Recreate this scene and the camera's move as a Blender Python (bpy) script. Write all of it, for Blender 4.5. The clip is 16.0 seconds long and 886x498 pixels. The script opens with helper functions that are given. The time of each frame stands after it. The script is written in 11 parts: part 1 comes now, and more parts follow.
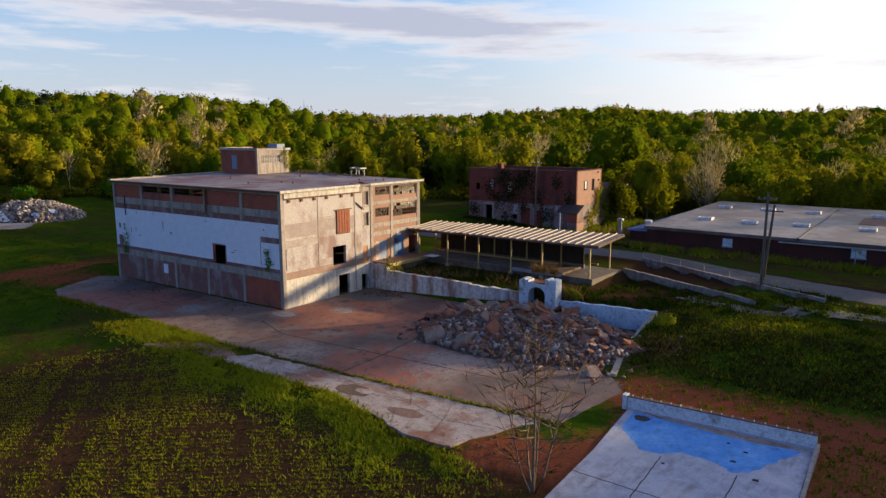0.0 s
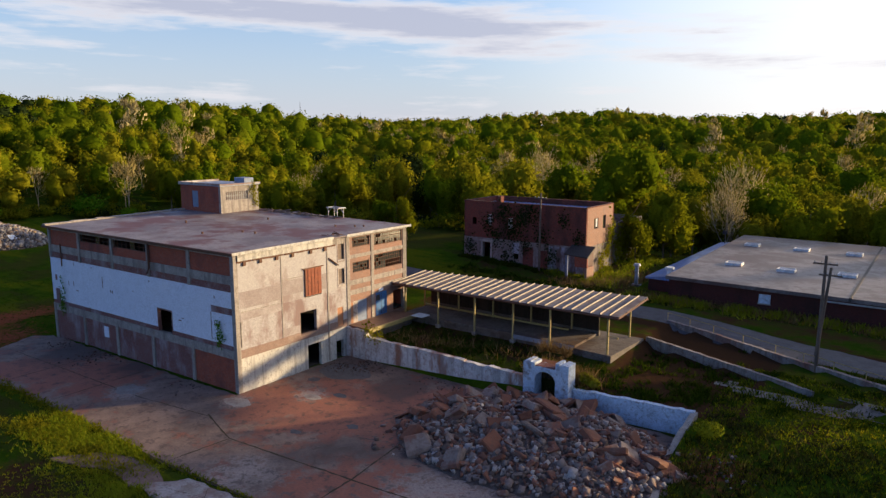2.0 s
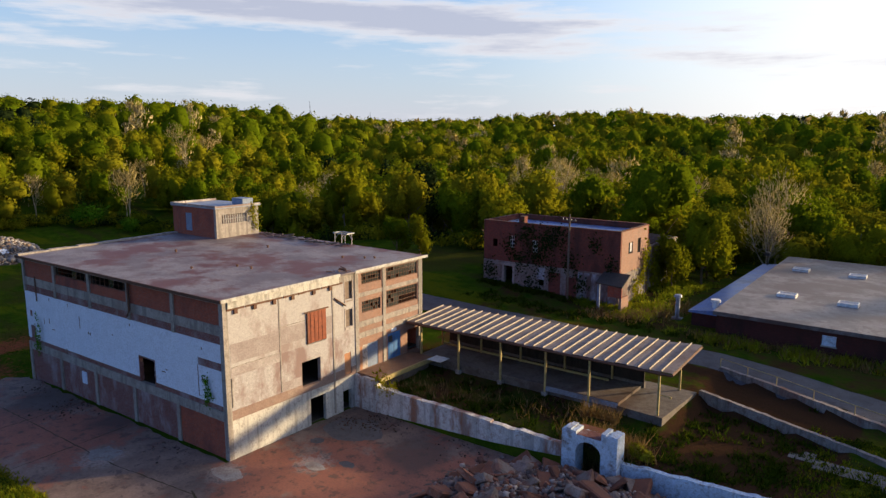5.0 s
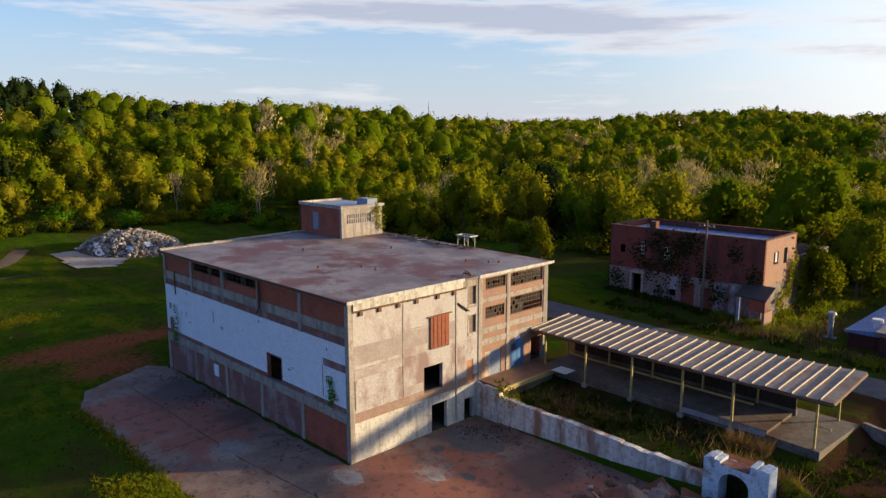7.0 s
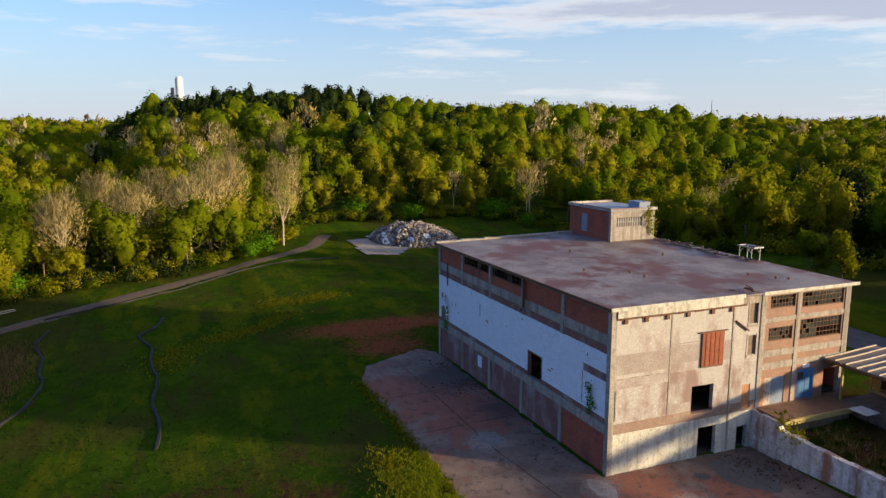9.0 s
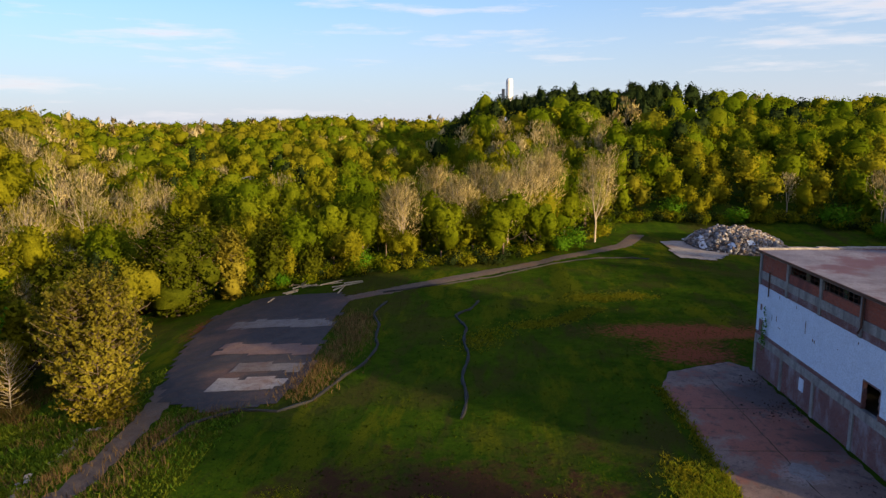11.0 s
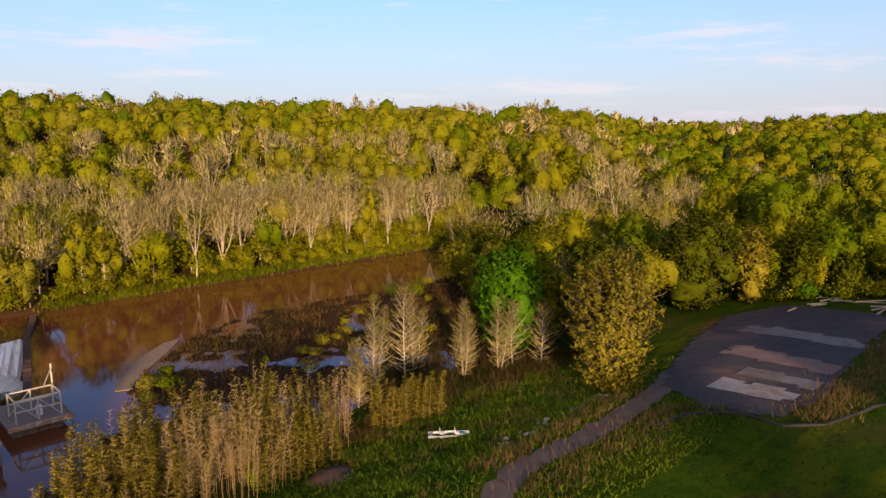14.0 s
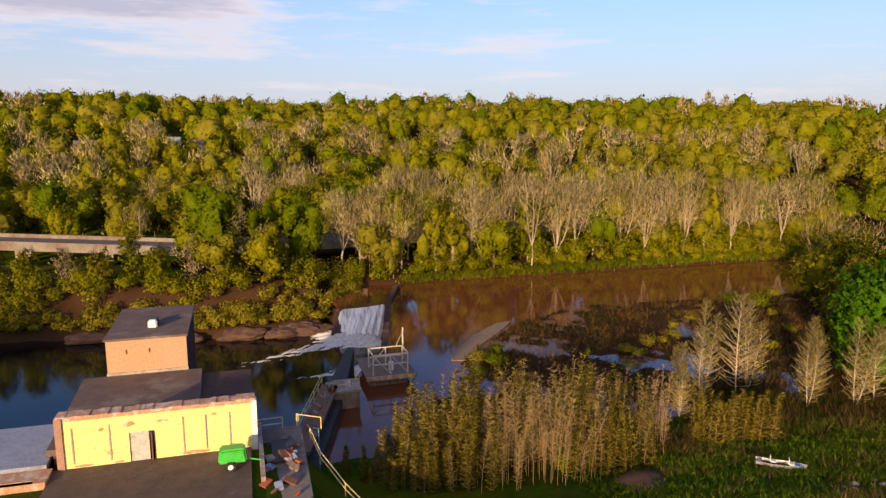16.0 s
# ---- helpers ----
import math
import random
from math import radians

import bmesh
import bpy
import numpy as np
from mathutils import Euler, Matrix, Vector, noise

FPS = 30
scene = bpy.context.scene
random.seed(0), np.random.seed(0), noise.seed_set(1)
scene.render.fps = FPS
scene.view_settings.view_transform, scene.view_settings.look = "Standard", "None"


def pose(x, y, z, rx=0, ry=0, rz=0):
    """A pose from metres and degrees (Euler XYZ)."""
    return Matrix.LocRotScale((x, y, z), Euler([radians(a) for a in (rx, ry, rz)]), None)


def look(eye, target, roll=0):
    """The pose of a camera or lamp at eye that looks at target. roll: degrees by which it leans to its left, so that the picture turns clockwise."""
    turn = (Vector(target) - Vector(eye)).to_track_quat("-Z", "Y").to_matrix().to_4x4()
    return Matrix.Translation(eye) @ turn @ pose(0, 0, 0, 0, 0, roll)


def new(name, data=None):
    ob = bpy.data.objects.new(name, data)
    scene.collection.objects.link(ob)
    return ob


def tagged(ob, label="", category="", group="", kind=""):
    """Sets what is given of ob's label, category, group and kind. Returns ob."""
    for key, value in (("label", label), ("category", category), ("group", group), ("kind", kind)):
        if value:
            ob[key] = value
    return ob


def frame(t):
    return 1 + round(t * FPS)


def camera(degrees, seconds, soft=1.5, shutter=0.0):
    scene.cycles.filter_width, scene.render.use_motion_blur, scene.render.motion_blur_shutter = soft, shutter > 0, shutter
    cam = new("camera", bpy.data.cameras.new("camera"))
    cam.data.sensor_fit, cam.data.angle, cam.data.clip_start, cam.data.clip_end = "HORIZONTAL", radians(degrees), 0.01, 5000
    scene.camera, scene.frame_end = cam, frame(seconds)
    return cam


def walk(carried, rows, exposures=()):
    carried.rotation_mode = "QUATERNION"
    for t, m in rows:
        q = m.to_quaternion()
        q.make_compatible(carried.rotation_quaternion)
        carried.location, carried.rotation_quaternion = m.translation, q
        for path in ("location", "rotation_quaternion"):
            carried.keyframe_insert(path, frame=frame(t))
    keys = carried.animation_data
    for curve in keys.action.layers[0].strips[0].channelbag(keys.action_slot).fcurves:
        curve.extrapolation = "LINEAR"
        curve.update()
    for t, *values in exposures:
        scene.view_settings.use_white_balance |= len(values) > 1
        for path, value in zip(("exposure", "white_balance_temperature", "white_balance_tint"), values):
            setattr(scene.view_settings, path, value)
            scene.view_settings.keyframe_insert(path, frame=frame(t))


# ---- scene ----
cam = camera(65.1, 16.0, 1.4)
PATH = [
    (0, (54.405, -46.155, 17.858), (53.232, -44.569, 17.53), -0.1),
    (0.5, (52.582, -43.229, 18.871), (51.41, -41.642, 18.541), -0.1),
    (1, (50.745, -40.353, 19.824), (49.574, -38.765, 19.494), -0.1),
    (1.5, (48.923, -37.552, 20.782), (47.752, -35.963, 20.456), -0.1),
    (2, (47.227, -35.066, 21.862), (46.059, -33.476, 21.534), -0.0),
    (2.5, (45.992, -33.123, 22.866), (44.825, -31.533, 22.537), -0.0),
    (3, (44.901, -31.647, 23.389), (43.736, -30.055, 23.061), -0.0),
    (5.5, (40.369, -28.231, 23.791), (39.164, -26.67, 23.459), 0.0),
    (6, (39.704, -27.991, 23.703), (38.465, -26.456, 23.371), 0.0),
    (6.5, (39.139, -27.78, 23.731), (37.809, -26.323, 23.399), -0.0),
    (7, (38.856, -27.622, 23.805), (37.424, -26.266, 23.474), -0.1),
    (7.5, (38.554, -27.597, 23.822), (37.03, -26.344, 23.492), -0.1),
    (8, (38.539, -27.64, 23.853), (36.908, -26.53, 23.524), -0.1),
    (8.5, (38.253, -27.243, 23.765), (36.506, -26.327, 23.438), -0.1),
    (9, (38.114, -27.338, 23.81), (36.279, -26.615, 23.481), -0.1),
    (11.5, (38.815, -26.923, 23.538), (36.877, -27.291, 23.208), -0.1),
    (12, (38.863, -27.129, 23.404), (36.98, -27.715, 23.075), -0.0),
    (12.5, (38.709, -27.052, 23.162), (36.91, -27.863, 22.834), -0.1),
    (13, (38.761, -26.935, 23.18), (37.079, -27.968, 22.851), -0.1),
    (13.5, (38.835, -26.826, 23.038), (37.297, -28.062, 22.708), -0.1),
    (14, (38.894, -26.674, 22.937), (37.524, -28.092, 22.607), -0.1),
    (14.5, (38.792, -26.67, 22.74), (37.609, -28.248, 22.41), -0.1),
    (15, (38.67, -26.797, 22.497), (37.695, -28.511, 22.168), -0.0),
    (15.5, (38.248, -26.766, 22.416), (37.504, -28.592, 22.084), -0.0),
    (16, (38.267, -26.586, 22.366), (37.708, -28.478, 22.033), -0.0),
]
walk(cam, [(t, look(eye, target, roll)) for t, eye, target, roll in PATH], [(0, 0.47, 6500, 10), (6, 0.48, 6450, 8), (9, 0.53, 6400, 6), (11.5, 0.57, 6600, 12), (14, 0.50, 6850, 18), (16, 0.44, 6950, 20)])

# ---- sky, sun ----
SUN_YAW, SUN_EL = 37.5, 10.6          # degrees clockwise from +y, above the horizon
SUN_TO = Vector((math.sin(radians(SUN_YAW)) * math.cos(radians(SUN_EL)), math.cos(radians(SUN_YAW)) * math.cos(radians(SUN_EL)), math.sin(radians(SUN_EL))))


def build_world():
    world = bpy.data.worlds.new("evening_sky")
    scene.world = world
    world.use_nodes = True
    nt = world.node_tree
    nt.nodes.clear()
    N, L = nt.nodes.new, nt.links.new
    out, bg = N("ShaderNodeOutputWorld"), N("ShaderNodeBackground")
    sky = N("ShaderNodeTexSky")
    sky.sky_type, sky.sun_disc = "NISHITA", False
    sky.sun_elevation, sky.sun_rotation = radians(SUN_EL), radians(SUN_YAW)
    sky.air_density, sky.dust_density, sky.ozone_density = 1.0, 1.2, 1.6
    tc = N("ShaderNodeTexCoord")
    sep = N("ShaderNodeSeparateXYZ")
    L(tc.outputs["Generated"], sep.inputs[0])
    # compass angle (clockwise from -x) and height, in radians, as the plane on which the clouds lie
    az = N("ShaderNodeMath"); az.operation = "ARCTAN2"
    west = N("ShaderNodeMath"); west.operation = "MULTIPLY"; west.inputs[1].default_value = -1.0
    L(sep.outputs[0], west.inputs[0])
    L(sep.outputs[1], az.inputs[0]); L(west.outputs[0], az.inputs[1])
    el = N("ShaderNodeMath"); el.operation = "ARCSINE"
    L(sep.outputs[2], el.inputs[0])

    def math1(op, a, b):
        n = N("ShaderNodeMath"); n.operation = op
        for k, v in ((0, a), (1, b)):
            if isinstance(v, (int, float)):
                n.inputs[k].default_value = v
            else:
                L(v, n.inputs[k])
        return n.outputs[0]

    def puff(a0, wa, e0, we, amp):
        """A soft mask round one compass angle and height."""
        a0 = (a0 + 270) % 360 - 180
        u = math1("DIVIDE", math1("SUBTRACT", az.outputs[0], radians(a0)), radians(wa))
        v = math1("DIVIDE", math1("SUBTRACT", el.outputs[0], radians(e0)), radians(we))
        q = math1("ADD", math1("MULTIPLY", u, u), math1("MULTIPLY", v, v))
        return math1("MULTIPLY", math1("POWER", 2.718, math1("MULTIPLY", q, -1.0)), amp)
    comb = N("ShaderNodeCombineXYZ")
    L(math1("MULTIPLY", az.outputs[0], 2.4), comb.inputs[0]); L(math1("MULTIPLY", el.outputs[0], 19.0), comb.inputs[1])
    n1 = N("ShaderNodeTexNoise"); n1.inputs["Scale"].default_value = 1.5; n1.inputs["Detail"].default_value = 8; n1.inputs["Roughness"].default_value = 0.62
    L(comb.outputs[0], n1.inputs[0])
    mask = 0.0
    for spot in CLOUDS:
        mask = math1("ADD", puff(*spot), mask)
    dens = math1("ADD", math1("SUBTRACT", math1("MULTIPLY", n1.outputs[0], 1.5), 0.25), mask)
    r1 = N("ShaderNodeMapRange"); r1.inputs[1].default_value, r1.inputs[2].default_value = 0.56, 0.80
    L(dens, r1.inputs[0])
    core = N("ShaderNodeMapRange"); core.inputs[1].default_value, core.inputs[2].default_value = 0.72, 0.98
    L(dens, core.inputs[0])
    # thin haze: the sky whitens towards the horizon and towards the sun
    hz = N("ShaderNodeMapRange"); hz.inputs[1].default_value, hz.inputs[2].default_value, hz.inputs[3].default_value, hz.inputs[4].default_value = 0.0, 0.28, 0.88, 0.04
    L(sep.outputs[2], hz.inputs[0])
    dot = N("ShaderNodeVectorMath"); dot.operation = "DOT_PRODUCT"; dot.inputs[1].default_value = SUN_TO
    L(tc.outputs["Generated"], dot.inputs[0])
    glow = N("ShaderNodeMapRange"); glow.inputs[1].default_value, glow.inputs[2].default_value, glow.inputs[3].default_value, glow.inputs[4].default_value = 0.25, 0.9, 0.0, 0.9
    glow.interpolation_type = "SMOOTHSTEP"
    L(dot.outputs["Value"], glow.inputs[0])
    mixh = N("ShaderNodeMixRGB"); mixh.inputs[2].default_value = HAZE
    tint = N("ShaderNodeMixRGB"); tint.blend_type = "MULTIPLY"; tint.inputs[0].default_value = 1.0; tint.inputs[2].default_value = SKY_TINT
    deep = N("ShaderNodeMapRange"); deep.inputs[1].default_value, deep.inputs[2].default_value = 0.24, 0.6
    L(sep.outputs[2], deep.inputs[0])
    high = N("ShaderNodeMixRGB"); high.inputs[1].default_value = SKY_TINT; high.inputs[2].default_value = ZENITH_TINT
    L(deep.outputs[0], high.inputs[0]); L(high.outputs[0], tint.inputs[2])
    L(sky.outputs[0], tint.inputs[1])
    L(hz.outputs[0], mixh.inputs[0]); L(tint.outputs[0], mixh.inputs[1])
    mixg = N("ShaderNodeMixRGB"); mixg.inputs[2].default_value = GLOW
    L(glow.outputs[0], mixg.inputs[0]); L(mixh.outputs[0], mixg.inputs[1])
    shade = N("ShaderNodeMixRGB"); shade.inputs[1].default_value = CLOUD; shade.inputs[2].default_value = CLOUD_CORE
    L(core.outputs[0], shade.inputs[0])
    mixc = N("ShaderNodeMixRGB")
    L(math1("MULTIPLY", r1.outputs[0], 0.85), mixc.inputs[0]); L(mixg.outputs[0], mixc.inputs[1]); L(shade.outputs[0], mixc.inputs[2])
    L(mixc.outputs[0], bg.inputs[0])
    bg.inputs[1].default_value = SKY_STRENGTH
    L(bg.outputs[0], out.inputs[0])


CLOUDS = [(-50, 16, 9.3, 1.3, 0.42), (-34, 16, 8.0, 1.1, 0.36), (-25, 12, 6.0, 1.2, 0.18), (-66, 10, 9.6, 0.8, 0.12), (-84, 8, 7.0, 0.6, 0.12), (-100, 8, 9.5, 0.5, 0.12), (172, 13, 9.6, 1.9, 0.46), (179, 9, 6.4, 1.1, 0.3), (-8, 12, 4.6, 0.7, 0.14), (5, 10, 7.0, 1.5, 0.14)]
HAZE, GLOW, CLOUD, CLOUD_CORE = (6.7, 6.55, 7.55, 1), (11.6, 11.0, 10.6, 1), (8.2, 7.9, 8.2, 1), (5.0, 5.1, 6.2, 1)
SKY_TINT = (0.82, 1.68, 2.55, 1)
ZENITH_TINT = (0.52, 0.98, 2.15, 1)
SKY_STRENGTH = 0.078
build_world()
sun_data = bpy.data.lights.new("sun", "SUN")
sun_data.energy, sun_data.angle, sun_data.color = 7.2, radians(2.2), (1.0, 0.72, 0.39)
sun = new("sun", sun_data)
sun.matrix_world = look(SUN_TO * 300, (0, 0, 0))
tagged(sun, kind="structure")


# ---- materials ----
def nodes_of(name, rough=0.8, metal=0.0, spec=0.3):
    m = bpy.data.materials.new(name)
    m.use_nodes = True
    nt = m.node_tree
    b = nt.nodes["Principled BSDF"]
    b.inputs["Roughness"].default_value, b.inputs["Metallic"].default_value = rough, metal
    b.inputs["Specular IOR Level"].default_value = spec
    return m, nt, b


def rgba(c):
    return (c[0], c[1], c[2], 1.0)


def noise_node(nt, vec, scale, detail=5, rough=0.6, stretch=None):
    n = nt.nodes.new("ShaderNodeTexNoise")
    n.inputs["Scale"].default_value, n.inputs["Detail"].default_value, n.inputs["Roughness"].default_value = scale, detail, rough
    if stretch:
        mp = nt.nodes.new("ShaderNodeMapping")
        mp.inputs["Scale"].default_value = stretch
        nt.links.new(vec, mp.inputs[0])
        vec = mp.outputs[0]
    nt.links.new(vec, n.inputs[0])
    return n.outputs[0]


def ramp(nt, val, a, b):
    r = nt.nodes.new("ShaderNodeMapRange")
    r.inputs[1].default_value, r.inputs[2].default_value = a, b
    nt.links.new(val, r.inputs[0])
    return r.outputs[0]


def mix(nt, fac, a, b):
    n = nt.nodes.new("ShaderNodeMixRGB")
    for k, v in ((0, fac), (1, a), (2, b)):
        if isinstance(v, (int, float)):
            n.inputs[k].default_value = v
        elif isinstance(v, tuple):
            n.inputs[k].default_value = rgba(v)
        else:
            nt.links.new(v, n.inputs[k])
    return n.outputs[0]


def times(nt, a, b):
    n = nt.nodes.new("ShaderNodeMath")
    n.operation = "MULTIPLY"
    for k, v in ((0, a), (1, b)):
        if isinstance(v, (int, float)):
            n.inputs[k].default_value = v
        else:
            nt.links.new(v, n.inputs[k])
    return n.outputs[0]


def bump(nt, b, val, strength, dist):
    n = nt.nodes.new("ShaderNodeBump")
    n.inputs["Strength"].default_value, n.inputs["Distance"].default_value = strength, dist
    nt.links.new(val, n.inputs["Height"])
    nt.links.new(n.outputs[0], b.inputs["Normal"])


def coords(nt):
    return nt.nodes.new("ShaderNodeTexCoord").outputs["Object"]


def worn(name, base, dark, stain, s_big=0.25, s_mid=1.4, s_fine=9.0, rough=0.85, metal=0.0, stain_at=(0.56, 0.72), dark_at=(0.42, 0.7), relief=0.02, drip=False, vary=0.0, spec=0.3, blotch=0.45):
    """Base colour with a mid-scale darker tone, larger stains, fine grain and relief."""
    m, nt, b = nodes_of(name, rough, metal, spec)
    v = coords(nt)
    mid, fine = noise_node(nt, v, s_mid, 6), noise_node(nt, v, s_fine, 4)
    big = noise_node(nt, v, s_big, 6, 0.65, (1, 1, 0.25) if drip else None)
    c = mix(nt, ramp(nt, mid, *dark_at), base, dark)
    c = mix(nt, ramp(nt, big, *stain_at), c, stain)
    spots_ = noise_node(nt, v, s_mid * 2.6, 9, 0.72)
    c = mix(nt, times(nt, ramp(nt, spots_, 0.53, 0.58), blotch), c, tuple(0.75 * q for q in stain))
    if drip:
        runs = noise_node(nt, v, 2.2, 6, 0.6, (1, 1, 0.07))
        c = mix(nt, times(nt, ramp(nt, runs, 0.50, 0.62), 0.6), c, tuple(0.5 * q for q in dark))
    c = mix(nt, times(nt, ramp(nt, fine, 0.42, 0.64), 0.42), c, tuple(0.5 * q for q in dark))
    if vary:
        oi = nt.nodes.new("ShaderNodeObjectInfo")
        c = mix(nt, times(nt, oi.outputs["Random"], vary), c, tuple(0.4 * q for q in dark))
    nt.links.new(c, b.inputs["Base Color"])
    bump(nt, b, fine, 0.5, relief)
    return m


def brickwork(name, brick, brick2, mortar, fade, fade_at=(0.5, 0.7), scale=1.0, axis="x"):
    """Running-bond brick of true size: courses 75 mm, bricks 215 mm."""
    m, nt, b = nodes_of(name, 0.9)
    v = coords(nt)
    sep = nt.nodes.new("ShaderNodeSeparateXYZ"); nt.links.new(v, sep.inputs[0])
    add = nt.nodes.new("ShaderNodeMath"); add.operation = "ADD"
    nt.links.new(sep.outputs[0], add.inputs[0]); nt.links.new(sep.outputs[1], add.inputs[1])
    cb = nt.nodes.new("ShaderNodeCombineXYZ")
    nt.links.new(add.outputs[0], cb.inputs[0]); nt.links.new(sep.outputs[2], cb.inputs[1])
    bt = nt.nodes.new("ShaderNodeTexBrick")
    nt.links.new(cb.outputs[0], bt.inputs[0])
    bt.inputs["Scale"].default_value = scale
    bt.inputs["Brick Width"].default_value, bt.inputs["Row Height"].default_value = 0.225, 0.078
    bt.inputs["Mortar Size"].default_value = 0.006
    bt.inputs["Color1"].default_value, bt.inputs["Color2"].default_value, bt.inputs["Mortar"].default_value = rgba(brick), rgba(brick2), rgba(mortar)
    big, fine = noise_node(nt, v, 0.45, 6, 0.65, (1, 1, 0.5)), noise_node(nt, v, 5.0, 5)
    c = mix(nt, ramp(nt, big, *fade_at), bt.outputs[0], fade)
    c = mix(nt, times(nt, ramp(nt, fine, 0.4, 0.8), 0.45), c, tuple(0.35 * q for q in brick))
    nt.links.new(c, b.inputs["Base Color"])
    bump(nt, b, bt.outputs["Fac"], -0.5, 0.01)
    return m


def foliage(name, c1, c2, c3, trans=0.24, mass=True):
    """Leaves: per-plant tint from the 'tint' attribute, per-leaf change by island."""
    m, nt, b = nodes_of(name, 1.0, 0.0, 0.0)
    at = nt.nodes.new("ShaderNodeAttribute"); at.attribute_name = "tint"
    geo = nt.nodes.new("ShaderNodeNewGeometry")
    oi = nt.nodes.new("ShaderNodeObjectInfo")
    add = nt.nodes.new("ShaderNodeMath"); add.operation = "ADD"
    nt.links.new(at.outputs["Fac"], add.inputs[0]); nt.links.new(oi.outputs["Random"], add.inputs[1])
    fr = nt.nodes.new("ShaderNodeMath"); fr.operation = "FRACT"
    nt.links.new(add.outputs[0], fr.inputs[0])
    c = mix(nt, ramp(nt, fr.outputs[0], 0.15, 0.85), c1, c2)
    c = mix(nt, times(nt, geo.outputs["Random Per Island"], 0.5), c, c3)
    if mass:
        v = coords(nt)
        n1, n2 = noise_node(nt, v, 0.55, 3, 0.6), noise_node(nt, v, 3.4, 4, 0.75)
        # Dark mottling paints shaded gaps between leaves into the crown colour
        c = mix(nt, times(nt, ramp(nt, n1, 0.45, 0.65), 0.35), c, c3)
        c = mix(nt, times(nt, ramp(nt, n2, 0.48, 0.62), 0.55), c, tuple(0.5 * q for q in c3))
        bump(nt, b, n2, 0.6, 0.25)
    nt.links.new(c, b.inputs["Base Color"])
    tr = nt.nodes.new("ShaderNodeBsdfTranslucent")
    nt.links.new(c, tr.inputs[0])
    ms = nt.nodes.new("ShaderNodeMixShader"); ms.inputs[0].default_value = trans
    nt.links.new(b.outputs[0], ms.inputs[1]); nt.links.new(tr.outputs[0], ms.inputs[2])
    nt.links.new(ms.outputs[0], nt.nodes["Material Output"].inputs[0])
    return m


def plain(name, c, rough=0.6, metal=0.0, spec=0.3, grain=6.0):
    return worn(name, c, tuple(0.75 * q for q in c), tuple(0.6 * q for q in c), s_big=0.6, s_mid=2.5, s_fine=grain * 3, rough=rough, metal=metal, relief=0.004, spec=spec)


M = {}
M["white_paint"] = worn("white_painted_render", (0.68, 0.745, 0.88), (0.62, 0.685, 0.82), (0.42, 0.44, 0.50), s_big=0.35, s_mid=0.9, stain_at=(0.66, 0.8), relief=0.006, blotch=0.12)
M["cream_paint"] = worn("weathered_cream_paint", (0.50, 0.465, 0.435), (0.39, 0.35, 0.33), (0.22, 0.150, 0.14), s_big=0.35, s_mid=0.9, stain_at=(0.48, 0.62), relief=0.02, drip=True, blotch=0.8)
M["cream_low"] = worn("cream_limewash", (0.54, 0.535, 0.505), (0.44, 0.43, 0.41), (0.24, 0.205, 0.20), s_big=0.35, s_mid=1.0, stain_at=(0.58, 0.72), relief=0.015, drip=True, blotch=0.5)
M["concrete_band"] = worn("weathered_concrete_frame", (0.35, 0.32, 0.295), (0.26, 0.235, 0.22), (0.19, 0.145, 0.13), relief=0.01, drip=True)
M["brown_band"] = worn("brown_stained_band", (0.27, 0.19, 0.16), (0.20, 0.13, 0.12), (0.34, 0.28, 0.24), relief=0.01)
M["brick_red"] = brickwork("red_brick", (0.36, 0.085, 0.045), (0.25, 0.058, 0.035), (0.24, 0.15, 0.12), (0.15, 0.05, 0.045), (0.50, 0.68))
M["brick_purple"] = brickwork("stained_brick_with_limewash", (0.22, 0.085, 0.070), (0.145, 0.058, 0.052), (0.24, 0.185, 0.19), (0.29, 0.24, 0.26), (0.49, 0.66))
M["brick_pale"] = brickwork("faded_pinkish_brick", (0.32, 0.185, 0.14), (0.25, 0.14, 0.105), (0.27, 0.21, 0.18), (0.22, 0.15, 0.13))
# Dark red brick; also used to darken the tower's shaded side
M["brick_dark"] = brickwork("dark_red_and_shaded_brick", (0.085, 0.020, 0.017), (0.058, 0.016, 0.014), (0.045, 0.026, 0.022), (0.032, 0.015, 0.013), (0.45, 0.66))
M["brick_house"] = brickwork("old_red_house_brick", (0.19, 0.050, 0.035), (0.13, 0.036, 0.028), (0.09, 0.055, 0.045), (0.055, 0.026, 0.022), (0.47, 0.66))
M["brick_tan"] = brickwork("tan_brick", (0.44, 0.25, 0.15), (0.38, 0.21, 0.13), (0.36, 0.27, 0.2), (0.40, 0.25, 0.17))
M["roof_felt"] = worn("weathered_roof_felt", (0.235, 0.210, 0.218), (0.145, 0.120, 0.128), (0.125, 0.045, 0.040), s_big=0.2, s_mid=0.3, s_fine=5, rough=0.6, stain_at=(0.48, 0.58), dark_at=(0.44, 0.60), relief=0.01, spec=0.4, blotch=0.35)
M["roof_grey"] = worn("grey_coated_roof", (0.180, 0.160, 0.165), (0.100, 0.086, 0.090), (0.075, 0.045, 0.045), s_big=0.16, s_mid=0.35, rough=0.5, stain_at=(0.47, 0.57), dark_at=(0.44, 0.58), relief=0.008, spec=0.5, blotch=0.65)
# Blue base colour paints in the sky reflected by wet roofs
M["roof_sky_blue"] = worn("wet_roof_with_sky_reflection_colour", (0.10, 0.20, 0.50), (0.22, 0.27, 0.40), (0.07, 0.09, 0.18), s_big=0.2, s_mid=0.5, rough=0.35, relief=0.004, spec=0.5, stain_at=(0.56, 0.68))
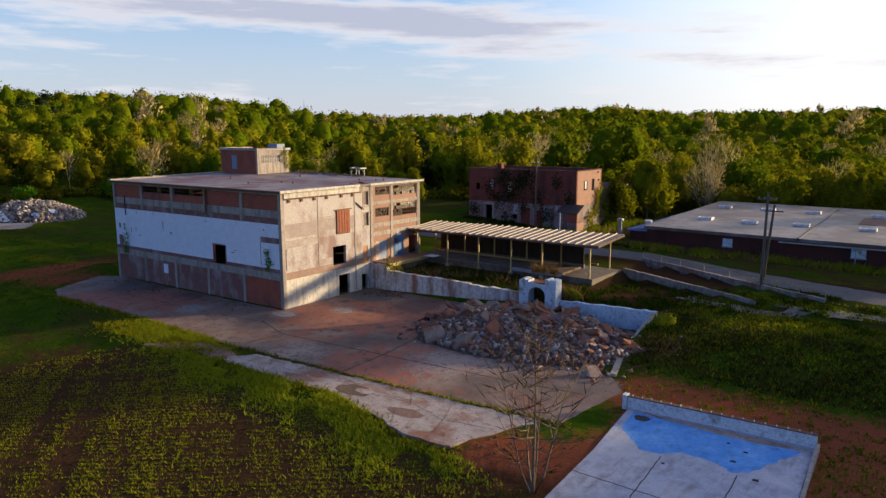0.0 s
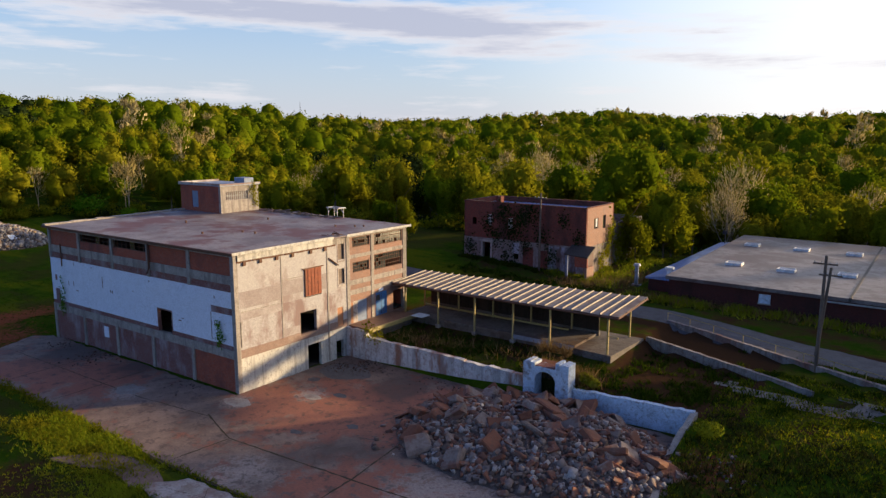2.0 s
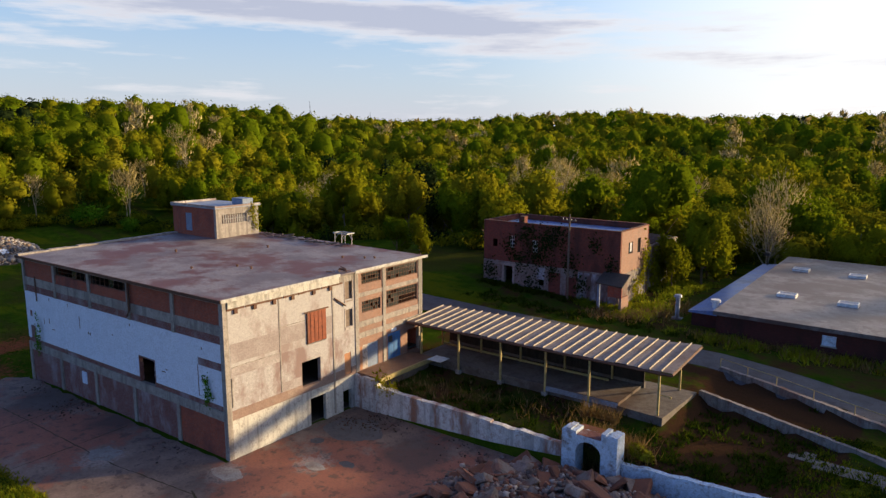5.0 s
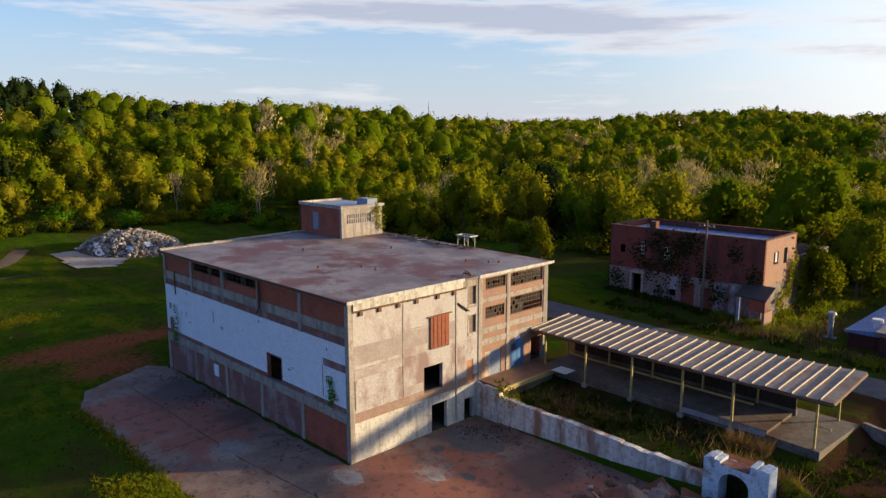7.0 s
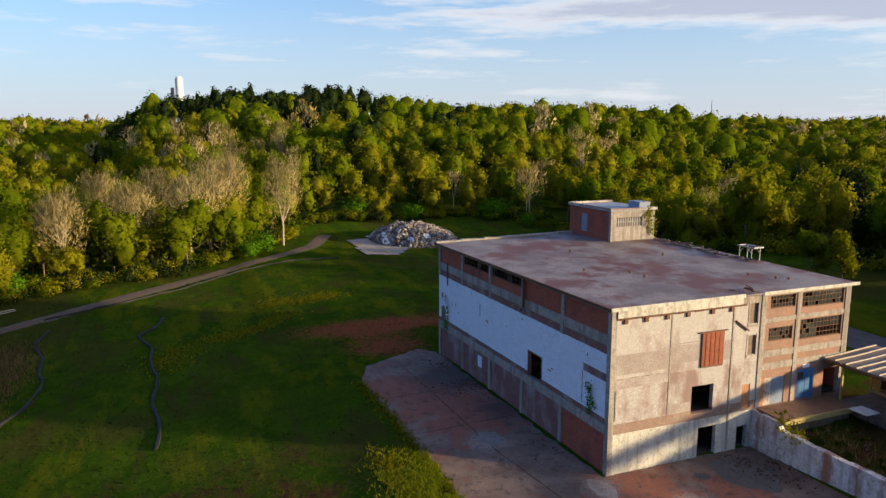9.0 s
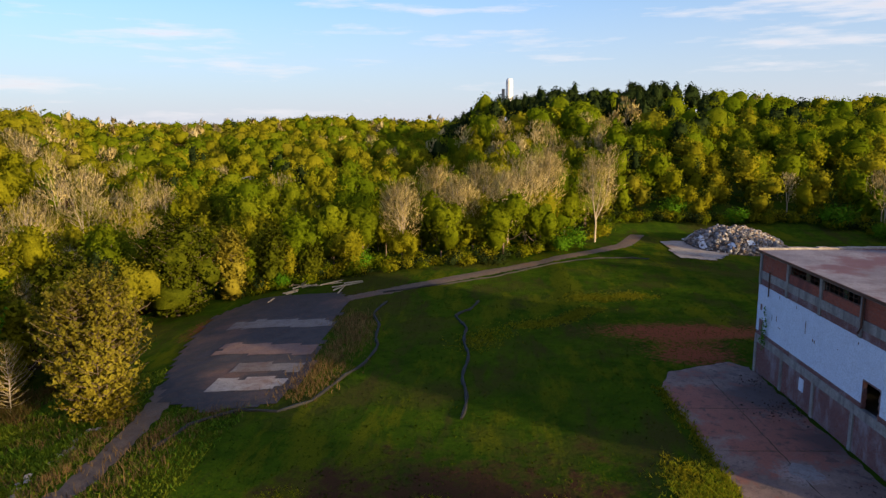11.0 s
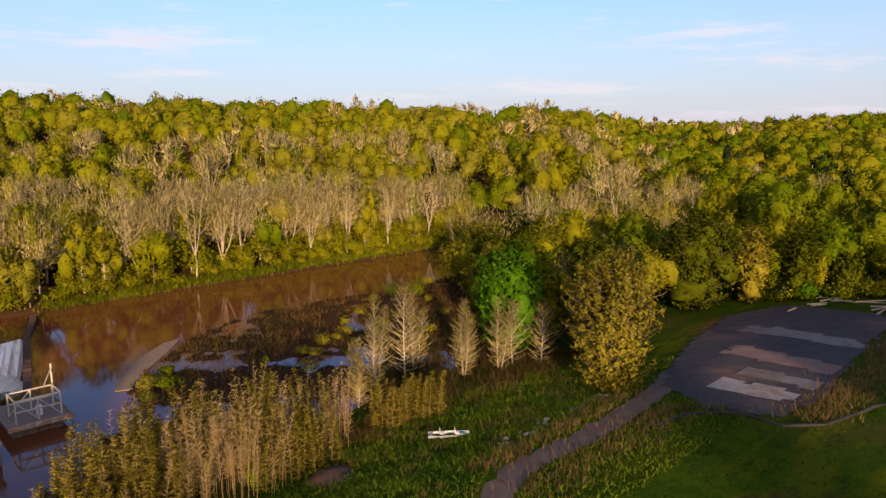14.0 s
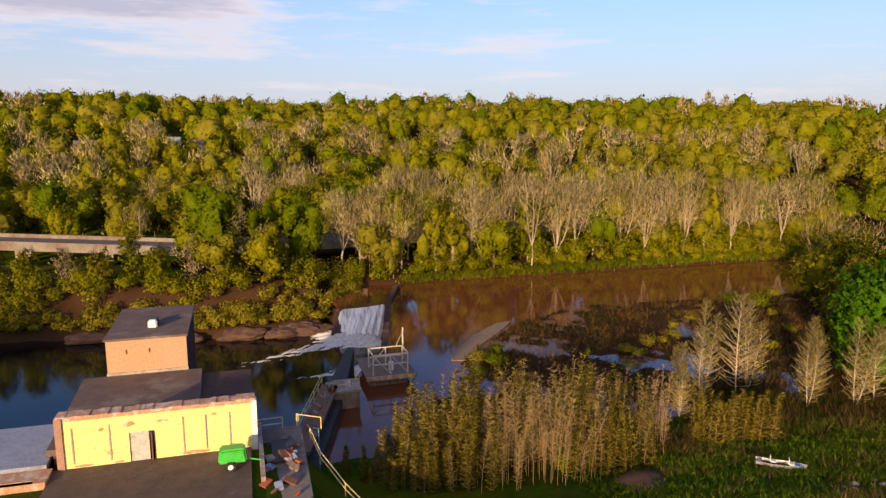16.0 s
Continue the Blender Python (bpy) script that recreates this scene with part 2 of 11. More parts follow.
M["roof_blue"] = worn("blue_grey_metal_roof", (0.26, 0.29, 0.36), (0.20, 0.22, 0.29), (0.14, 0.13, 0.15), rough=0.45, relief=0.004, spec=0.5)
M["concrete"] = worn("old_concrete", (0.189, 0.173, 0.158), (0.147, 0.131, 0.121), (0.115, 0.0683, 0.0525), s_big=0.15, s_mid=0.7, relief=0.01, stain_at=(0.50, 0.68))
M["concrete_pale"] = worn("pale_concrete", (0.332, 0.305, 0.279), (0.265, 0.239, 0.218), (0.199, 0.126, 0.0994), s_big=0.22, s_mid=0.9, relief=0.01, stain_at=(0.54, 0.7))
M["asphalt"] = worn("cracked_asphalt", (0.098, 0.098, 0.108), (0.066, 0.066, 0.073), (0.09, 0.068, 0.058), s_big=0.12, s_mid=0.8, s_fine=12, relief=0.01)
M["dirt"] = worn("packed_dirt_track", (0.128, 0.0938, 0.0713), (0.0825, 0.0638, 0.051), (0.15, 0.075, 0.045), s_big=0.2, s_mid=0.9, relief=0.03)
M["clay"] = worn("red_clay", (0.187, 0.0638, 0.034), (0.119, 0.0425, 0.0255), (0.085, 0.0595, 0.034), s_big=0.3, s_mid=1.2, relief=0.04)
M["rubble"] = worn("broken_brick_and_concrete", (0.102, 0.0734, 0.0638), (0.0638, 0.0446, 0.0382), (0.134, 0.111, 0.0986), s_big=1.4, s_mid=5, s_fine=16, relief=0.05, stain_at=(0.45, 0.6))
M["chunk"] = worn("broken_concrete_chunk", (0.27, 0.21, 0.185), (0.185, 0.14, 0.12), (0.23, 0.10, 0.07), s_big=0.9, s_mid=3, relief=0.02, vary=0.45, stain_at=(0.50, 0.60), blotch=0.35)
M["chunk_brick"] = worn("broken_brick_chunk", (0.27, 0.105, 0.062), (0.19, 0.075, 0.048), (0.24, 0.18, 0.15), s_big=0.9, s_mid=3, relief=0.02, vary=0.6, stain_at=(0.55, 0.65))
M["rust_red"] = worn("rusted_red_steel", (0.27, 0.075, 0.035), (0.20, 0.05, 0.028), (0.13, 0.05, 0.03), s_big=0.8, rough=0.7, relief=0.006, drip=True)
M["rust_dark"] = worn("dark_rusted_steel", (0.13, 0.06, 0.04), (0.09, 0.045, 0.03), (0.16, 0.09, 0.06), s_big=1.0, rough=0.75, relief=0.004)
M["blue_door"] = worn("blue_painted_steel", (0.05, 0.17, 0.42), (0.04, 0.13, 0.33), (0.10, 0.13, 0.20), s_big=0.9, rough=0.5, relief=0.003)
M["grey_door"] = worn("pale_grey_painted_steel", (0.42, 0.42, 0.42), (0.34, 0.34, 0.34), (0.25, 0.17, 0.12), s_big=0.9, rough=0.55, relief=0.003)
M["blue_grey"] = plain("blue_grey_painted_steel", (0.22, 0.28, 0.40))
M["orange_door"] = plain("faded_orange_paint", (0.42, 0.20, 0.11))
M["yellow_steel"] = worn("yellow_painted_steel", (0.40, 0.33, 0.14), (0.32, 0.25, 0.10), (0.22, 0.12, 0.06), s_big=1.2, s_mid=4, rough=0.6, relief=0.003)
M["canopy"] = worn("weathered_canopy_sheet", (0.21, 0.175, 0.165), (0.15, 0.12, 0.115), (0.10, 0.06, 0.05), s_big=0.4, s_mid=1.1, rough=0.6, relief=0.004, stain_at=(0.52, 0.7))
M["canopy_rib"] = worn("pale_canopy_rib", (0.34, 0.30, 0.25), (0.26, 0.22, 0.18), (0.16, 0.10, 0.08), s_big=0.6, s_mid=2, rough=0.6, relief=0.004)
M["steel_dark"] = plain("dark_steel", (0.05, 0.045, 0.045), 0.6)
M["steel_pale"] = plain("galvanised_steel", (0.40, 0.41, 0.43), 0.5, 0.4)
M["glass"], _nt, _b = nodes_of("grimy_window_glass", 0.12, 0.0, 0.6)
_b.inputs["Base Color"].default_value = (0.025, 0.03, 0.03, 1)
# Near-black for shaded interiors; also the pad's drain hole and dark scrap
M["dark"] = plain("near_black_shade_and_scrap", (0.06, 0.055, 0.05), 0.95)
M["wood"] = worn("weathered_timber", (0.20, 0.15, 0.12), (0.14, 0.105, 0.085), (0.25, 0.21, 0.18), s_big=0.8, s_mid=4, relief=0.008)
M["pole"] = worn("weathered_pole_timber", (0.15, 0.115, 0.09), (0.11, 0.08, 0.065), (0.19, 0.16, 0.14), s_big=1.5, s_mid=6, relief=0.008, drip=True)
M["yellow_paint"] = worn("peeling_yellow_paint", (0.76, 0.66, 0.25), (0.71, 0.61, 0.24), (0.46, 0.27, 0.15), s_big=0.55, s_mid=2, stain_at=(0.66, 0.69), relief=0.008)
M["green_metal"] = plain("bright_green_painted_metal", (0.03, 0.42, 0.05), 0.4, 0.0, 0.5)
M["white_metal"] = plain("white_painted_metal", (0.75, 0.76, 0.78), 0.4, 0.0, 0.5)
M["blue_paint"] = worn("faded_blue_coating", (0.085, 0.28, 0.68), (0.17, 0.40, 0.78), (0.04, 0.12, 0.36), s_big=0.35, s_mid=0.6, s_fine=6, rough=0.9, spec=0.1, stain_at=(0.58, 0.66), relief=0.006, blotch=0.3)
M["rubber"] = plain("black_rubber", (0.02, 0.02, 0.02), 0.8)
M["hose"] = plain("black_silt_tube", (0.02, 0.02, 0.018), 0.7)
M["rock"] = worn("red_river_rock", (0.085, 0.046, 0.034), (0.05, 0.03, 0.023), (0.035, 0.026, 0.02), s_big=0.3, s_mid=0.9, relief=0.08)
M["mud"] = worn("wet_river_mud", (0.13, 0.085, 0.055), (0.09, 0.06, 0.04), (0.17, 0.12, 0.07), s_big=0.15, s_mid=0.7, rough=0.6, relief=0.03)
M["bark"] = worn("grey_brown_bark", (0.17, 0.125, 0.09), (0.11, 0.08, 0.06), (0.22, 0.17, 0.13), s_big=1.0, s_mid=4, relief=0.02)
M["bark_pale"] = worn("pale_sycamore_bark", (0.40, 0.34, 0.255), (0.31, 0.255, 0.19), (0.20, 0.155, 0.11), s_big=0.7, s_mid=3, relief=0.01)
M["leaf_green"] = foliage("spring_green_leaves", (0.120, 0.175, 0.006), (0.185, 0.215, 0.009), (0.062, 0.095, 0.004), 0.42)
M["leaf_lime"] = foliage("yellow_green_leaves", (0.205, 0.220, 0.008), (0.275, 0.255, 0.014), (0.130, 0.138, 0.006), 0.42)
M["leaf_tan"] = foliage("budding_tan_twigs", (0.414, 0.330, 0.128), (0.526, 0.440, 0.221), (0.291, 0.226, 0.081), 0.25, False)
M["leaf_dark"] = foliage("dark_pine_needles", (0.020, 0.034, 0.010), (0.028, 0.045, 0.012), (0.012, 0.020, 0.006), 0.15)
M["leaf_vivid"] = foliage("vivid_green_leaves", (0.078, 0.205, 0.009), (0.115, 0.240, 0.012), (0.036, 0.105, 0.005))
M["leaf_amber"] = foliage("golden_brown_buds", (0.209, 0.215, 0.009), (0.246, 0.231, 0.018), (0.130, 0.130, 0.006), 0.38)
M["leaf_olive"] = foliage("olive_brown_buds", (0.195, 0.188, 0.013), (0.247, 0.230, 0.029), (0.128, 0.123, 0.009), 0.36)
M["bamboo"] = foliage("cane_leaves", (0.225, 0.190, 0.024), (0.290, 0.235, 0.055), (0.100, 0.088, 0.012), 0.35, False)
M["cane"] = foliage("dry_cane_stalks", (0.34, 0.245, 0.125), (0.28, 0.20, 0.095), (0.19, 0.135, 0.06), 0.1, False)
M["grass"] = foliage("grass_blades", (0.140, 0.190, 0.009), (0.270, 0.245, 0.013), (0.075, 0.098, 0.006), 0.5, False)
M["field_blade"] = foliage("young_field_grass", (0.150, 0.200, 0.008), (0.320, 0.290, 0.014), (0.045, 0.060, 0.004), 0.4, False)
M["meadow_blade"] = foliage("short_meadow_grass", (0.026, 0.060, 0.004), (0.062, 0.086, 0.005), (0.018, 0.031, 0.003), 0.3, False)
M["deck"] = worn("worn_dock_concrete", (0.150, 0.130, 0.118), (0.10, 0.086, 0.078), (0.085, 0.05, 0.038), s_big=0.2, s_mid=0.8, relief=0.01, stain_at=(0.50, 0.66))
M["clay_slab"] = worn("clay_stained_panel", (0.20, 0.13, 0.105), (0.14, 0.09, 0.075), (0.2, 0.1, 0.07), relief=0.01)
M["slab_pale"] = worn("cracked_pale_slab", (0.35, 0.315, 0.305), (0.25, 0.215, 0.205), (0.21, 0.10, 0.07), s_big=0.16, s_mid=0.45, s_fine=6, relief=0.015, stain_at=(0.50, 0.62), blotch=0.5)
M["dry_grass"] = foliage("dry_grass_stems", (0.26, 0.17, 0.075), (0.20, 0.13, 0.05), (0.15, 0.10, 0.035), 0.3, False)


def ground_material():
    m, nt, b = nodes_of("meadow_and_clay", 1.0, 0, 0.0)
    v = coords(nt)
    a, c, d, f = noise_node(nt, v, 0.05, 6), noise_node(nt, v, 0.35, 6, 0.7), noise_node(nt, v, 1.7, 6, 0.7), noise_node(nt, v, 7.0, 4)
    col = mix(nt, ramp(nt, c, 0.35, 0.65), (0.020, 0.050, 0.004), (0.048, 0.088, 0.005))
    col = mix(nt, times(nt, ramp(nt, a, 0.50, 0.60), 0.75), col, (0.052, 0.050, 0.012))
    col = mix(nt, times(nt, ramp(nt, d, 0.58, 0.74), 0.7), col, (0.050, 0.030, 0.013))
    e = noise_node(nt, v, 0.12, 6, 0.7, (0.35, 1.3, 1))
    col = mix(nt, times(nt, ramp(nt, e, 0.53, 0.60), 0.8), col, (0.085, 0.098, 0.006))
    col = mix(nt, times(nt, ramp(nt, e, 0.46, 0.38), 0.8), col, (0.045, 0.042, 0.012))
    at = nt.nodes.new("ShaderNodeAttribute"); at.attribute_name = "clay"
    k = nt.nodes.new("ShaderNodeMath"); k.operation = "ADD"
    nt.links.new(at.outputs["Fac"], k.inputs[0]); nt.links.new(d, k.inputs[1])
    col = mix(nt, ramp(nt, k.outputs[0], 0.78, 1.0), col, (0.20, 0.062, 0.032))
    at2 = nt.nodes.new("ShaderNodeAttribute"); at2.attribute_name = "mud"
    k2 = nt.nodes.new("ShaderNodeMath"); k2.operation = "ADD"
    nt.links.new(at2.outputs["Fac"], k2.inputs[0]); nt.links.new(c, k2.inputs[1])
    col = mix(nt, ramp(nt, k2.outputs[0], 0.85, 1.05), col, (0.052, 0.026, 0.015))
    col = mix(nt, times(nt, ramp(nt, f, 0.4, 0.75), 0.5), col, (0.013, 0.020, 0.005))
    nt.links.new(col, b.inputs["Base Color"])
    bump(nt, b, d, 0.8, 0.12)
    return m


M["ground"] = ground_material()


def yard_material():
    """Old yard concrete: grey slabs, dark grease, red clay washed over parts of it, pale worn patches."""
    m, nt, b = nodes_of("clay_stained_yard_concrete", 0.8, 0, 0.3)
    v = coords(nt)
    n1, n2, n3, n4 = noise_node(nt, v, 0.10, 6, 0.6), noise_node(nt, v, 0.34, 8, 0.68), noise_node(nt, v, 1.1, 9, 0.72), noise_node(nt, v, 6.0, 5, 0.7)

    def near(x, y, r):
        d = nt.nodes.new("ShaderNodeVectorMath"); d.operation = "DISTANCE"; d.inputs[1].default_value = (x, y, 0)
        nt.links.new(v, d.inputs[0])
        return times(nt, ramp(nt, d.outputs["Value"], r, 0.0), 0.34)

    def plus(p, q):
        k = nt.nodes.new("ShaderNodeMath"); k.operation = "ADD"
        nt.links.new(p, k.inputs[0]); nt.links.new(q, k.inputs[1])
        return k.outputs[0]
    c = mix(nt, ramp(nt, n2, 0.40, 0.62), (0.225, 0.160, 0.132), (0.125, 0.088, 0.074))
    red = n2
    for spot in ((8, 3, 10), (16, 6, 8), (-15, -5, 8), (-22, -8, 5), (20, -8, 8), (3, 0, 4)):
        red = plus(red, near(*spot))
    c = mix(nt, times(nt, ramp(nt, red, 0.55, 0.66), 0.85), c, (0.270, 0.095, 0.060))
    pale = n3
    for spot in ((1, -1.5, 3), (5, 3.5, 3), (-8, -5.5, 3.5), (24, -4, 8), (12, -9, 6)):
        pale = plus(pale, near(*spot))
    c = mix(nt, times(nt, ramp(nt, pale, 0.66, 0.76), 0.75), c, (0.330, 0.275, 0.250))
    dark = n1
    for spot in ((3, 10, 4), (-14, -1.5, 4), (-22, -2, 5), (10, 10, 4)):
        dark = plus(dark, near(*spot))
    c = mix(nt, times(nt, ramp(nt, dark, 0.52, 0.70), 0.75), c, (0.057, 0.047, 0.046))
    c = mix(nt, times(nt, ramp(nt, n3, 0.53, 0.60), 0.7), c, (0.068, 0.049, 0.043))
    c = mix(nt, times(nt, ramp(nt, n4, 0.45, 0.70), 0.5), c, (0.068, 0.057, 0.054))
    nt.links.new(c, b.inputs["Base Color"])
    bump(nt, b, n4, 0.5, 0.015)
    return m


def water_material(name, col, rough, wave):
    m, nt, b = nodes_of(name, rough, 0, 0.5)
    v = coords(nt)
    n = noise_node(nt, v, wave, 3, 0.5, (1, 1, 1))
    b.inputs["Base Color"].default_value = rgba(col)
    b.inputs["IOR"].default_value = 1.33
    bump(nt, b, n, 0.08, 0.05)
    return m


M["yard"] = yard_material()
M["pond"] = water_material("muddy_still_water", (0.115, 0.036, 0.014), 0.05, 1.5)
M["river"] = water_material("dark_river_water", (0.008, 0.007, 0.008), 0.06, 2.5)
M["foam"] = worn("white_water", (0.75, 0.74, 0.72), (0.55, 0.53, 0.50), (0.40, 0.36, 0.32), s_big=0.8, s_mid=2.2, s_fine=8, rough=0.5, relief=0.08)


# ---- mesh helpers ----
def thing(name, at, label, category, group="", kind=""):
    e = new(name)
    e.location = at
    e.empty_display_size = 0.5
    return tagged(e, label, category, group, kind)


def origin_of(ob):
    v = Vector((0, 0, 0))
    while ob is not None:
        v += ob.location
        ob = ob.parent
    return v


def part(name, bm, material, parent=None, label="", smooth=False, shear=0.0):
    """One mesh from a bmesh in world places, as a part of a thing or on its own."""
    if shear:
        for v in bm.verts:
            v.co.y += shear * v.co.x
    o = origin_of(parent)
    for v in bm.verts:
        v.co -= o
    bmesh.ops.recalc_face_normals(bm, faces=bm.faces)
    me = bpy.data.meshes.new(name)
    bm.to_mesh(me)
    bm.free()
    me.materials.append(M[material] if isinstance(material, str) else material)
    if smooth:
        for p in me.polygons:
            p.use_smooth = True
    ob = new(name, me)
    ob.parent = parent
    if label:
        ob["label"] = label
    return ob


def box(bm, x0, x1, y0, y1, z0, z1):
    vs = [bm.verts.new(c) for c in ((x0, y0, z0), (x1, y0, z0), (x1, y1, z0), (x0, y1, z0), (x0, y0, z1), (x1, y0, z1), (x1, y1, z1), (x0, y1, z1))]
    for f in ((0, 3, 2, 1), (4, 5, 6, 7), (0, 1, 5, 4), (1, 2, 6, 5), (2, 3, 7, 6), (3, 0, 4, 7)):
        bm.faces.new([vs[i] for i in f])
    return vs


def boxed(*args):
    bm = bmesh.new()
    box(bm, *args)
    return bm


def slab_poly(pts, z0, z1):
    """A flat plate with an outline; z1 may be a function of x and y."""
    bm = bmesh.new()
    top = z1 if callable(z1) else (lambda x, y: z1)
    bot = z0 if callable(z0) else (lambda x, y: z0)
    a = [bm.verts.new((x, y, bot(x, y))) for x, y in pts]
    b = [bm.verts.new((x, y, top(x, y))) for x, y in pts]
    bm.faces.new(a[::-1]); bm.faces.new(b)
    for i in range(len(pts)):
        j = (i + 1) % len(pts)
        bm.faces.new((a[i], a[j], b[j], b[i]))
    bmesh.ops.triangulate(bm, faces=[f for f in bm.faces if len(f.verts) > 4])
    return bm


def tube(bm, path, radii, sides=6):
    """A round bar through points; radii a number or one for each point."""
    path = [Vector(p) for p in path]
    radii = [radii] * len(path) if isinstance(radii, (int, float)) else radii
    rings = []
    for i, p in enumerate(path):
        d = (path[min(i + 1, len(path) - 1)] - path[max(i - 1, 0)]).normalized()
        u = d.cross(Vector((0, 0, 1)) if abs(d.z) < 0.9 else Vector((1, 0, 0))).normalized()
        w = d.cross(u)
        rings.append([bm.verts.new(p + radii[i] * (math.cos(2 * math.pi * k / sides) * u + math.sin(2 * math.pi * k / sides) * w)) for k in range(sides)])
    for a, b in zip(rings, rings[1:]):
        for k in range(sides):
            bm.faces.new((a[k], a[(k + 1) % sides], b[(k + 1) % sides], b[k]))
    bm.faces.new(rings[0][::-1]); bm.faces.new(rings[-1])


def wall_with_holes(axis, at, thick, u0, u1, z0, z1, holes):
    """An upright wall along x (axis 'x', at y=at) or along y (axis 'y', at x=at), thick on the far side, cut through by holes (u0, u1, z0, z1)."""
    bm = bmesh.new()
    us = sorted({u0, u1, *(min(max(q, u0), u1) for h in holes for q in h[:2])})
    zs = sorted({z0, z1, *(min(max(q, z0), z1) for h in holes for q in h[2:])})
    solid = {}
    for i in range(len(us) - 1):
        for j in range(len(zs) - 1):
            cu, cz = (us[i] + us[i + 1]) / 2, (zs[j] + zs[j + 1]) / 2
            solid[i, j] = not any(h[0] < cu < h[1] and h[2] < cz < h[3] for h in holes)
    cache = {}

    def v(i, j, side):
        key = (i, j, side)
        if key not in cache:
            t = at + (thick if side else 0)
            cache[key] = bm.verts.new((us[i], t, zs[j]) if axis == "x" else (t, us[i], zs[j]))
        return cache[key]
    for (i, j), s in solid.items():
        if not s:
            continue
        for side in (0, 1):
            bm.faces.new([v(i, j, side), v(i + 1, j, side), v(i + 1, j + 1, side), v(i, j + 1, side)])
        for di, dj, a, b in ((-1, 0, (i, j), (i, j + 1)), (1, 0, (i + 1, j), (i + 1, j + 1)), (0, -1, (i, j), (i + 1, j)), (0, 1, (i, j + 1), (i + 1, j + 1))):
            if not solid.get((i + di, j + dj), False):
                bm.faces.new([v(*a, 0), v(*b, 0), v(*b, 1), v(*a, 1)])
    return bm


def mesh_np(name, verts, faces, material, tint=None, parent=None, smooth=False, normals=None):
    """A mesh from arrays: verts (n, 3), faces (m, k) of one size k."""
    me = bpy.data.meshes.new(name)
    n, (m, k) = len(verts), faces.shape
    if normals is not None:      # turn each face to the side that its corners face
        p = verts[faces]
        g = np.cross(p[:, 1] - p[:, 0], p[:, -1] - p[:, 0])
        back = (g * normals[faces].sum(1)).sum(1) < 0
        faces = np.where(back[:, None], faces[:, ::-1], faces)
    me.vertices.add(n)
    me.vertices.foreach_set("co", np.ascontiguousarray(verts, np.float32).ravel())
    me.loops.add(m * k)
    me.loops.foreach_set("vertex_index", np.ascontiguousarray(faces, np.int32).ravel())
    me.polygons.add(m)
    me.polygons.foreach_set("loop_start", np.arange(0, m * k, k, dtype=np.int32))
    me.update(calc_edges=True)
    if tint is not None:
        at = me.attributes.new("tint", "FLOAT", "POINT")
        at.data.foreach_set("value", np.ascontiguousarray(tint, np.float32))
    if smooth or normals is not None:
        me.polygons.foreach_set("use_smooth", np.ones(m, bool))
    if normals is not None:
        me.normals_split_custom_set_from_vertices(normals)
    me.materials.append(M[material] if isinstance(material, str) else material)
    ob = new(name, me)
    ob.parent = parent
    return ob


def smooth01(a, b, x):
    t = np.clip((x - a) / (b - a), 0, 1)
    return t * t * (3 - 2 * t)


def wavy(x, y, s, seed=0.0):
    """Cheap smooth noise in about -1..1."""
    return (np.sin(x * s + 1.3 + seed) * np.cos(y * s * 1.17 + 0.4 + seed * 1.7) + np.sin((x * 0.6 + y * 0.8) * s * 1.9 + 2.1 + seed) * 0.6 + np.sin((x * 0.8 - y * 0.55) * s * 3.3 + seed * 2.3) * 0.35) / 1.95

# ---- the land ----
POND, RIVER = -6.0, -10.0
MIDDLE = (40.0, -27.0, 24.0)
# skyline: compass heading (degrees from +y towards -x), angle above level, and how far off the ridge lies
SKY_HEADING = [0, 7, 12, 16.5, 21.4, 27, 34.5, 40, 47.7, 52, 56, 64, 71, 73, 77, 85.5, 88, 90.7, 93.5, 100, 104, 109, 112.6, 119.5, 122.6, 128, 131.6, 138, 147, 154, 165, 174, 182.6, 190, 196, 240, 300, 352, 360]
SKY_ANGLE = [1.1, 1.2, 1.1, 1.22, 1.65, 1.5, 1.05, 0.9, 1.2, 1.65, 1.9, 2.2, 2.3, 2.7, 3.4, 3.2, 2.75, 2.3, 1.1, 1.2, 1.4, 1.1, 0.75, 0.75, 1.44, 2.0, 1.45, 2.1, 2.3, 2.3, 2.5, 2.2, 2.4, 2.6, 2.2, 2.0, 2.0, 1.5, 1.1]
RIDGE_HEADING = [0, 40, 52, 64, 91, 94, 108, 112, 120, 124, 130, 200, 240, 340, 360]
RIDGE_FAR = [780, 740, 470, 430, 440, 760, 780, 960, 960, 470, 430, 430, 430, 700, 780]


def polar(x, y):
    """Compass heading and distance from the middle of the site."""
    return np.degrees(np.arctan2(-(x - MIDDLE[0]), y - MIDDLE[1])) % 360, np.hypot(x - MIDDLE[0], y - MIDDLE[1])


def ridge_distance(hd):
    return np.interp(hd, RIDGE_HEADING, RIDGE_FAR)


